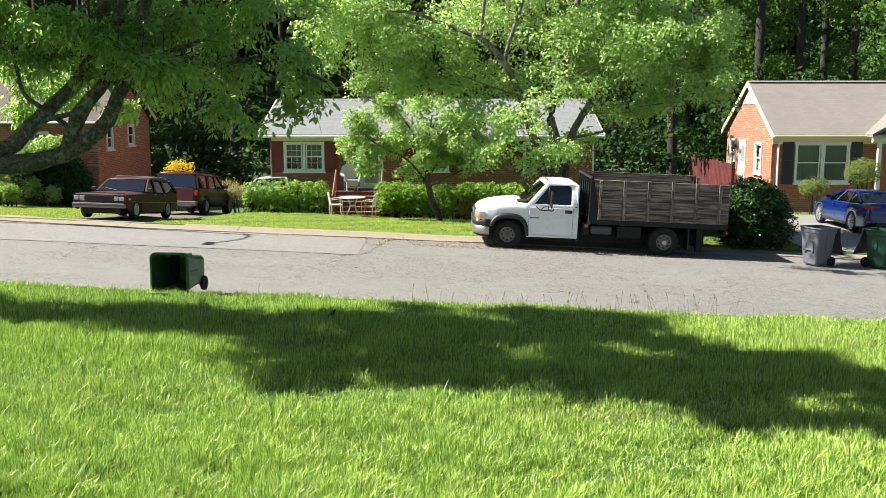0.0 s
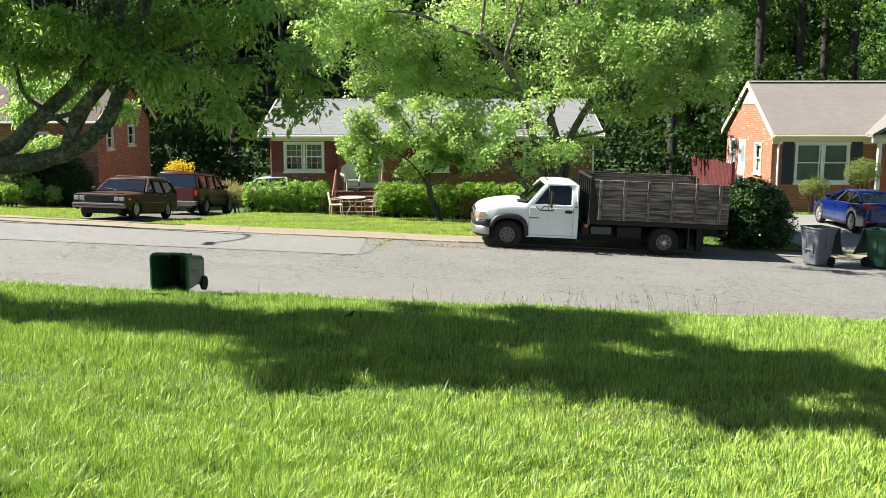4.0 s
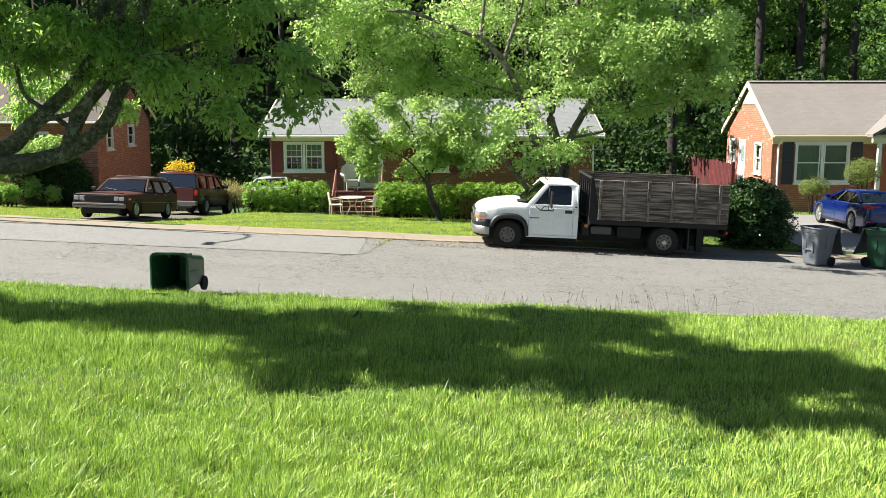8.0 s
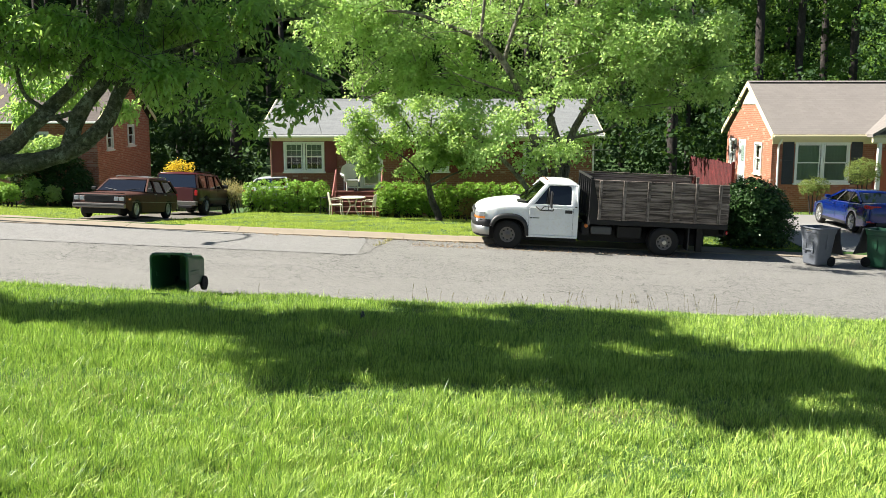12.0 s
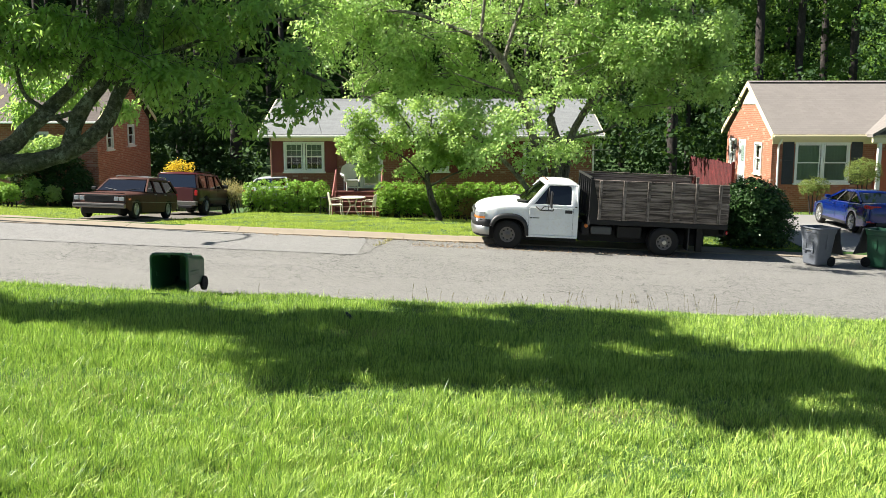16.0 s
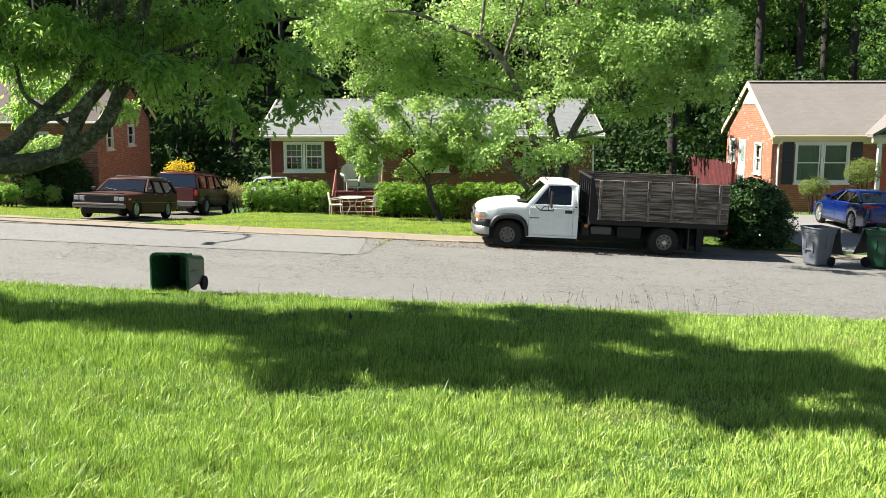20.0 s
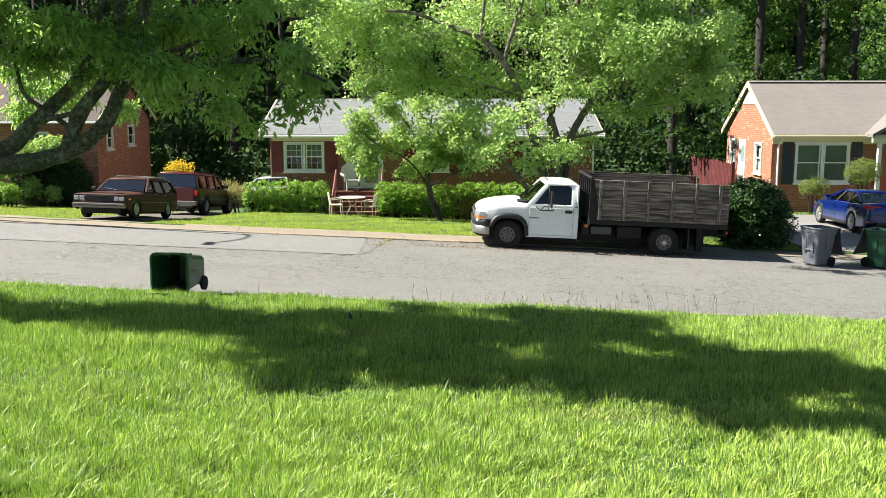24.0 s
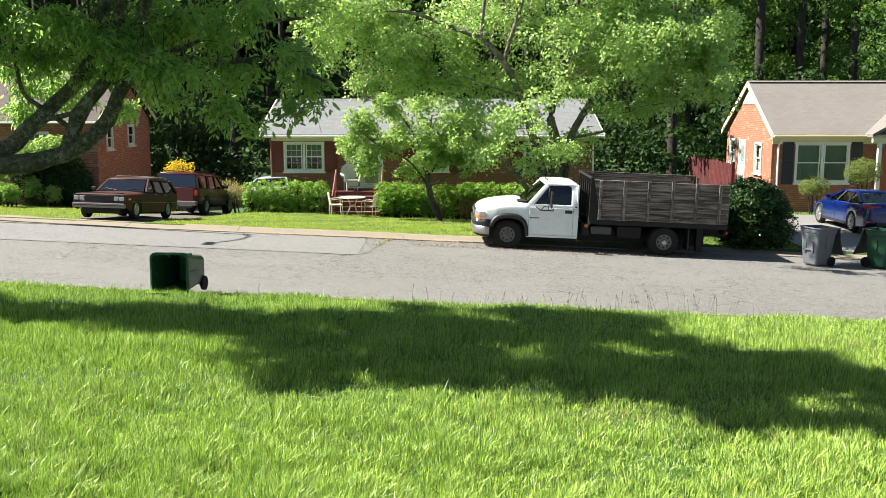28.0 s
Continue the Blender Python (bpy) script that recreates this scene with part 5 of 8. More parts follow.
def make_woods():
    """The wood behind the houses: trunks as things, the foliage as one mass."""
    g = np.random.default_rng(5)
    rnd = random.Random(12)
    trunks = [(18.8, 58, 0.33), (21.3, 58.5, 0.3), (24.4, 58, 0.3), (24.6, 63, 0.3), (11.9, 50, 0.3), (-11.2, 52, 0.34), (-13.5, 54, 0.2), (-9.4, 57, 0.18)]
    trunks += [(rnd.uniform(-32, 36), rnd.uniform(60, 78), rnd.uniform(0.12, 0.3)) for _ in range(34)]
    for i, (x, y, r) in enumerate(trunks):
        z = ground_at(x, y)
        t = thing("pine_tree", pose(x, y, z), "tall straight dark pine trunk in the wood", "tree", "trees of the wood")
        lean = rnd.uniform(-0.4, 0.4)
        part("trunk", limb(bmesh.new(), [(0, 0, -0.3), (lean * 0.3, 0, 6), (lean * 0.7, 0, 14), (lean, 0, 22)], r, r * 0.5, 9), M["bark_pine"], t, smooth=True)
        cc = [(rnd.uniform(-2.2, 2.2), rnd.uniform(-2, 2), rnd.uniform(13, 23), rnd.uniform(0.9, 2.0), rnd.uniform(0.9, 1.8), rnd.uniform(0.5, 0.9)) for _ in range(7)]
        c, _ = cloud(cc, 130, 8, 0.35, 300 + i, 0.2)
        part("crown", leaf_mesh("pine_crown", c, 0.4, M["shaded_wood_leaf"], 400 + i, 0.1, 0.5, plain_leaf=True), None, t)
    lumps = []
    for _ in range(330):
        y = rnd.uniform(52, 80)
        x = rnd.uniform(-0.55, 0.55) * y
        z = rnd.uniform(0.0, 17)
        if y < 57 and z > 9 or abs(x - 12) < 1.0 and y < 54:
            continue
        lumps.append((x, y, z + ground_at(x, y), rnd.uniform(1.2, 2.8), rnd.uniform(1.0, 2.2), rnd.uniform(0.9, 2.0)))
    lit = []
    for _ in range(170):
        y = rnd.uniform(56, 76)
        x = rnd.uniform(0.1, 0.56) * y
        lit.append((x, y, rnd.uniform(3.5, 13), rnd.uniform(1.3, 2.4), 1.5, rnd.uniform(1.0, 1.8)))
    lit += [(24.6, 54, 6.5, 1.5, 1.3, 1.1), (25.6, 54.5, 8.2, 1.6, 1.3, 1.2), (26.0, 54, 5.0, 1.3, 1.2, 0.9), (24.4, 54.6, 9.4, 1.2, 1.2, 0.9)]
    # right part of the wood, sunlight put into its paler leaf colour
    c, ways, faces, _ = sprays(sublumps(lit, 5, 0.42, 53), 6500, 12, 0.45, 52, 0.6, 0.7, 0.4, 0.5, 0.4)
    ob = new("sunlit_wood_foliage", leaf_mesh("sunlit_wood_foliage", c, 0.23, M["lit_wood_leaf"], 51, slim=0.62, plain_leaf=True, ways=ways, faces=faces))
    tagged(ob, "woodland leaves coloured as sunlit, behind the orange brick house", "woods", kind="stuff")
    # tall unseen crowns beside and behind the brick house, added to shade the wood
    for _ in range(75):
        x, y = rnd.uniform(-36, -13), rnd.uniform(49, 58)
        lumps.append((x, y, rnd.uniform(8.5, 17), rnd.uniform(1.6, 2.8), rnd.uniform(1.3, 2.2), rnd.uniform(1.0, 1.8)))
    # young trees between the two brick houses, which shade the red fence
    for _ in range(26):
        x, y = rnd.uniform(6.8, 11.2), rnd.uniform(44.5, 50)
        lumps.append((x, y, ground_at(x, y) + rnd.uniform(1.5, 8.5), rnd.uniform(0.7, 1.3), rnd.uniform(0.7, 1.2), rnd.uniform(0.5, 1.0)))
    # leaf lumps added behind the maple to shade the orange gable wall
    lumps += [(9.2, 42.3, 5.6, 0.8, 0.7, 0.6), (9.8, 43.2, 4.8, 0.7, 0.7, 0.5), (8.8, 42.9, 6.6, 0.8, 0.7, 0.6), (10.0, 41.8, 4.6, 0.5, 0.5, 0.4)]
    for _ in range(230):
        y = rnd.uniform(50, 58)
        x = rnd.uniform(-0.56, 0.56) * y
        lumps.append((x, y, ground_at(x, y) + rnd.uniform(0.2, 4.5), rnd.uniform(0.9, 2.0), rnd.uniform(0.8, 1.4), rnd.uniform(0.8, 1.6)))
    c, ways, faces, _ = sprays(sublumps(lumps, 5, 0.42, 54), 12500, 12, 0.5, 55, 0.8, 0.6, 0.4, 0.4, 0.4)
    ob = new("woodland_foliage", leaf_mesh("woodland_foliage", c, 0.27, M["shaded_wood_leaf"], 56, slim=0.66, plain_leaf=True, ways=ways, faces=faces))
    tagged(ob, "dense green woodland behind the houses, leaf colour darkened for shade", "woods", kind="stuff")
    back = []
    for _ in range(260):
        x = rnd.uniform(-56, 56)
        back.append((x, rnd.uniform(84, 96), rnd.uniform(0, 18), rnd.uniform(3, 5), 2.5, rnd.uniform(2, 4)))
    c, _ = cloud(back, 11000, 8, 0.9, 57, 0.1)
    ob = new("far_woodland", leaf_mesh("far_woodland", c, 1.3, M["shaded_wood_leaf"], 58, 0.2, 0.75, plain_leaf=True))
    tagged(ob, "far edge of the wood, leaf colour darkened for shade", "woods", kind="stuff")


make_maple()
make_dogwood()
make_bough_tree()
make_shrub("hedge", hedge_lumps(-7.75, -4.75, 37.7, -0.55, 0.72, 1.1, seed=1), 1500, 0.075, M["hedge"], "clipped green hedge in sun below the front window", "hedge", 12, 0.07, 101, 0.8, group="hedges by the house")
make_shrub("hedge", hedge_lumps(-2.55, -0.9, 37.7, -0.55, 0.62, 1.1, seed=2), 900, 0.075, M["hedge"], "clipped green hedge beside the porch steps", "hedge", 12, 0.07, 102, 0.8, group="hedges by the house")
make_shrub("hedge", hedge_lumps(-0.6, 3.5, 37.8, -0.6, 0.6, 1.1, seed=3), 1700, 0.075, M["hedge"], "long clipped green hedge behind the small tree", "hedge", 12, 0.07, 103, 0.8, group="hedges by the house")
make_shrub("russet_shrub", [(1.0, 36.6, -0.15, 0.4, 0.4, 0.35)], 120, 0.06, M["russet"], "small russet brown shrub before the hedge", "shrub", 12, 0.06, 104)
make_shrub("dark_shrub", [(8.5, 27.0, 0.3, 0.75, 0.8, 0.7), (9.2, 27.1, 0.4, 0.75, 0.8, 0.75), (8.7, 27.0, 1.05, 0.75, 0.75, 0.65), (9.2, 27.2, 0.95, 0.55, 0.6, 0.5), (8.2, 27.2, 0.9, 0.5, 0.6, 0.6)], 2400, 0.085, M["ivy"], "big dark glossy shrub behind the truck's tail", "shrub", 12, 0.1, 105, 0.35)
make_shrub("overgrown_shrub", [(-16.6, 39.0, 0.6, 0.9, 0.8, 1.0), (-15.5, 39.0, 0.8, 0.95, 0.8, 1.2), (-14.8, 38.9, 0.3, 0.6, 0.7, 0.9), (-16.0, 39.0, 1.6, 1.0, 0.8, 0.6)], 1500, 0.1, M["ivy"], "overgrown dark shrub against the brick house", "shrub", 12, 0.1, 106, 0.7)
make_shrub("sunlit_shrub", [(-16.6, 38.0, 1.75, 0.95, 0.7, 0.6), (-15.5, 38.1, 2.05, 0.75, 0.55, 0.45), (-17.6, 37.9, 1.3, 0.7, 0.6, 0.5), (-16.2, 37.8, 0.5, 0.35, 0.3, 0.4), (-15.4, 37.8, 0.25, 0.3, 0.3, 0.3)], 1000, 0.1, M["dogwood"], "yellow-green shrub with a sunlit top", "shrub", 12, 0.09, 107, 0.4, [[(-16.4, 38.4, -0.4), (-16.5, 38.3, 0.5), (-16.5, 38.1, 1.4)]])
make_shrub("low_hedge", hedge_lumps(-18.5, -16.2, 36.5, 0.0, 0.85, 0.9, seed=5), 700, 0.08, M["hedge"], "low clipped green hedge by the brick house", "hedge", 12, 0.07, 108, 0.8)
make_woods()


# ---- vehicles ----
def lathe(bm, prof, n=28, y_axis=True):
    """Turns a profile of (offset along y, radius) round the y axis."""
    rings = []
    for o, r in prof:
        rings.append([bm.verts.new((r * math.cos(2 * math.pi * i / n), o, r * math.sin(2 * math.pi * i / n))) for i in range(n)])
    for a, b in zip(rings, rings[1:]):
        for i in range(n):
            bm.faces.new((a[i], a[(i + 1) % n], b[(i + 1) % n], b[i]))
    return bm


WHEELS = {}


def wheel(car, x, y, z, r, w, out, rim_mat, rim_r, style, turn=0.0):
    """A wheel with its axle along y; out is -1 or 1, the side that shows."""
    key = (round(r, 3), round(w, 3), style, rim_mat.name)
    if key not in WHEELS:
        h = w / 2
        tyre = lathe(bmesh.new(), [(-h * 0.8, rim_r), (-h, rim_r + 0.03), (-h, r - 0.06), (-h * 0.86, r - 0.02), (-h * 0.6, r), (h * 0.6, r), (h * 0.86, r - 0.02), (h, r - 0.06), (h, rim_r + 0.03), (h * 0.8, rim_r)], 36)
        rim = lathe(bmesh.new(), [(-h * 0.82, rim_r + 0.004), (-h * 0.86, rim_r - 0.015), (-h * 0.5, rim_r - 0.03), (-h * 0.35, rim_r * 0.72), (-h * 0.5, rim_r * 0.5), (-h * 0.5, rim_r * 0.3), (-h * 0.75, rim_r * 0.28), (-h * 0.75, 0.002)], 36)
        extra = bmesh.new()
        if style == "spoke":
            for i in range(10):
                a = math.pi * i / 5
                ca, sa = math.cos(a), math.sin(a)
                rod(extra, (0.05 * ca, -h * 0.8, 0.05 * sa), ((rim_r - 0.02) * math.cos(a + 0.12), -h * 0.78, (rim_r - 0.02) * math.sin(a + 0.12)), 0.026, 0.018, 6)
        elif style == "holes":
            for i in range(8):
                a = math.pi * i / 4
                rod(extra, (rim_r * 0.72 * math.cos(a), -h * 0.40, rim_r * 0.72 * math.sin(a)), (rim_r * 0.72 * math.cos(a), -h * 0.46, rim_r * 0.72 * math.sin(a)), rim_r * 0.12, n=10)
        else:
            for i in range(5):
                a = 2 * math.pi * i / 5
                rod(extra, (rim_r * 0.38 * math.cos(a), -h * 0.48, rim_r * 0.38 * math.sin(a)), (rim_r * 0.38 * math.cos(a), -h * 0.6, rim_r * 0.38 * math.sin(a)), 0.014, n=6)
        WHEELS[key] = (mesh_of("tyre", tyre, M["tyre"], True), mesh_of("rim", rim, rim_mat, True), mesh_of("hub_details", extra, M["black_metal"] if style == "holes" else rim_mat))
    t, rm, ex = WHEELS[key]
    m = pose(x, y, z, 0, 0, (0 if out < 0 else 180) + turn)
    wh = part("wheel", t, None, car, m=m)
    part("rim", rm, None, wh)
    part("hub_details", ex, None, wh)
    return wh


def arch(cx, cz, r, x_from, x_to, n=9):
    """Points over a wheel arch from x_from to x_to, at half height on the sides."""
    out = []
    s = 1 if x_to > x_from else -1
    for i in range(n + 1):
        a = math.pi * i / n
        out.append((cx - s * r * math.cos(a), cz + r * math.sin(a)))
    return out


def table(rows):
    xs, vs = [r[0] for r in rows], [r[1] for r in rows]
    return lambda x: float(np.interp(x, xs, vs))


def loft_body(x0, x1, width, sill, shoulder, crown, arches, step=0.045):
    """A car's lower body drawn through cross-sections along its length. width, sill, shoulder and crown are tables by x;
    arches: (x, z, r) of the wheel openings, which lift the sill."""
    width, sill, shoulder, crown = table(width), table(sill), table(shoulder), table(crown)
    bm = bmesh.new()
    xs = set(np.round(np.arange(x0, x1, step), 4)) | {x1}
    for cx, cz, r in arches:
        xs |= {round(cx - r, 4), round(cx + r, 4), round(cx - r + 0.012, 4), round(cx + r - 0.012, 4)}
    rings = []
    for x in sorted(xs):
        w, s, t, c = width(x) / 2, sill(x), shoulder(x), crown(x)
        for cx, cz, r in arches:
            if abs(x - cx) < r:
                s = max(s, cz + math.sqrt(r * r - (x - cx) ** 2))
        half = [(w * k, s + (t - s) * f) for k, f in ((0.985, 0), (0.998, 0.22), (1.0, 0.5), (0.995, 0.78), (0.98, 0.93), (0.95, 1.0))]
        half += [(w * 0.85, t + (c - t) * 0.42), (w * 0.62, t + (c - t) * 0.78), (w * 0.3, t + (c - t) * 0.97)]
        ring = [(y, z) for y, z in half] + [(0, c)] + [(-y, z) for y, z in half[::-1]]
        rings.append([bm.verts.new((x, y, z)) for y, z in ring])
    n = len(rings[0])
    for a, b in zip(rings, rings[1:]):
        for i in range(n - 1):
            bm.faces.new((a[i], a[i + 1], b[i + 1], b[i]))
    bm.faces.new(rings[0])
    bm.faces.new(rings[-1][::-1])
    return bm


def soft_roof(x1, z1, x2, z2, wt, crown=0.06, edge=0.05):
    """A rounded roof panel with closed underside."""
    bm = bmesh.new()
    rings = []
    n = 14
    for i in range(n + 1):
        u = i / n
        x = x1 - 0.03 + (x2 - x1 + 0.06) * u
        lift = 1 - (2 * u - 1) ** 4
        z = z1 + (z2 - z1) * u
        w = wt / 2 + 0.02 - 0.05 * (2 * u - 1) ** 6
        top = [(w, z - 0.03), (w + 0.004, z), (w - 0.05, z + edge * (0.25 + 0.75 * lift)), (w * 0.6, z + edge * 0.3 + crown * lift), (0, z + edge * 0.3 + crown * lift * 1.25)]
        ring = top + [(-y, zz) for y, zz in top[:-1][::-1]]
        rings.append([bm.verts.new((x, y, zz)) for y, zz in ring])
    k = len(rings[0])
    for a, b in zip(rings, rings[1:]):
        for i in range(k):
            bm.faces.new((a[i], a[(i + 1) % k], b[(i + 1) % k], b[i]))
    bm.faces.new(rings[0])
    bm.faces.new(rings[-1][::-1])
    return bm


def bar(bm, a, b, w, t, side=(0, 1, 0)):
    """A flat bar from a to b, w wide along the length's normal and t thick along side."""
    a, b, s = Vector(a), Vector(b), Vector(side).normalized()
    d = (b - a).normalized()
    n = d.cross(s).normalized()
    vs = []
    for p in (a, b):
        for i, j in ((-1, -1), (1, -1), (1, 1), (-1, 1)):
            vs.append(bm.verts.new(p + n * (w / 2 * i) + s * (t / 2 * j)))
    for f in ((0, 1, 2, 3), (7, 6, 5, 4), (0, 4, 5, 1), (1, 5, 6, 2), (2, 6, 7, 3), (3, 7, 4, 0)):
        bm.faces.new([vs[i] for i in f])
    return bm


def sheet(bm, pts, t=0.006):
    """A thin pane through four points."""
    p = [Vector(q) for q in pts]
    n = (p[1] - p[0]).cross(p[3] - p[0]).normalized() * t
    hi = [bm.verts.new(q + n / 2) for q in p]
    lo = [bm.verts.new(q - n / 2) for q in p]
    bm.faces.new(hi)
    bm.faces.new(lo[::-1])
    for i in range(4):
        j = (i + 1) % 4
        bm.faces.new((hi[i], lo[i], lo[j], hi[j]))
    return bm


def greenhouse(car, xf, zf, x1, z1, x2, z2, xr, zr, wb, wt, posts, mat, trim=None, seats=True, roof_mat=None):
    """The glazed top of a car: roof, pillars and panes. posts: (x at the foot, x at the head, width) of the side pillars."""
    part("roof", soft_roof(x1, z1, x2, z2, wt), roof_mat or mat, car, smooth=True)
    zt = (z1 + z2) / 2 - 0.01

    def foot(x):
        return zf + (zr - zf) * (x - xf) / (xr - xf)

    def head(x):
        return z1 + (z2 - z1) * (x - x1) / (x2 - x1)
    for s in (-1, 1):
        yb, yt = s * wb / 2, s * wt / 2
        allp = [(xf + 0.05, x1 + 0.04, 0.06)] + list(posts) + [(xr - 0.05, x2 - 0.04, 0.08)]
        for a, b, w in allp:
            bm = bmesh.new()
            bar(bm, (a, yb, foot(a) - 0.02), (b, yt, head(b)), w, 0.05)
            bevelled(bm, 0.01, 1)
            part("pillar", bm, trim if trim and (a, b, w) in posts else mat, car)
        for (a0, b0, w0), (a1, b1, w1) in zip(allp, allp[1:]):
            bm = bmesh.new()
            sheet(bm, [(a0, yb - s * 0.012, foot(a0) - 0.015), (a1, yb - s * 0.012, foot(a1) - 0.015), (b1, yt - s * 0.012, head(b1) - 0.01), (b0, yt - s * 0.012, head(b0) - 0.01)])
            part("side_window", bm, M["glass_car"], car)
    for a, b, za, zb, nm in ((xf, x1, zf, z1, "windscreen"), (xr, x2, zr, z2, "rear_window")):
        bm = bmesh.new()
        sheet(bm, [(a, -wb / 2 + 0.05, za), (a, wb / 2 - 0.05, za), (b, wt / 2 - 0.04, zb), (b, -wt / 2 + 0.04, zb)])
        part(nm, bm, M["screen"], car)
    if seats:
        for x in (xf + (xr - xf) * 0.42, xf + (xr - xf) * 0.7):
            if xr - xf < 1.7 and x > xf + 1.0:
                continue
            for y in (-0.36, 0.36):
                bm = boxb(x, x + 0.16, y - 0.24, y + 0.24, zf - 0.3, zf + 0.16, 0.05)
                box(bm, x + 0.03, x + 0.11, y - 0.11, y + 0.11, zf + 0.17, zf + 0.33, 0.03)
                part("seat", bm, M["unlit_black"], car)


def curved_bar(depth, back, y0, y1, z0, z1, pinch=0.97):
    """A bumper drawn round in plan, its corners swept back."""
    bm = bmesh.new()
    yc, hw = (y0 + y1) / 2, (y1 - y0) / 2
    plan = []
    for i in range(17):
        u = 2 * i / 16 - 1
        plan.append((depth + 0.3 * abs(u) ** 5, yc + hw * (1.0 - 0.02 * abs(u) ** 8) * u))
    plan += [(back, y1), (back, y0)]
    rings = []
    for z, k, dx in ((z0, pinch, 0.05), (z0 + 0.02, 0.99, 0.015), ((z0 + z1) / 2, 1.0, 0.0), (z1 - 0.02, 1.0, 0.0), (z1, 0.985, 0.03)):
        rings.append([bm.verts.new((x + (dx if x < back - 0.05 else 0), yc + (y - yc) * k, z)) for x, y in plan])
    n = len(plan)
    for a, b in zip(rings, rings[1:]):
        for i in range(n):
            bm.faces.new((a[i], a[(i + 1) % n], b[(i + 1) % n], b[i]))
    bm.faces.new(rings[0][::-1])
    bm.faces.new(rings[-1])
    return bm


def squared_arch(cx, cz, a, h, k=2.7, n=18):
    out = []
    for i in range(n + 1):
        t = math.pi * i / n
        c, s = math.cos(t), math.sin(t)
        out.append((cx + a * math.copysign(abs(c) ** (2 / k), c), cz + h * abs(s) ** (2 / k)))
    return out


def cab_top(car, W):
    """The truck's cab above the belt: two pressed side frames, roof, back panel and bent windscreen."""
    outer = [(0.44, 1.14), (0.52, 1.26), (0.9, 1.7), (1.03, 1.785), (1.58, 1.795), (1.74, 1.77), (1.81, 1.69), (1.835, 1.5), (1.84, 1.14)]
    inner = [(0.68, 1.235), (0.74, 1.3), (1.04, 1.69), (1.08, 1.722), (1.56, 1.73), (1.61, 1.72), (1.64, 1.69), (1.65, 1.55), (1.65, 1.235)]

    def lean(z):
        return 0.01 + 0.2 * (z - 1.14) + 0.35 * max(0, z - 1.66)
    for s, y0 in ((1, 0.0), (-1, W)):
        bm = bmesh.new()
        sets = []
        for pts in (outer, inner):
            for d in (0.0, 0.05):
                sets.append([bm.verts.new((x, y0 + s * (lean(z) + d), z)) for x, z in pts])
        oo, oi, io, ii = sets
        n = len(outer)
        for i in range(n):
            j = (i + 1) % n
            for a, b in ((oo, io), (io, ii), (ii, oi), (oi, oo)):
                bm.faces.new((a[i], a[j], b[j], b[i]) if s > 0 else (a[j], a[i], b[i], b[j]))
        bmesh.ops.recalc_face_normals(bm, faces=bm.faces)
        part("cab_side", bevelled(bm, 0.012, 2, 40), M["truck_white"], car, smooth=True)
        bm = bmesh.new()
        lo = [bm.verts.new((x, y0 + s * (lean(z) + 0.028), z)) for x, z in inner]
        hi = [bm.verts.new((x, y0 + s * (lean(z) + 0.034), z)) for x, z in inner]
        bm.faces.new(lo if s < 0 else lo[::-1])
        bm.faces.new(hi if s > 0 else hi[::-1])
        part("side_window", bm, M["glass_car"], car)
        bm = bmesh.new()
        bar(bm, (1.0, y0 + s * (lean(1.245) + 0.016), 1.245), (1.07, y0 + s * (lean(1.71) + 0.016), 1.715), 0.022, 0.03)
        part("window_bar", bm, M["black_plastic"], car)
    part("roof", soft_roof(0.97, 1.765, 1.79, 1.765, 1.70, 0.04, 0.045), M["truck_white"], car, m=pose(0, W / 2, 0), smooth=True)
    part("cab_back", boxb(1.8, 1.84, 0.06, W - 0.06, 1.0, 1.3, 0.01), M["truck_white"], car)
    for y in (0.16, W - 0.16):
        part("cab_back_post", boxb(1.79, 1.835, y - 0.12, y + 0.12, 1.28, 1.76, 0.01), M["truck_white"], car)
    part("rear_window", boxb(1.805, 1.815, 0.26, W - 0.26, 1.28, 1.72), M["screen"], car)
    bm = bmesh.new()
    rows = []
    for k in range(5):
        v = k / 4
        row = []
        for i in range(13):
            u = 2 * i / 12 - 1
            hw = (W / 2 - 0.05) * (1 - v) + (W / 2 - 0.15) * v
            row.append(bm.verts.new((0.34 + 0.15 * u * u + (0.93 + 0.03 * u * u - 0.34 - 0.15 * u * u) * v, W / 2 + hw * u, 1.27 - 0.02 * u * u + 0.46 * v + 0.02 * math.sin(math.pi * v))))
        rows.append(row)
    for a, b in zip(rows, rows[1:]):
        for i in range(12):
            bm.faces.new((a[i], a[i + 1], b[i + 1], b[i]))
    part("windscreen", bm, M["screen"], car, smooth=True)
    part("dashboard", boxb(0.5, 0.92, 0.12, W - 0.12, 1.0, 1.27, 0.05), M["unlit_black"], car)
    for y in (0.5, W - 0.5):
        bm = boxb(1.42, 1.6, y - 0.27, y + 0.27, 0.9, 1.4, 0.05)
        box(bm, 1.47, 1.56, y - 0.12, y + 0.12, 1.41, 1.58, 0.03)
        part("seat", bm, M["unlit_black"], car)
    bm = bmesh.new()
    pipe(bm, [(1.02 + 0.17 * math.cos(t) * 0.45, 0.5 + 0.18 * math.sin(t), 1.24 + 0.17 * math.cos(t) * 0.85) for t in [2 * math.pi * i / 14 for i in range(15)]], 0.014)
    part("steering_wheel", bm, M["black_plastic"], car)
    bm = bmesh.new()
    for y in (0.3, 1.05):
        pipe(bm, [(0.42, y, 1.275), (0.44, y + 0.05, 1.305), (0.5, y + 0.6, 1.345)], 0.012)
    part("wiper", bm, M["black_plastic"], car)
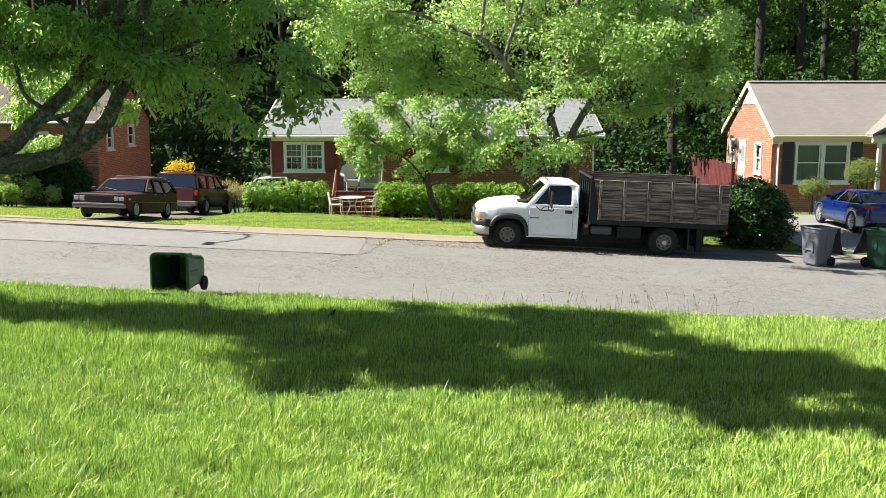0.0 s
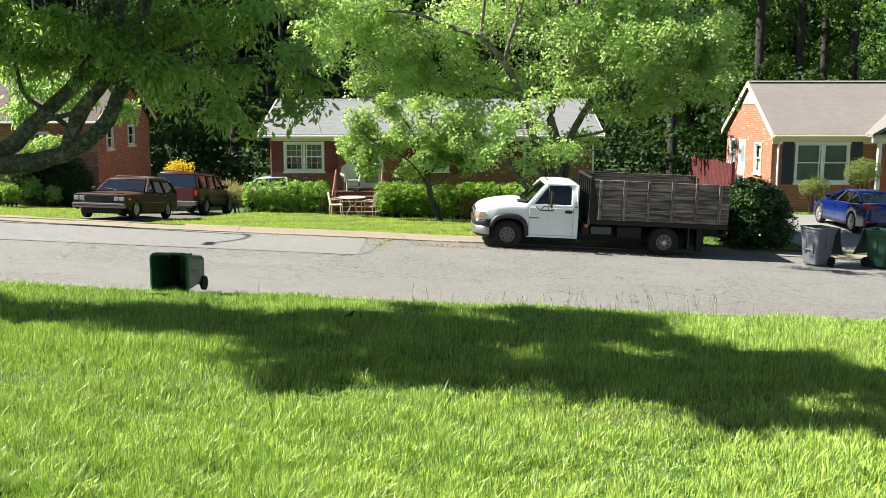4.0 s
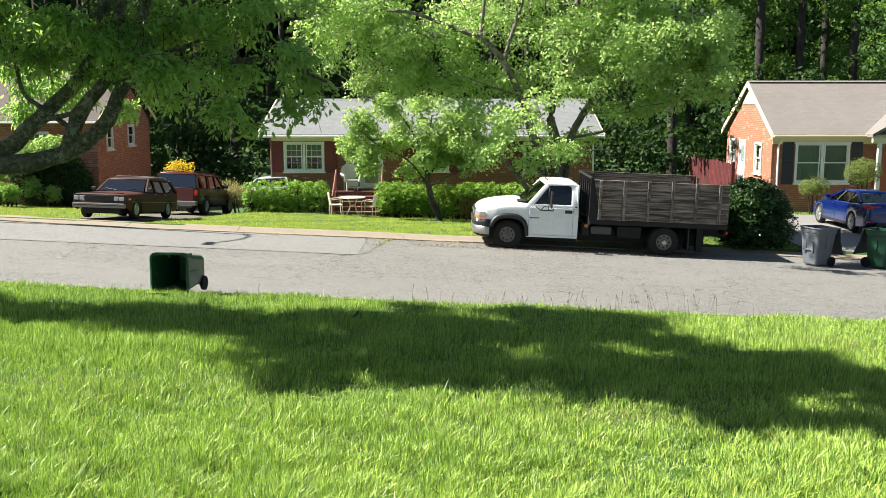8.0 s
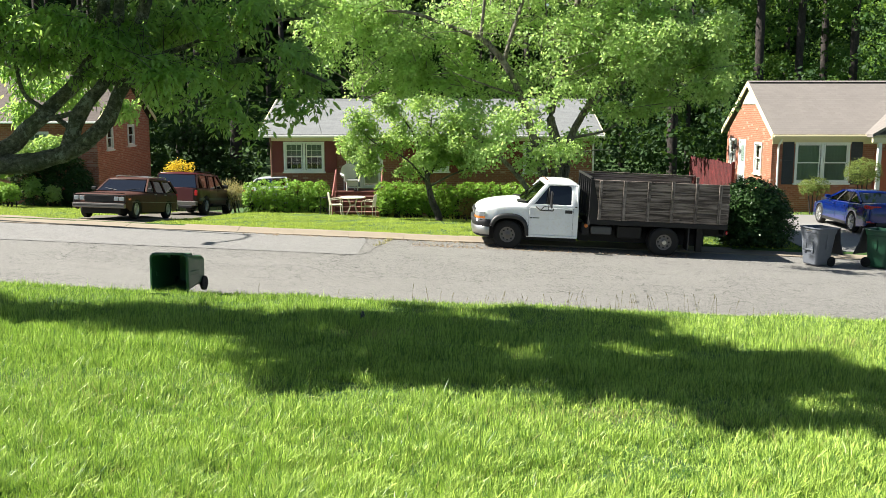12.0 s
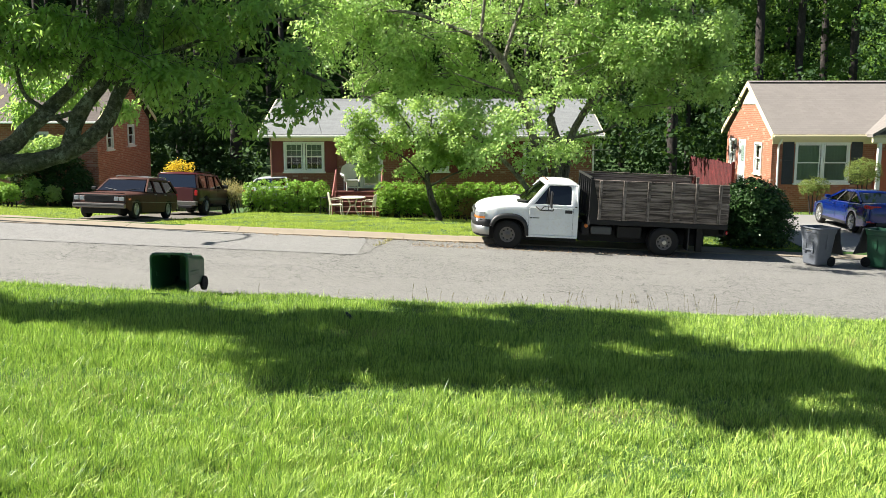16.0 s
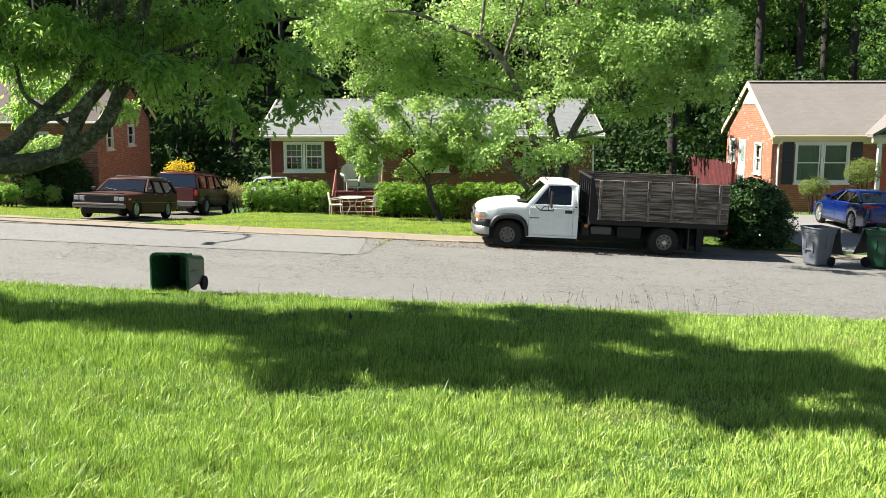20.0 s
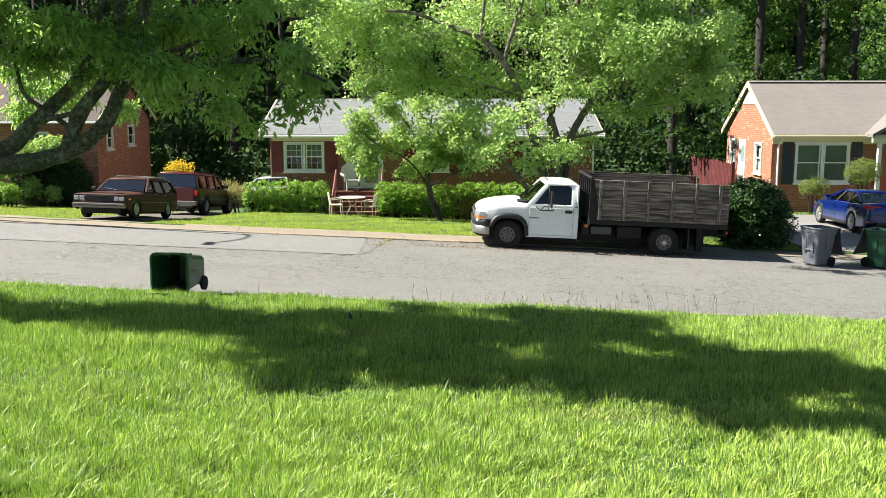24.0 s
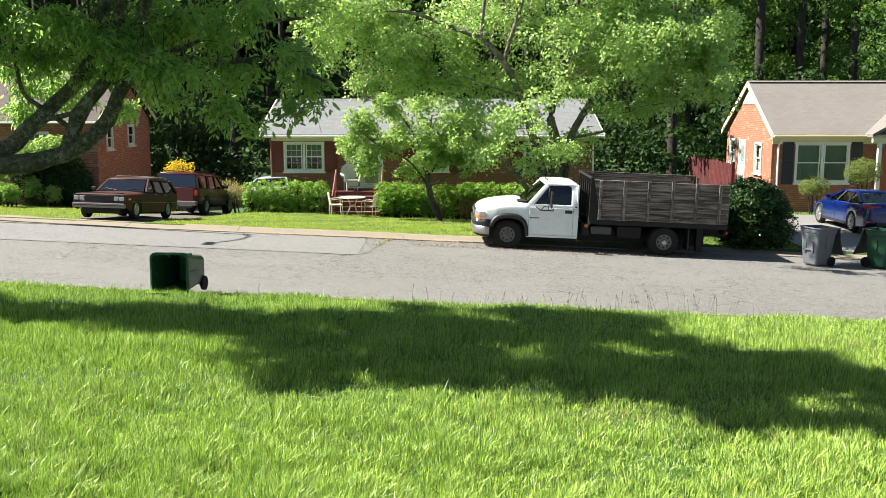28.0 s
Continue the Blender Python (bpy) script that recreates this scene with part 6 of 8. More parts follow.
    part("cowl", boxb(0.24, 0.5, 0.16, W - 0.16, 1.255, 1.292, 0.01), M["black_plastic"], car)


def make_truck():
    a = math.atan(FALL)
    car = thing("stake_truck", pose(1.66, 24.96, float(road_z(1.66)) - 0.02, 0.6, math.degrees(a), 0), "white stake-bed truck with weathered wooden sides, parked by the kerb", "truck")
    W = 2.0
    yc = W / 2
    sub = pose(0, yc, 0)
    bm = loft_body(-0.82, 1.84, [(-0.84, 1.46), (-0.83, 1.6), (-0.79, 1.72), (-0.7, 1.83), (-0.55, 1.91), (-0.3, 1.97), (0.3, 2.0), (1.89, 2.0)],
                   [(-0.84, 0.72), (-0.7, 0.66), (-0.44, 0.62), (-0.4, 0.5), (0.5, 0.42), (1.89, 0.4)],
                   [(-0.84, 0.86), (-0.82, 0.92), (-0.78, 0.98), (-0.7, 1.04), (-0.55, 1.1), (-0.3, 1.15), (0.0, 1.18), (0.2, 1.2), (0.5, 1.2), (0.62, 1.16), (1.89, 1.16)],
                   [(-0.84, 0.9), (-0.82, 0.98), (-0.78, 1.05), (-0.7, 1.11), (-0.58, 1.17), (-0.4, 1.22), (-0.1, 1.27), (0.3, 1.305), (0.5, 1.27), (0.62, 1.17), (1.89, 1.17)], [(0.03, 0.39, 0.5)], 0.03)
    part("cab_body", bm, M["truck_white"], car, m=sub, smooth=True)
    part("underbody", boxb(-0.5, 1.86, 0.34, W - 0.34, 0.24, 1.1), M["black_metal"], car)
    cab_top(car, W)
    # doors: shut lines, handle, moulding
    for s, y in ((-1, -0.003), (1, W + 0.003)):
        door = part("door", boxb(0.555, 1.695, y - 0.006, y + 0.006, 0.44, 1.14, 0.004), M["truck_white"], car)
        part("door_handle", boxb(1.48, 1.68, y - 0.02, y + 0.02, 1.02, 1.11, 0.02, 3), M["black_plastic"], door)
        part("moulding", boxb(0.57, 1.68, y - 0.01, y + 0.01, 0.842, 0.852, 0.003), M["truck_white"], door)
        part("shut_line", boxb(0.546, 0.552, y - 0.001, y + 0.001, 0.44, 1.15), M["grey_plastic"], car)
        part("shut_line", boxb(1.699, 1.705, y - 0.001, y + 0.001, 0.44, 1.15), M["grey_plastic"], car)
        part("door_sill", boxb(0.5, 1.83, y - 0.014, y + 0.014, 0.37, 0.425, 0.008), M["truck_white"], car)
        # black wheel-arch flare
        bm = bmesh.new()
        prev = None
        for p, q in zip(squared_arch(0.03, 0.39, 0.435, 0.45), squared_arch(0.03, 0.39, 0.525, 0.575)):
            if p[0] < 0 and p[1] < 0.58:
                continue
            m1 = ((p[0] + q[0]) / 2, (p[1] + q[1]) / 2)
            ring = [bm.verts.new((p[0], y - s * 0.03, p[1])), bm.verts.new((p[0], y + s * 0.045, p[1])), bm.verts.new((m1[0], y + s * 0.055, m1[1])), bm.verts.new((q[0], y + s * 0.03, q[1])), bm.verts.new((q[0], y - s * 0.04, q[1]))]
            if prev:
                for i in range(5):
                    bm.faces.new((prev[i], prev[(i + 1) % 5], ring[(i + 1) % 5], ring[i]))
            else:
                bm.faces.new(ring)
            prev = ring
        bm.faces.new(prev[::-1])
        bmesh.ops.recalc_face_normals(bm, faces=bm.faces)
        part("arch_flare", bm, M["flare"], car, smooth=True)
        # tow mirror
        yy = y + s * 0.2
        bm = bmesh.new()
        pipe(bm, [(0.72, y - s * 0.01, 1.17), (0.82, yy, 1.1), (1.14, yy, 1.1), (1.17, yy, 1.16)], 0.014)
        pipe(bm, [(0.82, yy, 1.1), (0.9, yy, 1.2), (1.1, yy, 1.2)], 0.012)
        pipe(bm, [(1.03, yy, 1.1), (1.03, yy, 1.6), (1.05, y - s * 0.1, 1.66)], 0.012)
        mir = part("mirror_arm", bm, M["black_metal"], car)
        part("mirror", boxb(1.07, 1.12, yy - 0.1, yy + 0.1, 1.17, 1.6, 0.02), M["black_plastic"], mir)
    # emblem, as plain shapes
    part("door_badge", boxb(0.575, 0.635, -0.015, -0.011, 0.862, 0.892, 0.002), M["bar_dark"], car)
    part("door_badge", boxb(0.645, 0.82, -0.015, -0.011, 0.866, 0.889, 0.002), M["bar_dark"], car)
    part("cab_badge", boxb(1.74, 1.8, 0.012, 0.024, 1.18, 1.21, 0.002), M["bar_dark"], car)
    # front: bumper, grille, lamps
    part("bumper", curved_bar(-0.91, -0.47, 0.01, W - 0.01, 0.36, 0.6, 0.9), M["chrome"], car, smooth=True)
    part("bumper_lip", curved_bar(-0.87, -0.5, 0.06, W - 0.06, 0.3, 0.38, 0.94), M["black_plastic"], car)
    part("bumper_top", curved_bar(-0.925, -0.45, 0.0, W, 0.585, 0.78, 0.99), M["flare"], car, smooth=True)
    part("grille", boxb(-0.87, -0.8, 0.5, W - 0.5, 0.8, 0.98, 0.02), M["black_plastic"], car)
    part("grille_bar", boxb(-0.885, -0.83, 0.42, W - 0.42, 0.87, 0.92, 0.01), M["chrome"], car)
    for s, y in ((1, 0.0), (-1, W)):
        for nm, z0, z1, mat in (("headlight", 0.86, 0.97, "lamp_clear"), ("indicator", 0.795, 0.852, "lamp_amber")):
            bm = bmesh.new()
            pts = [(-0.862, 0.5), (-0.85, 0.27), (-0.815, 0.14), (-0.745, 0.072), (-0.6, 0.025), (-0.6, 0.09), (-0.74, 0.16), (-0.78, 0.3), (-0.78, 0.5)]
            prism(bm, [(x, y + s * d) for x, d in pts], "z", z0, z1)
            bmesh.ops.recalc_face_normals(bm, faces=bm.faces)
            part(nm, bm, M[mat], car)
    for y in (0.3, 0.75, 1.0, 1.25, 1.7):
        part("roof_marker", boxb(1.03, 1.08, y - 0.03, y + 0.03, 1.815, 1.838, 0.008), M["marker"], car)
    for y in (0.35, W - 0.35):
        part("tool_box", boxb(2.9, 3.55, y - 0.25, y + 0.25, 0.42, 0.74, 0.03), M["black_metal"], car)
    bm = bmesh.new()
    rod(bm, (1.7, yc, 0.5), (4.1, yc, 0.4), 0.06)
    part("drive_shaft", bm, M["black_metal"], car)
    # wheels
    R = 0.392
    wheel(car, 0.03, 0.15, R, R, 0.22, -1, M["rim_grey"], 0.2, "holes", -14)
    wheel(car, 0.03, W - 0.15, R, R, 0.22, 1, M["rim_grey"], 0.2, "holes", -14)
    for y, o in ((-0.02, -1), (0.25, -1), (W - 0.25, 1), (W + 0.02, 1)):
        wheel(car, 4.1, y, R, R, 0.22, o, M["rim_grey"], 0.2, "holes")
    bm = bmesh.new()
    rod(bm, (4.1, -0.17, R), (4.1, -0.03, R), 0.055, n=12)
    part("hub_cap", bm, M["chrome"], car)
    # chassis
    for y in (0.55, W - 0.55):
        part("chassis_rail", boxb(1.9, 5.8, y - 0.05, y + 0.05, 0.52, 0.76, 0.01), M["black_metal"], car)
    bm = bmesh.new()
    rod(bm, (4.1, 0.1, R), (4.1, W - 0.1, R), 0.08)
    part("rear_axle", bm, M["black_metal"], car)
    part("fuel_tank", boxb(2.2, 2.75, 0.06, 0.5, 0.5, 0.72, 0.04), M["grey_plastic"], car)
    part("battery_box", boxb(1.98, 2.16, 0.1, 0.5, 0.46, 0.74, 0.02), M["black_metal"], car)
    bm = bmesh.new()
    rod(bm, (2.06, 0.02, 0.72), (2.06, 0.06, 0.72), 0.05, n=12)
    part("side_marker", bm, M["lamp_amber"], car)
    part("underfloor", boxb(1.95, 5.3, 0.5, W - 0.5, 0.25, 0.76), M["black_metal"], car)
    for y in (0.12, W - 0.12):
        part("mud_flap", boxb(4.72, 4.75, y - 0.22, y + 0.22, 0.2, 0.78, 0.006), M["black_plastic"], car)
    part("landing_post", boxb(5.0, 5.16, 0.12, 0.26, 0.14, 0.78, 0.01), M["black_metal"], car)
    # bed
    b0, b1, y0, y1, zd = 2.12, 5.72, -0.12, W + 0.12, 0.92
    part("bed_deck", boxb(b0, b1, y0 + 0.03, y1 - 0.03, zd - 0.08, zd - 0.003), M["truck_wood"], car)
    for y in (y0, y1):
        part("bed_rail", boxb(b0, b1, y - 0.035, y + 0.035, zd - 0.13, zd - 0.005, 0.008), M["black_metal"], car)
    rnd = random.Random(8)
    n, hb = 4, 0.26
    for y, s in ((y0, -1), (y1, 1)):
        end = b1 - 0.04 if s < 0 else b1 - 0.5
        side = part("stake_side", boxb(b0 + 0.06, end, y - s * 0.034, y - s * 0.022, zd + 0.01, zd + 1.02), M["truck_wood"], car)
        for i in range(n):
            z0 = zd + 0.005 + i * hb
            bm = boxb(b0 + 0.05 + rnd.uniform(0, 0.02), (b1 if s < 0 or i < 2 else b1 - 0.45) - rnd.uniform(0.0, 0.03), y - 0.018 + rnd.uniform(-0.004, 0.004), y + 0.018, z0, z0 + hb - 0.008 - rnd.uniform(0, 0.006), 0.004, 1)
            part("board", bm, M["truck_wood"], side)
        if s > 0:
            part("board", boxb(b0 + 0.05, b1 - 0.35, y - 0.018, y + 0.018, zd + 0.005 + 4 * hb, zd + 4 * hb + 0.04, 0.004, 1), M["truck_wood"], side)
        for x in (2.36, 2.98, 3.61, 4.23, 4.85, 5.46):
            hgt = zd + n * hb + rnd.uniform(-0.02, 0.035)
            part("stake", boxb(x - 0.042, x + 0.042, y + s * 0.02, y + s * 0.062, zd + 0.0, hgt, 0.006, 1), M["stake"], side)
    tail = part("tail_gate", boxb(b1 - 0.03, b1 + 0.03, y0 + 0.03, y1 - 0.03, zd, zd + 0.02), M["black_metal"], car)
    for i in range(3):
        z0 = zd + 0.02 + i * hb
        part("board", boxb(b1 - 0.018, b1 + 0.018, y0 + 0.03, y1 - 0.03, z0, z0 + hb - 0.01, 0.004, 1), M["truck_wood"], tail)
    head = part("headboard", boxb(b0 - 0.03, b0 + 0.03, y0, y1, zd - 0.17, zd + 0.02, 0.008), M["black_metal"], car)
    for i in range(7):
        y = y0 + 0.03 + (y1 - y0 - 0.06) * i / 6
        part("upright", boxb(b0 - 0.028, b0 + 0.028, y - 0.028, y + 0.028, zd + 0.02, 1.96, 0.006, 1), M["black_metal"], head)
    part("top_rail", boxb(b0 - 0.035, b0 + 0.035, y0 - 0.01, y1 + 0.01, 1.96, 2.01, 0.008), M["black_metal"], head)
    for y in (y0 - 0.022, y1 + 0.022):
        bm = bmesh.new()
        prism(bm, [(b0 - 0.03, zd - 0.02), (b0 + 0.28, zd - 0.02), (b0 + 0.05, 1.95), (b0 - 0.03, 1.95)], "y", y - 0.006, y + 0.006)
        part("gusset", bm, M["black_metal"], head)
    part("rear_bumper", boxb(b1 - 0.02, b1 + 0.06, 0.1, W - 0.1, 0.6, 0.76, 0.01), M["black_metal"], car)
    for y in (0.12, W - 0.12):
        part("tail_lamp", boxb(b1 + 0.03, b1 + 0.06, y - 0.1, y + 0.1, 0.64, 0.74, 0.01), M["lamp_red"], car)
    return car


def place_car(name, rear_left, heading, label, wb, track):
    """A car whose local x runs backwards from the front axle; origin under the front axle's middle."""
    x, y = rear_left
    h = radians(heading)
    fx, fy = math.cos(h), math.sin(h)
    rx, ry = fy, -fx
    pf = (x + fx * wb + rx * track / 2, y + fy * wb + ry * track / 2)
    pr = (x + rx * track / 2, y + ry * track / 2)
    zf, zr = ground_at(*pf) + 0.03, ground_at(*pr) + 0.03
    side_l = ground_at(pf[0] - rx * track / 2, pf[1] - ry * track / 2)
    side_r = ground_at(pf[0] + rx * track / 2, pf[1] + ry * track / 2)
    roll = math.degrees(math.atan2(side_r - side_l, track))
    pitch = math.degrees(math.atan2(zf - zr, wb))
    m = Matrix.Translation((pf[0], pf[1], zf)) @ pose(0, 0, 0, 0, 0, heading + 180) @ pose(0, 0, 0, 0, pitch, 0) @ pose(0, 0, 0, roll, 0, 0)
    return thing(name, m, label, "car")


def make_wagon():
    car = place_car("station_wagon", (-8.75, 30.0), 265, "faded brown old estate wagon with roof rack", 2.45, 1.33)
    W = 1.6
    bm = loft_body(-0.76, 3.3, [(-0.76, 1.5), (-0.7, 1.56), (0.0, 1.6), (2.6, 1.6), (3.2, 1.54), (3.3, 1.48)], [(-0.76, 0.4), (-0.5, 0.3), (0.4, 0.26), (2.9, 0.27), (3.3, 0.4)],
                   [(-0.76, 0.72), (-0.7, 0.75), (0.6, 0.81), (3.2, 0.85), (3.3, 0.8)], [(-0.76, 0.74), (-0.7, 0.78), (0.2, 0.84), (0.66, 0.865), (3.2, 0.87), (3.3, 0.82)], [(0.0, 0.29, 0.345), (2.45, 0.29, 0.335)])
    part("body", bm, M["wagon_paint"], car, smooth=True)
    part("underbody", boxb(-0.6, 3.2, -0.55, 0.55, 0.2, 0.8), M["black_metal"], car)
    greenhouse(car, 0.66, 0.87, 1.2, 1.24, 2.95, 1.23, 3.24, 0.88, 1.5, 1.2, [(1.42, 1.5, 0.06), (2.22, 2.15, 0.06)], M["wagon_paint"])
    bm = boxb(-0.82, -0.7, -0.76, 0.76, 0.36, 0.5, 0.02)
    part("front_bumper", bm, M["old_chrome"], car)
    part("front_bumper_strip", boxb(-0.835, -0.815, -0.74, 0.74, 0.42, 0.45, 0.004), M["black_plastic"], car)
    part("rear_bumper", boxb(3.26, 3.38, -0.76, 0.76, 0.36, 0.5, 0.02), M["old_chrome"], car)
    # grille back coloured near-black for the shade between its slats
    grille = part("grille", boxb(-0.772, -0.74, -0.42, 0.42, 0.54, 0.72, 0.01), M["unlit_black"], car)
    for k in range(6):
        part("grille_bar", boxb(-0.779, -0.77, -0.41, 0.41, 0.56 + 0.026 * k, 0.568 + 0.026 * k), M["black_plastic"], grille)
    part("grille_surround", ring_yz(-0.77, -0.745, -0.76, 0.76, 0.52, 0.74, 0.02), M["black_plastic"], car)
    for y in (-0.66, -0.5, 0.5, 0.66):
        part("headlight", boxb(-0.785, -0.74, y - 0.07, y + 0.07, 0.57, 0.69, 0.015), M["lamp_clear"], car)
    for s in (-1, 1):
        part("side_lamp", boxb(-0.6, -0.45, s * 0.79 - 0.012, s * 0.79 + 0.012, 0.6, 0.66, 0.004), M["lamp_amber"], car)
        part("side_trim", boxb(-0.4, 3.2, s * 0.797 - 0.008, s * 0.797 + 0.004, 0.55, 0.565, 0.002), M["old_chrome"], car)
        for x in (1.4, 2.2):
            part("shut_line", boxb(x, x + 0.012, s * 0.8 - 0.003, s * 0.8 + 0.003, 0.4, 0.88), M["black_plastic"], car)
        for x in (1.25, 2.05):
            part("door_handle", boxb(x, x + 0.13, s * 0.8 - 0.02, s * 0.8 + 0.02, 0.78, 0.805, 0.006), M["chrome"], car)
        part("mirror", boxb(0.72, 0.82, s * 0.86 - 0.07, s * 0.86 + 0.07, 0.88, 0.98, 0.02), M["black_plastic"], car)
        bm = bmesh.new()
        pipe(bm, [(1.5, s * 0.5, 1.27), (1.5, s * 0.5, 1.34), (2.85, s * 0.5, 1.34), (2.85, s * 0.5, 1.26)], 0.014)
        part("roof_rack_rail", bm, M["chrome"], car)
        wheel(car, 0.0, s * 0.7, 0.29, 0.29, 0.18, s, M["rim_bright"], 0.17, "plain")
        wheel(car, 2.45, s * 0.7, 0.29, 0.29, 0.18, s, M["rim_bright"], 0.17, "plain")
        bm = bmesh.new()
        rod(bm, (0.64, s * 0.1, 0.89), (0.8, s * 0.55, 0.96), 0.008)
        part("wiper", bm, M["black_plastic"], car)
    for x in (1.52, 2.8):
        bm = bmesh.new()
        rod(bm, (x, -0.5, 1.34), (x, 0.5, 1.34), 0.012)
        part("roof_rack_bar", bm, M["chrome"], car)
    for o in car.children:
        if not o.name.startswith("wheel"):
            o.matrix_basis = pose(0, 0, -0.055) @ Matrix.Diagonal((1, 1, 0.985, 1)) @ o.matrix_basis
    for s in (-1, 1):
        part("tail_lamp", boxb(3.28, 3.32, s * 0.62 - 0.12, s * 0.62 + 0.12, 0.6, 0.78, 0.01), M["lamp_red"], car)


def ring_yz(x0, x1, y0, y1, z0, z1, t):
    bm = bmesh.new()
    wall(bm, "y", y0, y1, z0, z1, x0, x1, [(y0 + t, y1 - t, z0 + t, z1 - t)])
    return bm


def make_suv():
    car = place_car("suv", (-10.35, 35.6), 84, "maroon and brown four-wheel-drive wagon seen from behind", 2.63, 1.45)
    W = 1.69
    bm = loft_body(-0.8, 3.56, [(-0.8, 1.52), (-0.72, 1.62), (0.0, 1.69), (3.3, 1.69), (3.5, 1.64), (3.56, 1.56)], [(-0.8, 0.52), (-0.5, 0.48), (0.5, 0.44), (3.1, 0.46), (3.56, 0.55)],
                   [(-0.8, 0.95), (-0.7, 1.0), (0.6, 1.06), (3.5, 1.1), (3.56, 1.04)], [(-0.8, 0.98), (-0.7, 1.04), (0.3, 1.09), (0.65, 1.12), (3.5, 1.13), (3.56, 1.08)], [(0.0, 0.4, 0.43), (2.63, 0.4, 0.43)])
    part("body", bm, M["suv_brown"], car, smooth=True)
    part("underbody", boxb(-0.6, 3.4, -0.6, 0.6, 0.34, 1.0), M["black_metal"], car)
    greenhouse(car, 0.6, 1.1, 1.15, 1.6, 3.4, 1.64, 3.52, 1.12, 1.6, 1.38, [(1.5, 1.55, 0.06), (2.25, 2.2, 0.07), (2.4, 2.35, 0.05)], M["suv_brown"], roof_mat=M["suv_paint"])
    part("tail_door", boxb(3.535, 3.575, -0.68, 0.68, 0.6, 1.1, 0.012), M["suv_paint"], car)
    part("tail_door_trim", boxb(3.575, 3.585, -0.35, 0.0, 0.96, 0.985, 0.003), M["chrome"], car)
    part("plate_recess", boxb(3.575, 3.59, -0.62, -0.42, 0.72, 0.98, 0.008), M["chrome"], car)
    bm = boxb(3.5, 3.72, -0.84, 0.84, 0.42, 0.6, 0.03)
    part("rear_bumper", bm, M["old_chrome"], car)
    part("bumper_step", boxb(3.52, 3.735, -0.7, 0.7, 0.34, 0.44, 0.02), M["black_plastic"], car)
    part("front_bumper", boxb(-0.92, -0.74, -0.84, 0.84, 0.48, 0.64, 0.03), M["chrome"], car)
    for s in (-1, 1):
        part("tail_lamp", boxb(3.5, 3.575, s * 0.77 - 0.05, s * 0.77 + 0.05, 0.82, 1.02, 0.012), M["lamp_red"], car)
        part("running_board", boxb(0.55, 2.1, s * 0.84 - 0.07, s * 0.84 + 0.07, 0.42, 0.47, 0.01), M["black_plastic"], car)
        part("side_stripe", boxb(-0.5, 3.4, s * 0.846 - 0.004, s * 0.846 + 0.004, 0.62, 0.72, 0.002), M["grey_plastic"], car)
        part("mirror", boxb(0.72, 0.84, s * 0.93 - 0.09, s * 0.93 + 0.09, 1.1, 1.24, 0.02), M["black_plastic"], car)
        for x in (1.48, 2.3):
            part("shut_line", boxb(x, x + 0.012, s * 0.847 - 0.003, s * 0.847 + 0.003, 0.55, 1.08), M["black_plastic"], car)
            part("door_handle", boxb(x - 0.2, x - 0.06, s * 0.855 - 0.012, s * 0.855 + 0.012, 0.95, 0.985, 0.006), M["black_plastic"], car)
        wheel(car, 0.0, s * 0.75, 0.37, 0.37, 0.24, s, M["rim_bright"], 0.2, "spoke")
        wheel(car, 2.63, s * 0.75, 0.37, 0.37, 0.24, s, M["rim_bright"], 0.2, "spoke")
        bm = bmesh.new()
        pipe(bm, [(1.5, s * 0.55, 1.68), (1.5, s * 0.55, 1.74), (3.2, s * 0.55, 1.75), (3.2, s * 0.55, 1.69)], 0.014)
        part("roof_rail", bm, M["black_metal"], car)
    for o in car.children:
        if not o.name.startswith("wheel"):
            o.matrix_basis = pose(0, 0, -0.02) @ Matrix.Diagonal((1, 1, 0.94, 1)) @ o.matrix_basis


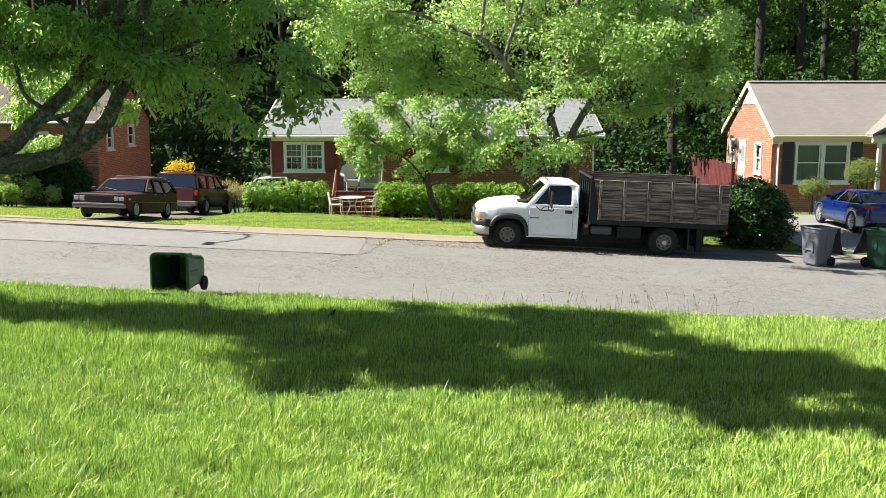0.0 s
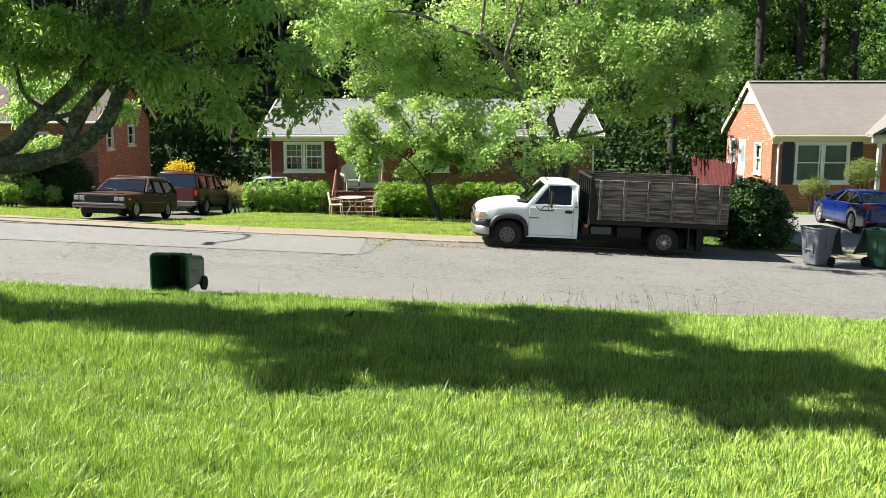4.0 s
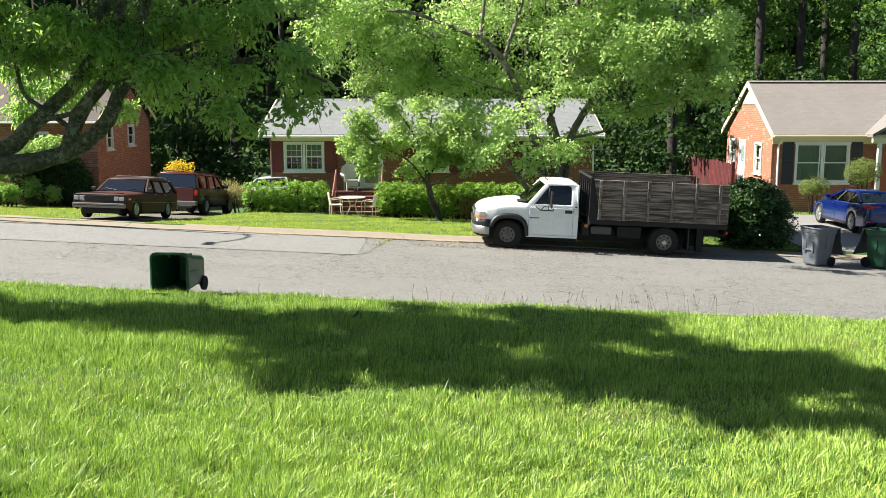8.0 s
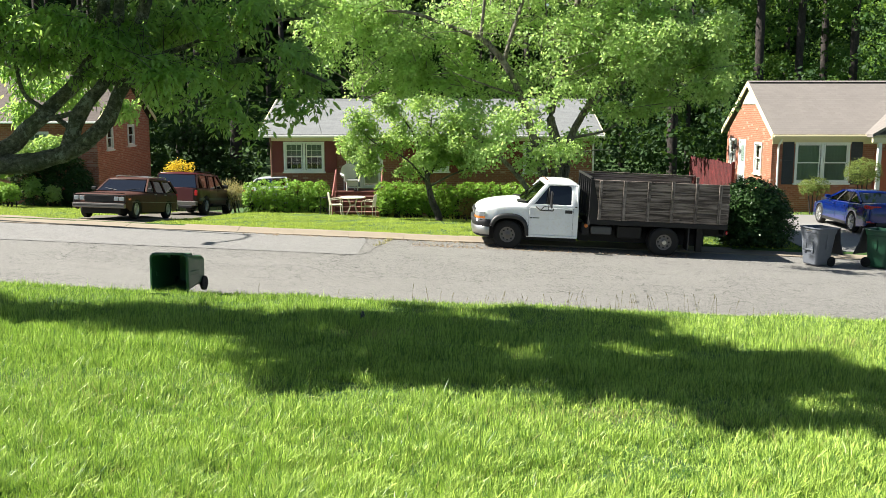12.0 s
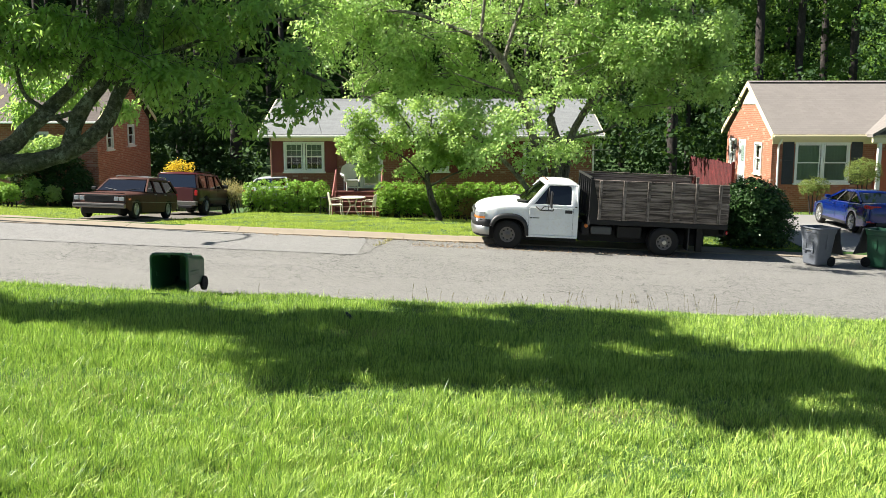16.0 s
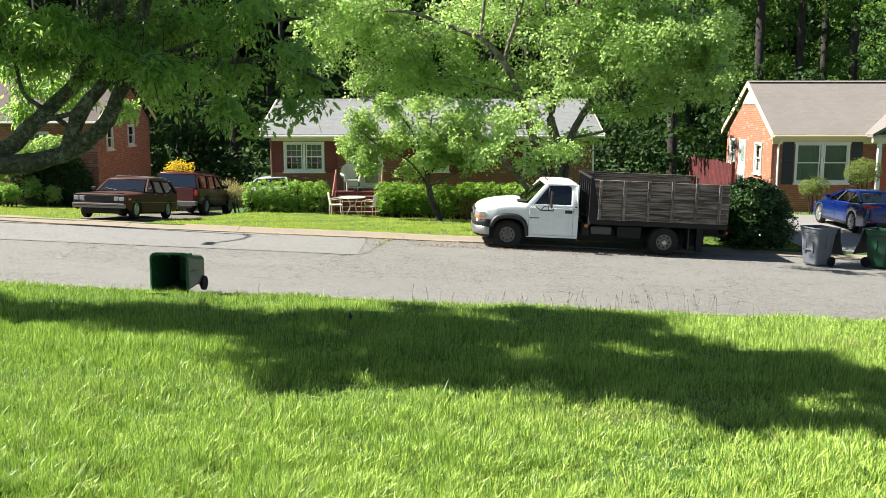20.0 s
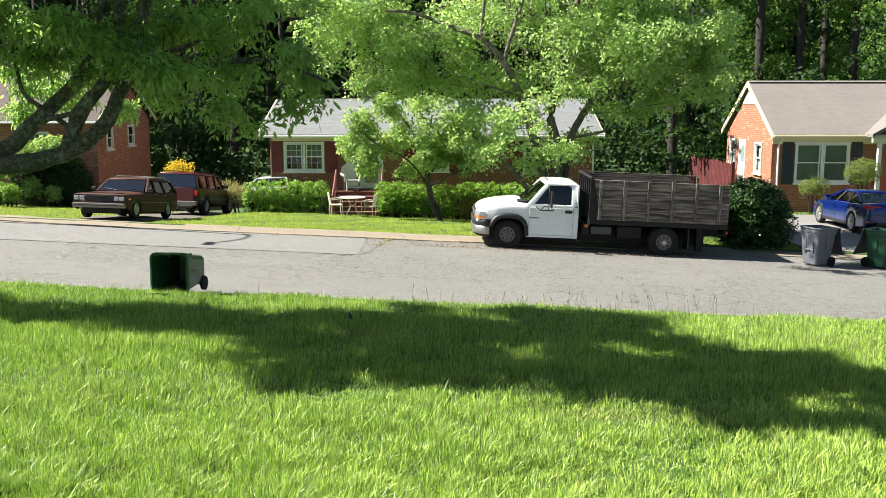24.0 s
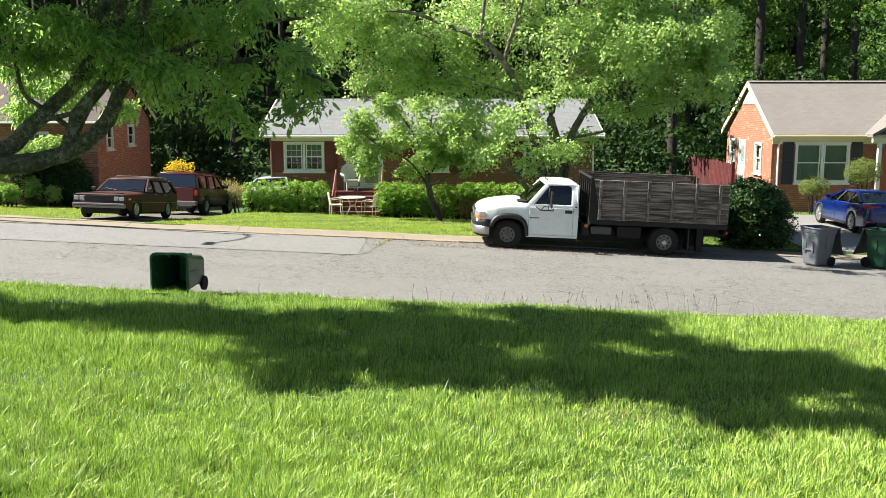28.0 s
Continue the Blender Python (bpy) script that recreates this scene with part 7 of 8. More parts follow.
def make_sedan(name, rear_left, heading, label, paint, wheels=True):
    car = place_car(name, rear_left, heading, label, 2.7, 1.55)
    W = 1.8
    bm = loft_body(-0.88, 3.74, [(-0.88, 1.2), (-0.8, 1.5), (-0.6, 1.7), (-0.2, 1.79), (3.0, 1.8), (3.5, 1.7), (3.68, 1.58), (3.74, 1.4)], [(-0.88, 0.3), (-0.7, 0.2), (0.4, 0.2), (3.1, 0.22), (3.6, 0.28), (3.74, 0.42)],
                   [(-0.88, 0.5), (-0.8, 0.6), (-0.5, 0.7), (0.4, 0.85), (2.4, 0.92), (3.4, 0.96), (3.66, 0.95), (3.74, 0.86)], [(-0.88, 0.54), (-0.8, 0.66), (-0.5, 0.77), (0.35, 0.93), (0.6, 0.95), (3.0, 1.02), (3.6, 1.04), (3.68, 1.0), (3.74, 0.9)], [(0.0, 0.32, 0.365), (2.7, 0.32, 0.365)])
    part("body", bm, paint, car, smooth=True)
    part("underbody", boxb(-0.6, 3.5, -0.6, 0.6, 0.2, 0.85), M["black_metal"], car)
    greenhouse(car, 0.45, 0.92, 1.2, 1.25, 2.3, 1.28, 3.2, 1.0, 1.64, 1.18, [(1.35, 1.5, 0.05), (2.25, 2.1, 0.05)], paint, M["black_plastic"])
    part("rear_bumper_insert", boxb(3.68, 3.745, -0.5, 0.5, 0.3, 0.42, 0.02), M["black_plastic"], car)
    part("plate_recess", boxb(3.7, 3.735, -0.24, 0.24, 0.62, 0.76, 0.01), M["white"], car)
    for s in (-1, 1):
        bm = bmesh.new()
        prism(bm, [(3.36, 0.87), (3.5, 0.94), (3.66, 0.945), (3.7, 0.85), (3.6, 0.83)], "y", s * 0.79 - 0.05, s * 0.79 + 0.035)
        part("tail_lamp", bevelled(bm, 0.012, 1), M["lamp_red"], car)
        part("tail_lamp", boxb(3.66, 3.735, s * 0.6 - 0.18, s * 0.6 + 0.18, 0.83, 0.93, 0.015), M["lamp_red"], car)
        part("reflector", boxb(3.66, 3.73, s * 0.7 - 0.12, s * 0.7 + 0.12, 0.4, 0.45, 0.006), M["lamp_red"], car)
        part("headlight", boxb(-0.74, -0.56, s * 0.66 - 0.12, s * 0.66 + 0.12, 0.6, 0.68, 0.02), M["lamp_clear"], car)
        for x in (1.38, 2.22):
            part("shut_line", boxb(x, x + 0.01, s * 0.9 - 0.002, s * 0.9 + 0.002, 0.35, 0.92), M["black_plastic"], car)
            part("door_handle", boxb(x - 0.22, x - 0.06, s * 0.905 - 0.014, s * 0.905 + 0.014, 0.8, 0.83, 0.006), paint, car)
        part("crease", boxb(0.5, 3.2, s * 0.9 - 0.008, s * 0.9 + 0.008, 0.72, 0.735, 0.003), paint, car)
        part("sill", boxb(0.4, 2.3, s * 0.88 - 0.03, s * 0.88 + 0.03, 0.2, 0.3, 0.02), M["black_plastic"], car)
        part("mirror", boxb(0.72, 0.86, s * 0.95 - 0.09, s * 0.95 + 0.09, 0.94, 1.06, 0.03), paint, car)
        for x in (0.0, 2.7):
            wheel(car, x, s * 0.79, 0.325, 0.325, 0.21, s, M["rim_bright"], 0.235, "spoke")
    return car


make_truck()
make_wagon()
make_suv()
make_sedan("blue_sedan", (13.35, 31.0), 90, "glossy bright blue saloon car on the driveway", M["blue_paint"])
make_sedan("silver_sedan", (-7.75, 38.9), 88, "silver saloon car half hidden behind the hedge", M["silver_paint"])


# ---- refuse carts ----
def make_cart(m, mat, lid_mat, label, lid=0.0, group="refuse carts"):
    """A two-wheeled refuse cart: front at -x, hinge, handle and wheels at +x; lid opened by so many degrees."""
    c = thing("refuse_cart", m, label, "refuse cart", group)
    bm = bmesh.new()
    rings = []
    for z, f, b, w in ((0.03, -0.25, 0.2, 0.23), (0.07, -0.27, 0.215, 0.25), (0.5, -0.32, 0.25, 0.285), (0.86, -0.36, 0.28, 0.315), (0.865, -0.375, 0.295, 0.33), (1.0, -0.385, 0.305, 0.335)):
        ring = []
        r = 0.085
        for cx, cy, a0 in ((b - r, w - r, 0), (f + r, w - r, 90), (f + r, -w + r, 180), (b - r, -w + r, 270)):
            for k in range(6):
                a = radians(a0 + k * 18)
                ring.append(bm.verts.new((cx + r * math.cos(a), cy + r * math.sin(a), z)))
        rings.append(ring)
    n = len(rings[0])
    for a, b in zip(rings, rings[1:]):
        for i in range(n):
            bm.faces.new((a[i], a[(i + 1) % n], b[(i + 1) % n], b[i]))
    bm.faces.new(rings[0][::-1])
    # inside skin
    inner = []
    for z, k in ((1.0, 0.95), (0.06, 0.68)):
        inner.append([bm.verts.new((-0.04 + (v.co.x + 0.04) * k, v.co.y * k, z)) for v in rings[-1]])
    for i in range(n):
        j = (i + 1) % n
        bm.faces.new((rings[-1][i], rings[-1][j], inner[0][j], inner[0][i]))
        bm.faces.new((inner[0][i], inner[0][j], inner[1][j], inner[1][i]))
    bm.faces.new(inner[1])
    part("bin_body", bm, mat, c)
    bm = bmesh.new()
    pts = [(cx + 0.09 * math.cos(radians(a)), cy + 0.09 * math.sin(radians(a)), 0.978) for cx, cy, a0 in ((0.22, 0.25, 0), (-0.3, 0.25, 90), (-0.3, -0.25, 180), (0.22, -0.25, 270)) for a in range(a0, a0 + 91, 18)]
    for p, q in zip(pts, pts[1:] + pts[:1]):
        rod(bm, p, q, 0.02, n=8)
    part("rim", bm, mat, c)
    part("grab_bar", boxb(-0.345, -0.325, -0.16, 0.16, 0.4, 0.44, 0.006), mat, c)
    for s in (-1, 1):
        part("side_rib", boxb(-0.06, 0.02, s * 0.305 - 0.012, s * 0.305 + 0.012, 0.45, 0.86, 0.008), mat, c)
        part("recess_frame", boxb(-0.34, -0.3, s * 0.12 - 0.03, s * 0.12 + 0.03, 0.35, 0.72, 0.01), mat, c)
        bm = lathe(bmesh.new(), [(-0.03, 0.02), (-0.03, 0.09), (-0.025, 0.13), (0.025, 0.13), (0.03, 0.09), (0.03, 0.02)], 24)
        part("wheel", bm, M["tyre"], c, m=pose(0.22, s * 0.262, 0.13))
        part("handle_bracket", boxb(0.29, 0.4, s * 0.24 - 0.02, s * 0.24 + 0.02, 0.93, 0.98, 0.008), mat, c)
    bm = bmesh.new()
    rod(bm, (0.24, -0.3, 0.13), (0.24, 0.3, 0.13), 0.012)
    part("axle", bm, M["black_metal"], c)
    bm = bmesh.new()
    rod(bm, (0.39, -0.27, 0.955), (0.39, 0.27, 0.955), 0.018)
    part("handle", bm, mat, c)
    bm = bmesh.new()
    prism(bm, [(0.0, 0.0), (0.0, 0.035), (-0.35, 0.075), (-0.72, 0.03), (-0.74, -0.03), (-0.715, 0.0), (-0.35, 0.045)], "y", -0.34, 0.34)
    bevelled(bm, 0.01, 1)
    part("lid", bm, lid_mat, c, m=pose(0.36, 0, 1.0, 0, lid, 0))
    # moulded mark, unreadable
    part("mark", boxb(-0.388, -0.384, -0.1, 0.1, 0.9, 0.925, 0.001), M["rim_grey"], c)
    return c


def on_road(x, y, yaw):
    u = (y - NEAR_KERB) / (FAR_KERB - NEAR_KERB)
    return pose(x, y, float(road_z(x)) + 0.05 * (1 - (2 * u - 1) ** 2) - 0.02, 0, math.degrees(math.atan(FALL)), 0) @ pose(0, 0, 0, 0, 0, yaw)


make_cart(on_road(9.62, 24.4, 26), M["cart_grey"], M["cart_lid"], "grey wheeled refuse cart with its lid hanging open", 255)
make_cart(on_road(11.25, 24.45, 128), M["cart_green"], M["cart_lid"], "green wheeled refuse cart with its lid hanging open", 255)
axis = Vector((-0.16, -0.97, 0.06)).normalized()
down = Vector((0.02, 0.0, -1.0))
down = (down - axis * down.dot(axis)).normalized()
crossw = axis.cross(down)
tip = Matrix((down, crossw, axis)).transposed().to_4x4()
big_cart = make_cart(Matrix.Translation((-4.69, 17.75, 0.712)) @ tip, M["cart_dark"], M["cart_dark"], "dark green refuse cart tipped on its back by the lawn", 80)
big_cart.scale = (1.02, 1.02, 1.02)


# ---- porch of the middle house ----
def make_porch():
    p = thing("porch_steps", pose(0, 0, 0), "red-painted brick porch with steps and handrails", "porch")
    part("porch_floor", boxb(-4.35, -2.2, 38.35, 39.395, -0.9, 0.28, 0.015), M["porch_red"], p)
    n = 5
    for i in range(n):
        z = 0.28 - (i + 1) * 0.175
        part("step", boxb(-4.2, -2.5, 38.35 - (i + 1) * 0.28, 38.345 - i * 0.28, -0.95, z - 0.045, 0.008), M["porch_red"], p)
        part("tread", boxb(-4.22, -2.48, 38.33 - (i + 1) * 0.28, 38.342 - i * 0.28, z - 0.044, z, 0.012), M["tread"], p)
    for x in (-4.28, -2.42):
        bm = bmesh.new()
        # the rail beside the hedge springs from the upper steps
        ya = 37.0 if x < -3 else 37.8
        za = 0.2 + 0.92 * (ya - 37.0) / 1.5
        rod(bm, (x, ya, za), (x, 38.5, 1.12), 0.034)
        rail = part("handrail", bm, M["rail_red"], p)
        for q in ((x, ya + 0.02, za - 0.95, za), (x, 38.45, 0.28, 1.1)):
            bm = bmesh.new()
            rod(bm, (q[0], q[1], q[2]), (q[0], q[1], q[3]), 0.022)
            part("rail_post", bm, M["rail_red"], rail)
        for k in range(6 if x < -3 else 3):
            t = (k + 1) / (7 if x < -3 else 4)
            y, z = ya + (38.5 - ya) * t, za + (1.12 - za) * t
            bm = bmesh.new()
            rod(bm, (x, y, z - 0.75), (x, y, z), 0.009, n=6)
            part("baluster", bm, M["rail_red"], rail)
        bm = bmesh.new()
        rod(bm, (x, ya, za - 0.7), (x, 38.5, 0.42), 0.012)
        part("lower_rail", bm, M["rail_red"], rail)


def patio_chair(m):
    c = thing("patio_chair", m, "cream metal patio chair with curved arms on the grass", "chair", "chairs at the patio table")
    part("seat", boxb(-0.22, 0.22, -0.22, 0.22, 0.4, 0.43, 0.012), M["patio"], c)
    for s in (-1, 1):
        bm = bmesh.new()
        pipe(bm, [(-0.22, s * 0.24, 0.0), (-0.2, s * 0.24, 0.42), (-0.28, s * 0.23, 0.84)], 0.016)
        part("rear_leg", bm, M["patio"], c)
        bm = bmesh.new()
        pipe(bm, [(0.24, s * 0.25, 0.0), (0.2, s * 0.25, 0.42), (0.22, s * 0.25, 0.58), (0.16, s * 0.25, 0.65), (-0.22, s * 0.24, 0.62)], 0.016)
        part("arm", bm, M["patio"], c)
    bm = bmesh.new()
    pipe(bm, [(-0.28, -0.23, 0.84), (-0.29, 0.0, 0.89), (-0.28, 0.23, 0.84)], 0.016)
    part("back_rail", bm, M["patio"], c)
    for i in range(5):
        y = -0.18 + 0.09 * i
        bm = bmesh.new()
        rod(bm, (-0.21, y, 0.43), (-0.285, y, 0.86), 0.012, n=6)
        part("back_slat", bm, M["patio"], c)
    return c


def make_patio():
    x, y = -3.45, 36.5
    z = ground_at(x, y)
    t = thing("patio_table", pose(x, y, z), "round cream metal patio table on the grass", "table")
    bm = bmesh.new()
    rod(bm, (0, 0, 0.69), (0, 0, 0.715), 0.5, n=32)
    part("tabletop", bevelled(bm, 0.006, 1), M["patio"], t)
    for i in range(4):
        a = math.pi / 4 + i * math.pi / 2
        ca, sa = math.cos(a), math.sin(a)
        bm = bmesh.new()
        pipe(bm, [(0.38 * ca, 0.38 * sa, 0.0), (0.2 * ca, 0.2 * sa, 0.2), (0.12 * ca, 0.12 * sa, 0.4), (0.26 * ca, 0.26 * sa, 0.69)], 0.018)
        part("leg", bm, M["patio"], t)
    bm = bmesh.new()
    pipe(bm, [(0.12 * math.cos(i * 0.5236), 0.12 * math.sin(i * 0.5236), 0.4) for i in range(13)], 0.012)
    part("leg_ring", bm, M["patio"], t)
    patio_chair(pose(x - 0.62, y - 0.2, ground_at(x - 0.62, y - 0.2), 0, 0, 15))
    patio_chair(pose(x + 0.62, y - 0.15, ground_at(x + 0.62, y - 0.15), 0, 0, 170))


def make_wicker():
    c = thing("wicker_chair", pose(-3.72, 38.75, 0.28, 0, 0, -70), "grey wicker armchair with a round back on the porch", "chair")
    part("seat", boxb(-0.26, 0.26, -0.26, 0.26, 0.36, 0.44, 0.03), M["wicker"], c)
    bm = bmesh.new()
    bmesh.ops.create_uvsphere(bm, u_segments=20, v_segments=12, radius=0.38)
    for v in bm.verts:
        v.co = Vector((-0.24 - 0.12 * abs(v.co.y) ** 0 + 0.3 * (v.co.y / 0.38) ** 2 * 0.6 + v.co.x * 0.1, v.co.y, 0.72 + v.co.z * 0.9))
    part("backrest", bm, M["wicker"], c)
    for s in (-1, 1):
        bm = bmesh.new()
        pipe(bm, [(0.26, s * 0.27, 0.36), (0.28, s * 0.33, 0.62), (-0.1, s * 0.38, 0.66), (-0.22, s * 0.36, 0.7)], 0.04, 8)
        part("arm", bm, M["wicker"], c)
        for x in (-0.22, 0.22):
            bm = bmesh.new()
            rod(bm, (x, s * 0.22, 0), (x, s * 0.22, 0.37), 0.025)
            part("leg", bm, M["wicker"], c)
    part("skirt", boxb(0.24, 0.26, -0.24, 0.24, 0.2, 0.36, 0.008), M["wicker"], c)


def make_iron_stand():
    x, y = -4.62, 37.1
    t = thing("iron_stand", pose(x, y, ground_at(x, y)), "narrow black wrought-iron plant stand beside the porch steps", "plant stand")
    for dx in (-0.13, 0.13):
        for dy in (-0.13, 0.13):
            bm = bmesh.new()
            pipe(bm, [(dx * 1.25, dy * 1.25, 0.0), (dx, dy, 0.12), (dx, dy, 0.66), (dx * 1.2, dy * 1.2, 0.74)], 0.012)
            part("leg", bm, M["black_metal"], t)
    for z in (0.2, 0.64):
        bm = bmesh.new()
        pipe(bm, [(-0.13, -0.13, z), (0.13, -0.13, z), (0.13, 0.13, z), (-0.13, 0.13, z), (-0.13, -0.13, z)], 0.01)
        for k in range(4):
            rod(bm, (-0.13, -0.09 + 0.06 * k, z), (0.13, -0.09 + 0.06 * k, z), 0.006, n=6)
        part("shelf", bm, M["black_metal"], t)


make_porch()
make_iron_stand()
make_patio()
make_wicker()


# ---- red fence beside the orange house ----
def make_fence():
    f = thing("board_fence", pose(0, 0, 0), "red board fence beside the orange brick house, darkened for tree shade", "fence")
    a, b = Vector((11.95, 46.5, 0)), Vector((12.3, 41.0, 0))
    n = 34
    for i in range(n):
        p = a.lerp(b, i / (n - 1))
        z = ground_at(p.x, p.y)
        part("board", boxb(-0.012, 0.012, -0.074, 0.074, 0, 1.62 + 0.02 * math.sin(i * 2.3), 0.003, 1), M["shaded_red_fence"], f, m=pose(p.x, p.y, z - 0.03, 0, 0, math.degrees(math.atan2(b.y - a.y, b.x - a.x)) - 90))
    for i in range(4):
        p = a.lerp(b, i / 3)
        part("post", boxb(-0.05, 0.05, -0.05, 0.05, -0.2, 1.66, 0.006), M["shaded_red_fence"], f, m=pose(p.x + 0.08, p.y, ground_at(p.x, p.y)))


make_fence()


# ---- small planting ----
def topiary(x, y, z, rx, rz, base_z, n, label, seed, mat):
    stems = [[(x + dx * 0.5, y, base_z), (x + dx, y + 0.05, z - rz * 0.3)] for dx in (-0.18, 0.0, 0.2)]
    lumps = [(x, y, z, rx, rx * 0.9, rz), (x + rx * 0.3, y, z + rz * 0.2, rx * 0.6, rx * 0.6, rz * 0.6), (x - rx * 0.35, y, z - rz * 0.1, rx * 0.6, rx * 0.6, rz * 0.6)]
    make_shrub("trained_shrub", lumps, n, 0.06, mat, label, "shrub", 12, 0.07, seed, 0.6, stems, 0.4)


zb = ground_at(14.2, 36.4)
topiary(14.15, 36.6, 0.65, 0.58, 0.36, zb, 240, "small leggy shrub before the picture window", 121, M["topiary"])
topiary(15.75, 36.0, 1.25, 0.66, 0.5, ground_at(15.75, 36.0), 420, "rounded yellow-green trained shrub by the porch", 122, M["topiary"])
make_shrub("forsythia", [(-10.95, 39.5, 0.6, 0.85, 0.5, 0.4), (-10.8, 39.4, 1.12, 0.65, 0.4, 0.34)], 300, 0.09, M["forsythia"], "bush in bright yellow blossom behind the parked cars", "shrub", 9, 0.08, 123, 0.2, slim=0.4, droop=-0.8)
make_shrub("ornamental_grass", [(-8.5, 38.0, 0.15, 0.5, 0.4, 0.55), (-8.2, 38.0, 0.3, 0.35, 0.3, 0.4)], 150, 0.22, M["straw"], "dry straw-coloured ornamental grass by the drive", "grass clump", 8, 0.1, 124, 0.1, slim=0.08, droop=-1.2)


def litter(name, n, xy, mat, size, label, seed):
    g = np.random.default_rng(seed)
    x, y = xy(g, n)
    u = (y - NEAR_KERB) / (FAR_KERB - NEAR_KERB)
    z = road_z(x) + 0.05 * (1 - (2 * u - 1) ** 2) + 0.0
    ob = new(name, leaf_mesh(name, np.stack([x, y, z], -1), size, mat, seed, 0.0, 0.7))
    tagged(ob, label, "leaves", kind="stuff")


litter("fallen_leaves", 800, lambda g, n: (g.uniform(-0.8, 6.5, n), 24.6 + np.abs(g.normal(size=n)) * 0.4), M["leaf_litter"], 0.04, "scattered dry brown leaves in the gutter by the truck", 9)
litter("gutter_leaves", 260, lambda g, n: (g.uniform(-5.5, 1.5, n), 25.75 + g.normal(size=n) * 0.1), M["leaf_litter"], 0.05, "few dry leaves along the far gutter", 10)


def stalks(name, n, seed, label):
    """Tall seed stalks at the lawn's edge."""
    g = random.Random(seed)
    bm = bmesh.new()
    for _ in range(n):
        x = g.gauss(2.2, 2.6)
        y = NEAR_KERB - g.uniform(0.0, 0.5)
        z = ground_at(x, y)
        h = g.uniform(0.18, 0.36)
        dx = g.uniform(-0.08, 0.08)
        rod(bm, (x, y, z), (x + dx, y, z + h), 0.003, 0.002, 4, False)
        rod(bm, (x + dx, y, z + h), (x + dx * 1.4, y, z + h + 0.07), 0.007, 0.002, 5, False)
    tagged(part(name, bm, M["seed"]), label, "grass", kind="stuff")


stalks("seed_stalks", 70, 4, "thin seeding grass stalks along the lawn's edge")


def weeds_xy(g, n):
    t = g.uniform(0, 1, n)
    return -1.75 + 0.35 * t + g.normal(size=n) * 0.05, 24.3 + 1.7 * t


blades("crack_weeds", 420, weeds_xy, 0.09, 0.02, M["straw"], 0.9, 6, "yellowed weeds in a crack of the street")


# ---- street lamp, beyond the edge of the view ----
def make_street_lamp():
    x, y = -13.15, 26.2
    z = ground_at(x, y)
    t = thing("street_lamp", pose(x, y, z), "grey metal street lamp with a curved arm", "street lamp")
    bm = bmesh.new()
    rod(bm, (0, 0, -0.2), (0, 0, 8.1), 0.1, 0.06, 12)
    part("pole", bm, M["gutter"], t)
    bm = bmesh.new()
    pipe(bm, [(0, 0, 7.9), (0, -0.35, 8.05), (0, -0.9, 8.0), (0, -1.5, 7.75), (0, -1.8, 7.5)], 0.04, 8)
    part("arm", bm, M["gutter"], t)
    part("lamp_head", boxb(-0.1, 0.1, -2.3, -1.75, 7.36, 7.48, 0.04), M["gutter"], t)


make_street_lamp()


# ---- bird on the near lawn ----
M["bird"] = plain("dark_feathers", (0.012, 0.013, 0.016), 0.4, 0.0, 0.3, 60)
M["beak"] = plain("dark_beak", (0.05, 0.045, 0.03), 0.4)


def blob(bm, a, b, radii, n=10):
    """A soft body from a to b with the radii given along it."""
    a, b = Vector(a), Vector(b)
    q = (b - a).to_track_quat("Z", "Y")
    rings = []
    for i, r in enumerate(radii):
        p = a.lerp(b, i / (len(radii) - 1))
        rings.append([bm.verts.new(p + q @ Vector((r * math.cos(2 * math.pi * k / n), r * math.sin(2 * math.pi * k / n), 0))) for k in range(n)])
    for s, t in zip(rings, rings[1:]):
        for k in range(n):
            bm.faces.new((s[k], s[(k + 1) % n], t[(k + 1) % n], t[k]))
    bm.faces.new(rings[0][::-1])
    bm.faces.new(rings[-1])
    return bm


def make_bird():
    t = thing("blackbird", pose(-1.6, 13.6, ground_at(-1.6, 13.6)), "small glossy black bird foraging in the shaded lawn", "bird")
    part("body", blob(bmesh.new(), (-0.055, 0, 0.055), (0.045, 0, 0.135), (0.008, 0.026, 0.036, 0.04, 0.036, 0.026)), M["bird"], t, smooth=True)
    part("head", blob(bmesh.new(), (0.028, 0, 0.13), (0.062, 0, 0.182), (0.022, 0.024, 0.025, 0.022, 0.012)), M["bird"], t, smooth=True)
    part("beak", blob(bmesh.new(), (0.06, 0, 0.17), (0.095, 0, 0.174), (0.007, 0.005, 0.001), 6), M["beak"], t)
    bm = bmesh.new()
    prism(bm, [(-0.045, 0.068), (-0.13, 0.03), (-0.135, 0.022), (-0.05, 0.05)], "y", -0.018, 0.018)
    part("tail", bm, M["bird"], t)
    for s in (-1, 1):
        bm = bmesh.new()
        prism(bm, [(0.03, 0.13), (0.035, 0.1), (-0.02, 0.06), (-0.095, 0.04), (-0.05, 0.085)], "y", s * 0.034 - 0.005, s * 0.034 + 0.005)
        part("wing", bevelled(bm, 0.003, 1), M["bird"], t)
        bm = bmesh.new()
        pipe(bm, [(-0.005, s * 0.015, 0.08), (-0.012, s * 0.017, 0.035), (0.004, s * 0.018, 0.0)], 0.003, 5)
        part("leg", bm, M["beak"], t)
    t.scale = (0.72, 0.72, 0.72)
    return t


bird = make_bird()


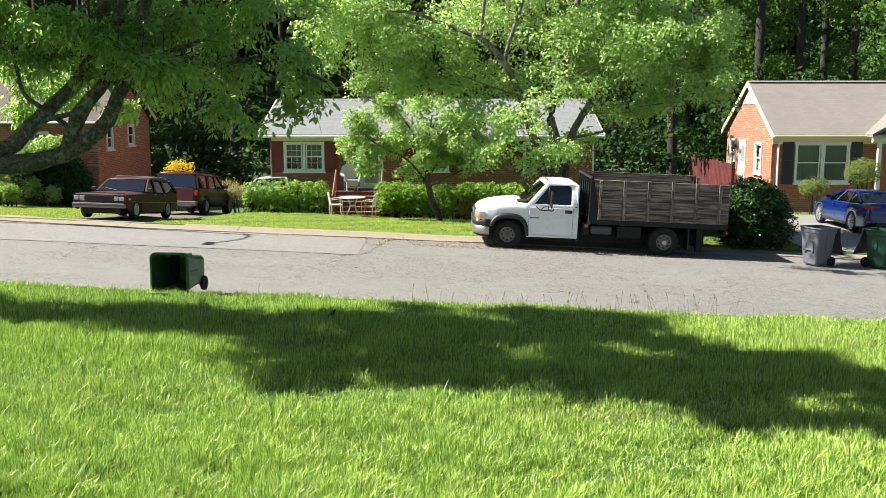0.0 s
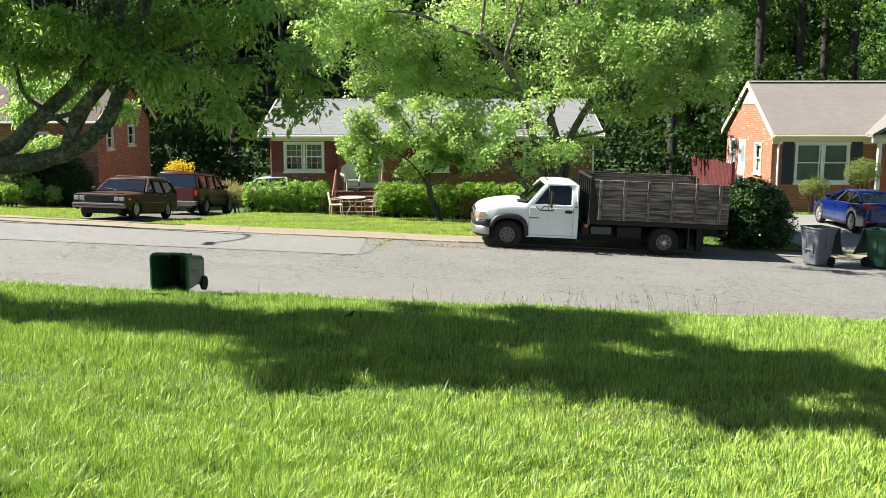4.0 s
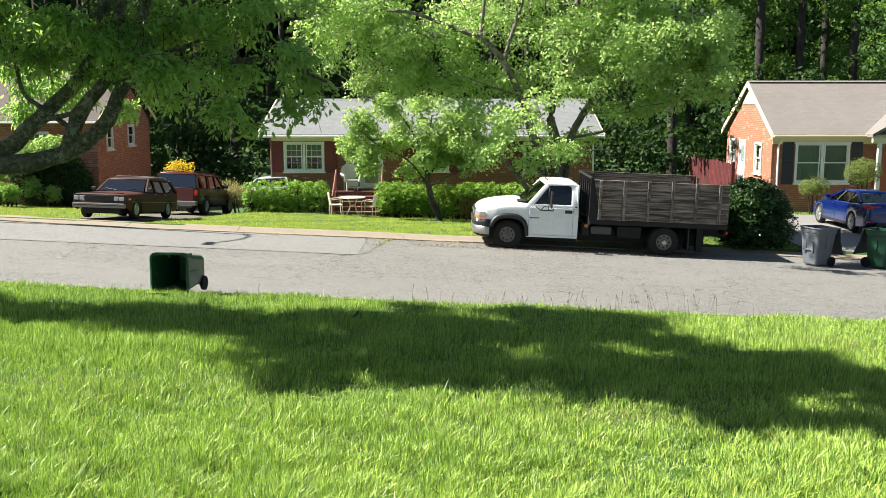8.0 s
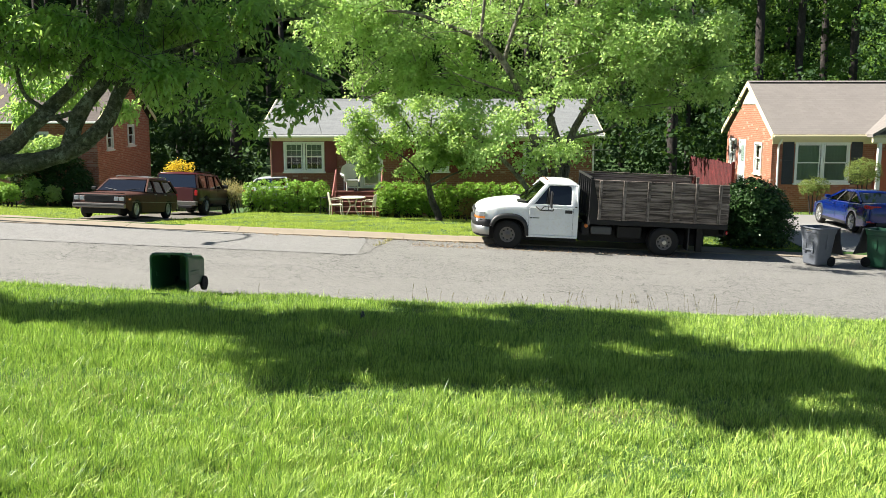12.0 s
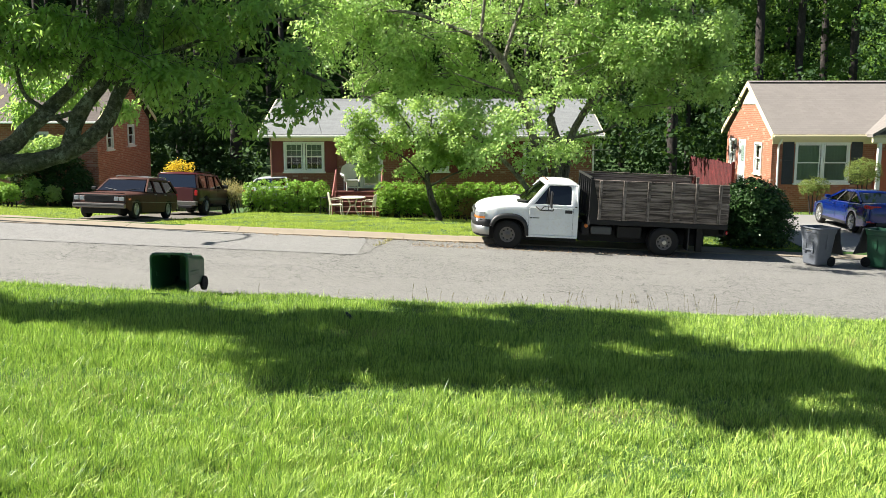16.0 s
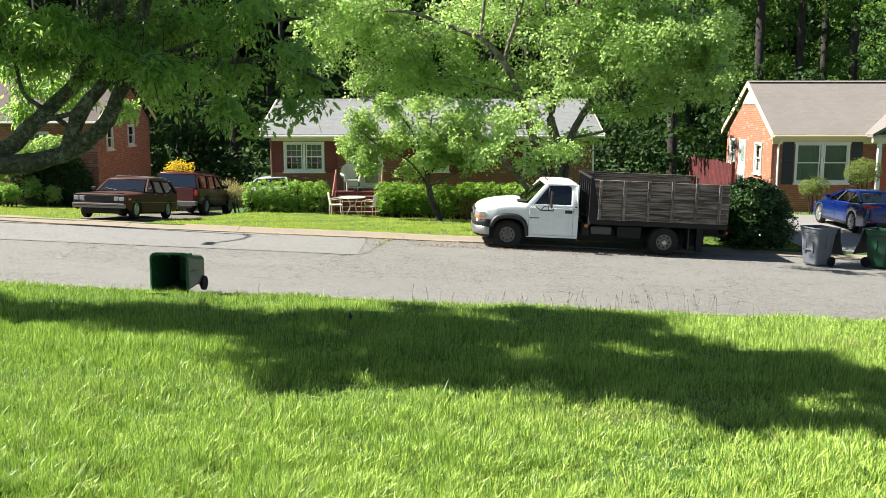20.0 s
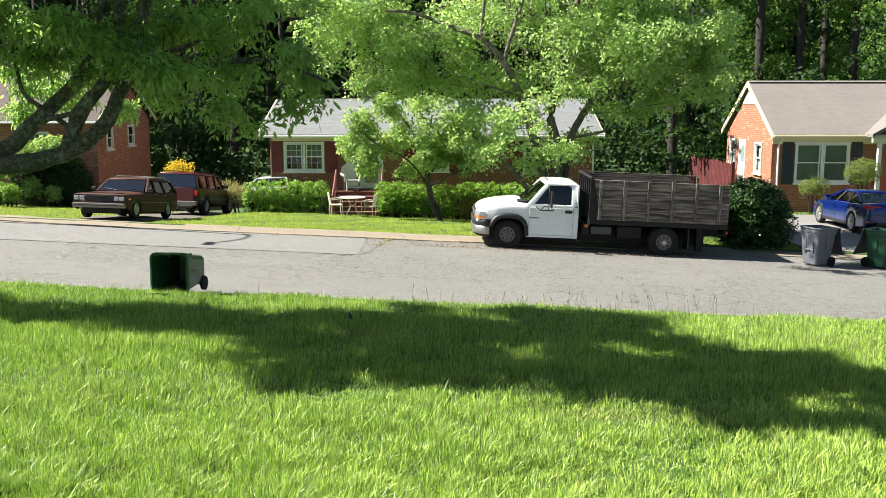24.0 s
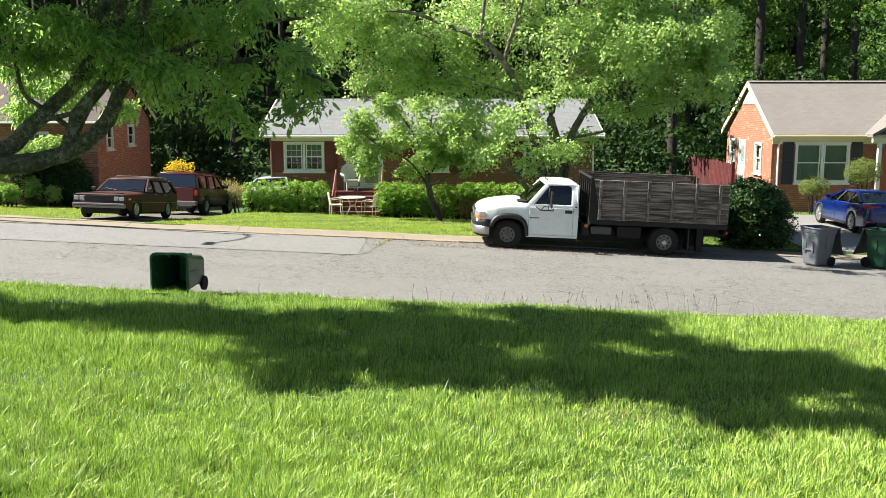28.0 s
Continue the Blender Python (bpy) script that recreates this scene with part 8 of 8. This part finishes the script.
def bird_rows():
    """Stands, ducks to peck, and hops: (s, x, y, heading, pitch, lift)."""
    moves = [(0.0, -1.6, 13.55, 20, 0), (2.4, -1.6, 13.55, 20, 0), (2.65, -1.59, 13.55, 5, 45), (2.95, -1.5, 13.53, 0, 60), (3.2, -1.4, 13.5, 0, 30), (3.5, -1.36, 13.5, 15, 0),
             (4.2, -1.34, 13.48, 10, 20), (5.0, -1.3, 13.44, 0, 55), (5.6, -1.27, 13.41, -10, 55), (5.95, -1.25, 13.39, 20, 5), (7.5, -1.24, 13.34, 40, 0), (9.3, -1.23, 13.33, 30, 0),
             (11.0, -1.23, 13.3, 60, 0), (11.35, -1.2, 13.27, 20, 50), (11.75, -1.15, 13.23, 0, 50), (12.0, -1.13, 13.21, 90, 0), (12.6, -1.13, 13.21, 110, 0), (13.2, -1.18, 13.2, 160, 45),
             (13.9, -1.26, 13.16, 170, 40), (14.4, -1.31, 13.14, 165, 0), (16.2, -1.31, 13.13, 160, 0), (16.8, -1.33, 13.03, 165, 8), (17.4, -1.34, 12.99, 160, 0), (19.1, -1.345, 12.98, 150, 0),
             (19.5, -1.3, 12.99, 90, 20), (20.0, -1.28, 13.0, 110, 0), (21.5, -1.28, 13.0, 120, 0), (23.5, -1.28, 13.0, 120, 0), (24.4, -1.28, 12.99, 125, 0), (24.7, -1.31, 12.95, 160, 55),
             (25.0, -1.34, 12.91, 150, 0), (26.5, -1.34, 12.9, 130, 0), (27.6, -1.35, 12.9, 140, 0), (27.85, -1.36, 12.9, 150, 45), (28.0, -1.36, 12.9, 150, 60)]
    return [(t, pose(x, y, ground_at(x, y), 0, 0, h) @ pose(0, 0, 0, 0, p, 0)) for t, x, y, h, p in moves]


# ---- motion ----
def motions():
    """The air stirs the boughs a little, each round the place where it leaves its limb."""
    for ob, pivot, size, period, seed in SWAY:
        g = random.Random(seed)
        ph = [g.uniform(0, 6.28) for _ in range(4)]
        rows = []
        for i in range(57):
            t = min(i * 0.5, 28.0)
            a = size * (0.6 * math.sin(2 * math.pi * t / period + ph[0]) + 0.5 * math.sin(2 * math.pi * t / (period * 2.6) + ph[1]))
            b = size * 0.6 * math.sin(2 * math.pi * t / (period * 1.4) + ph[2])
            rows.append((t, pose(*pivot, b, a, b * 0.5)))
        walk(ob, rows)
    walk(bird, bird_rows())


motions()
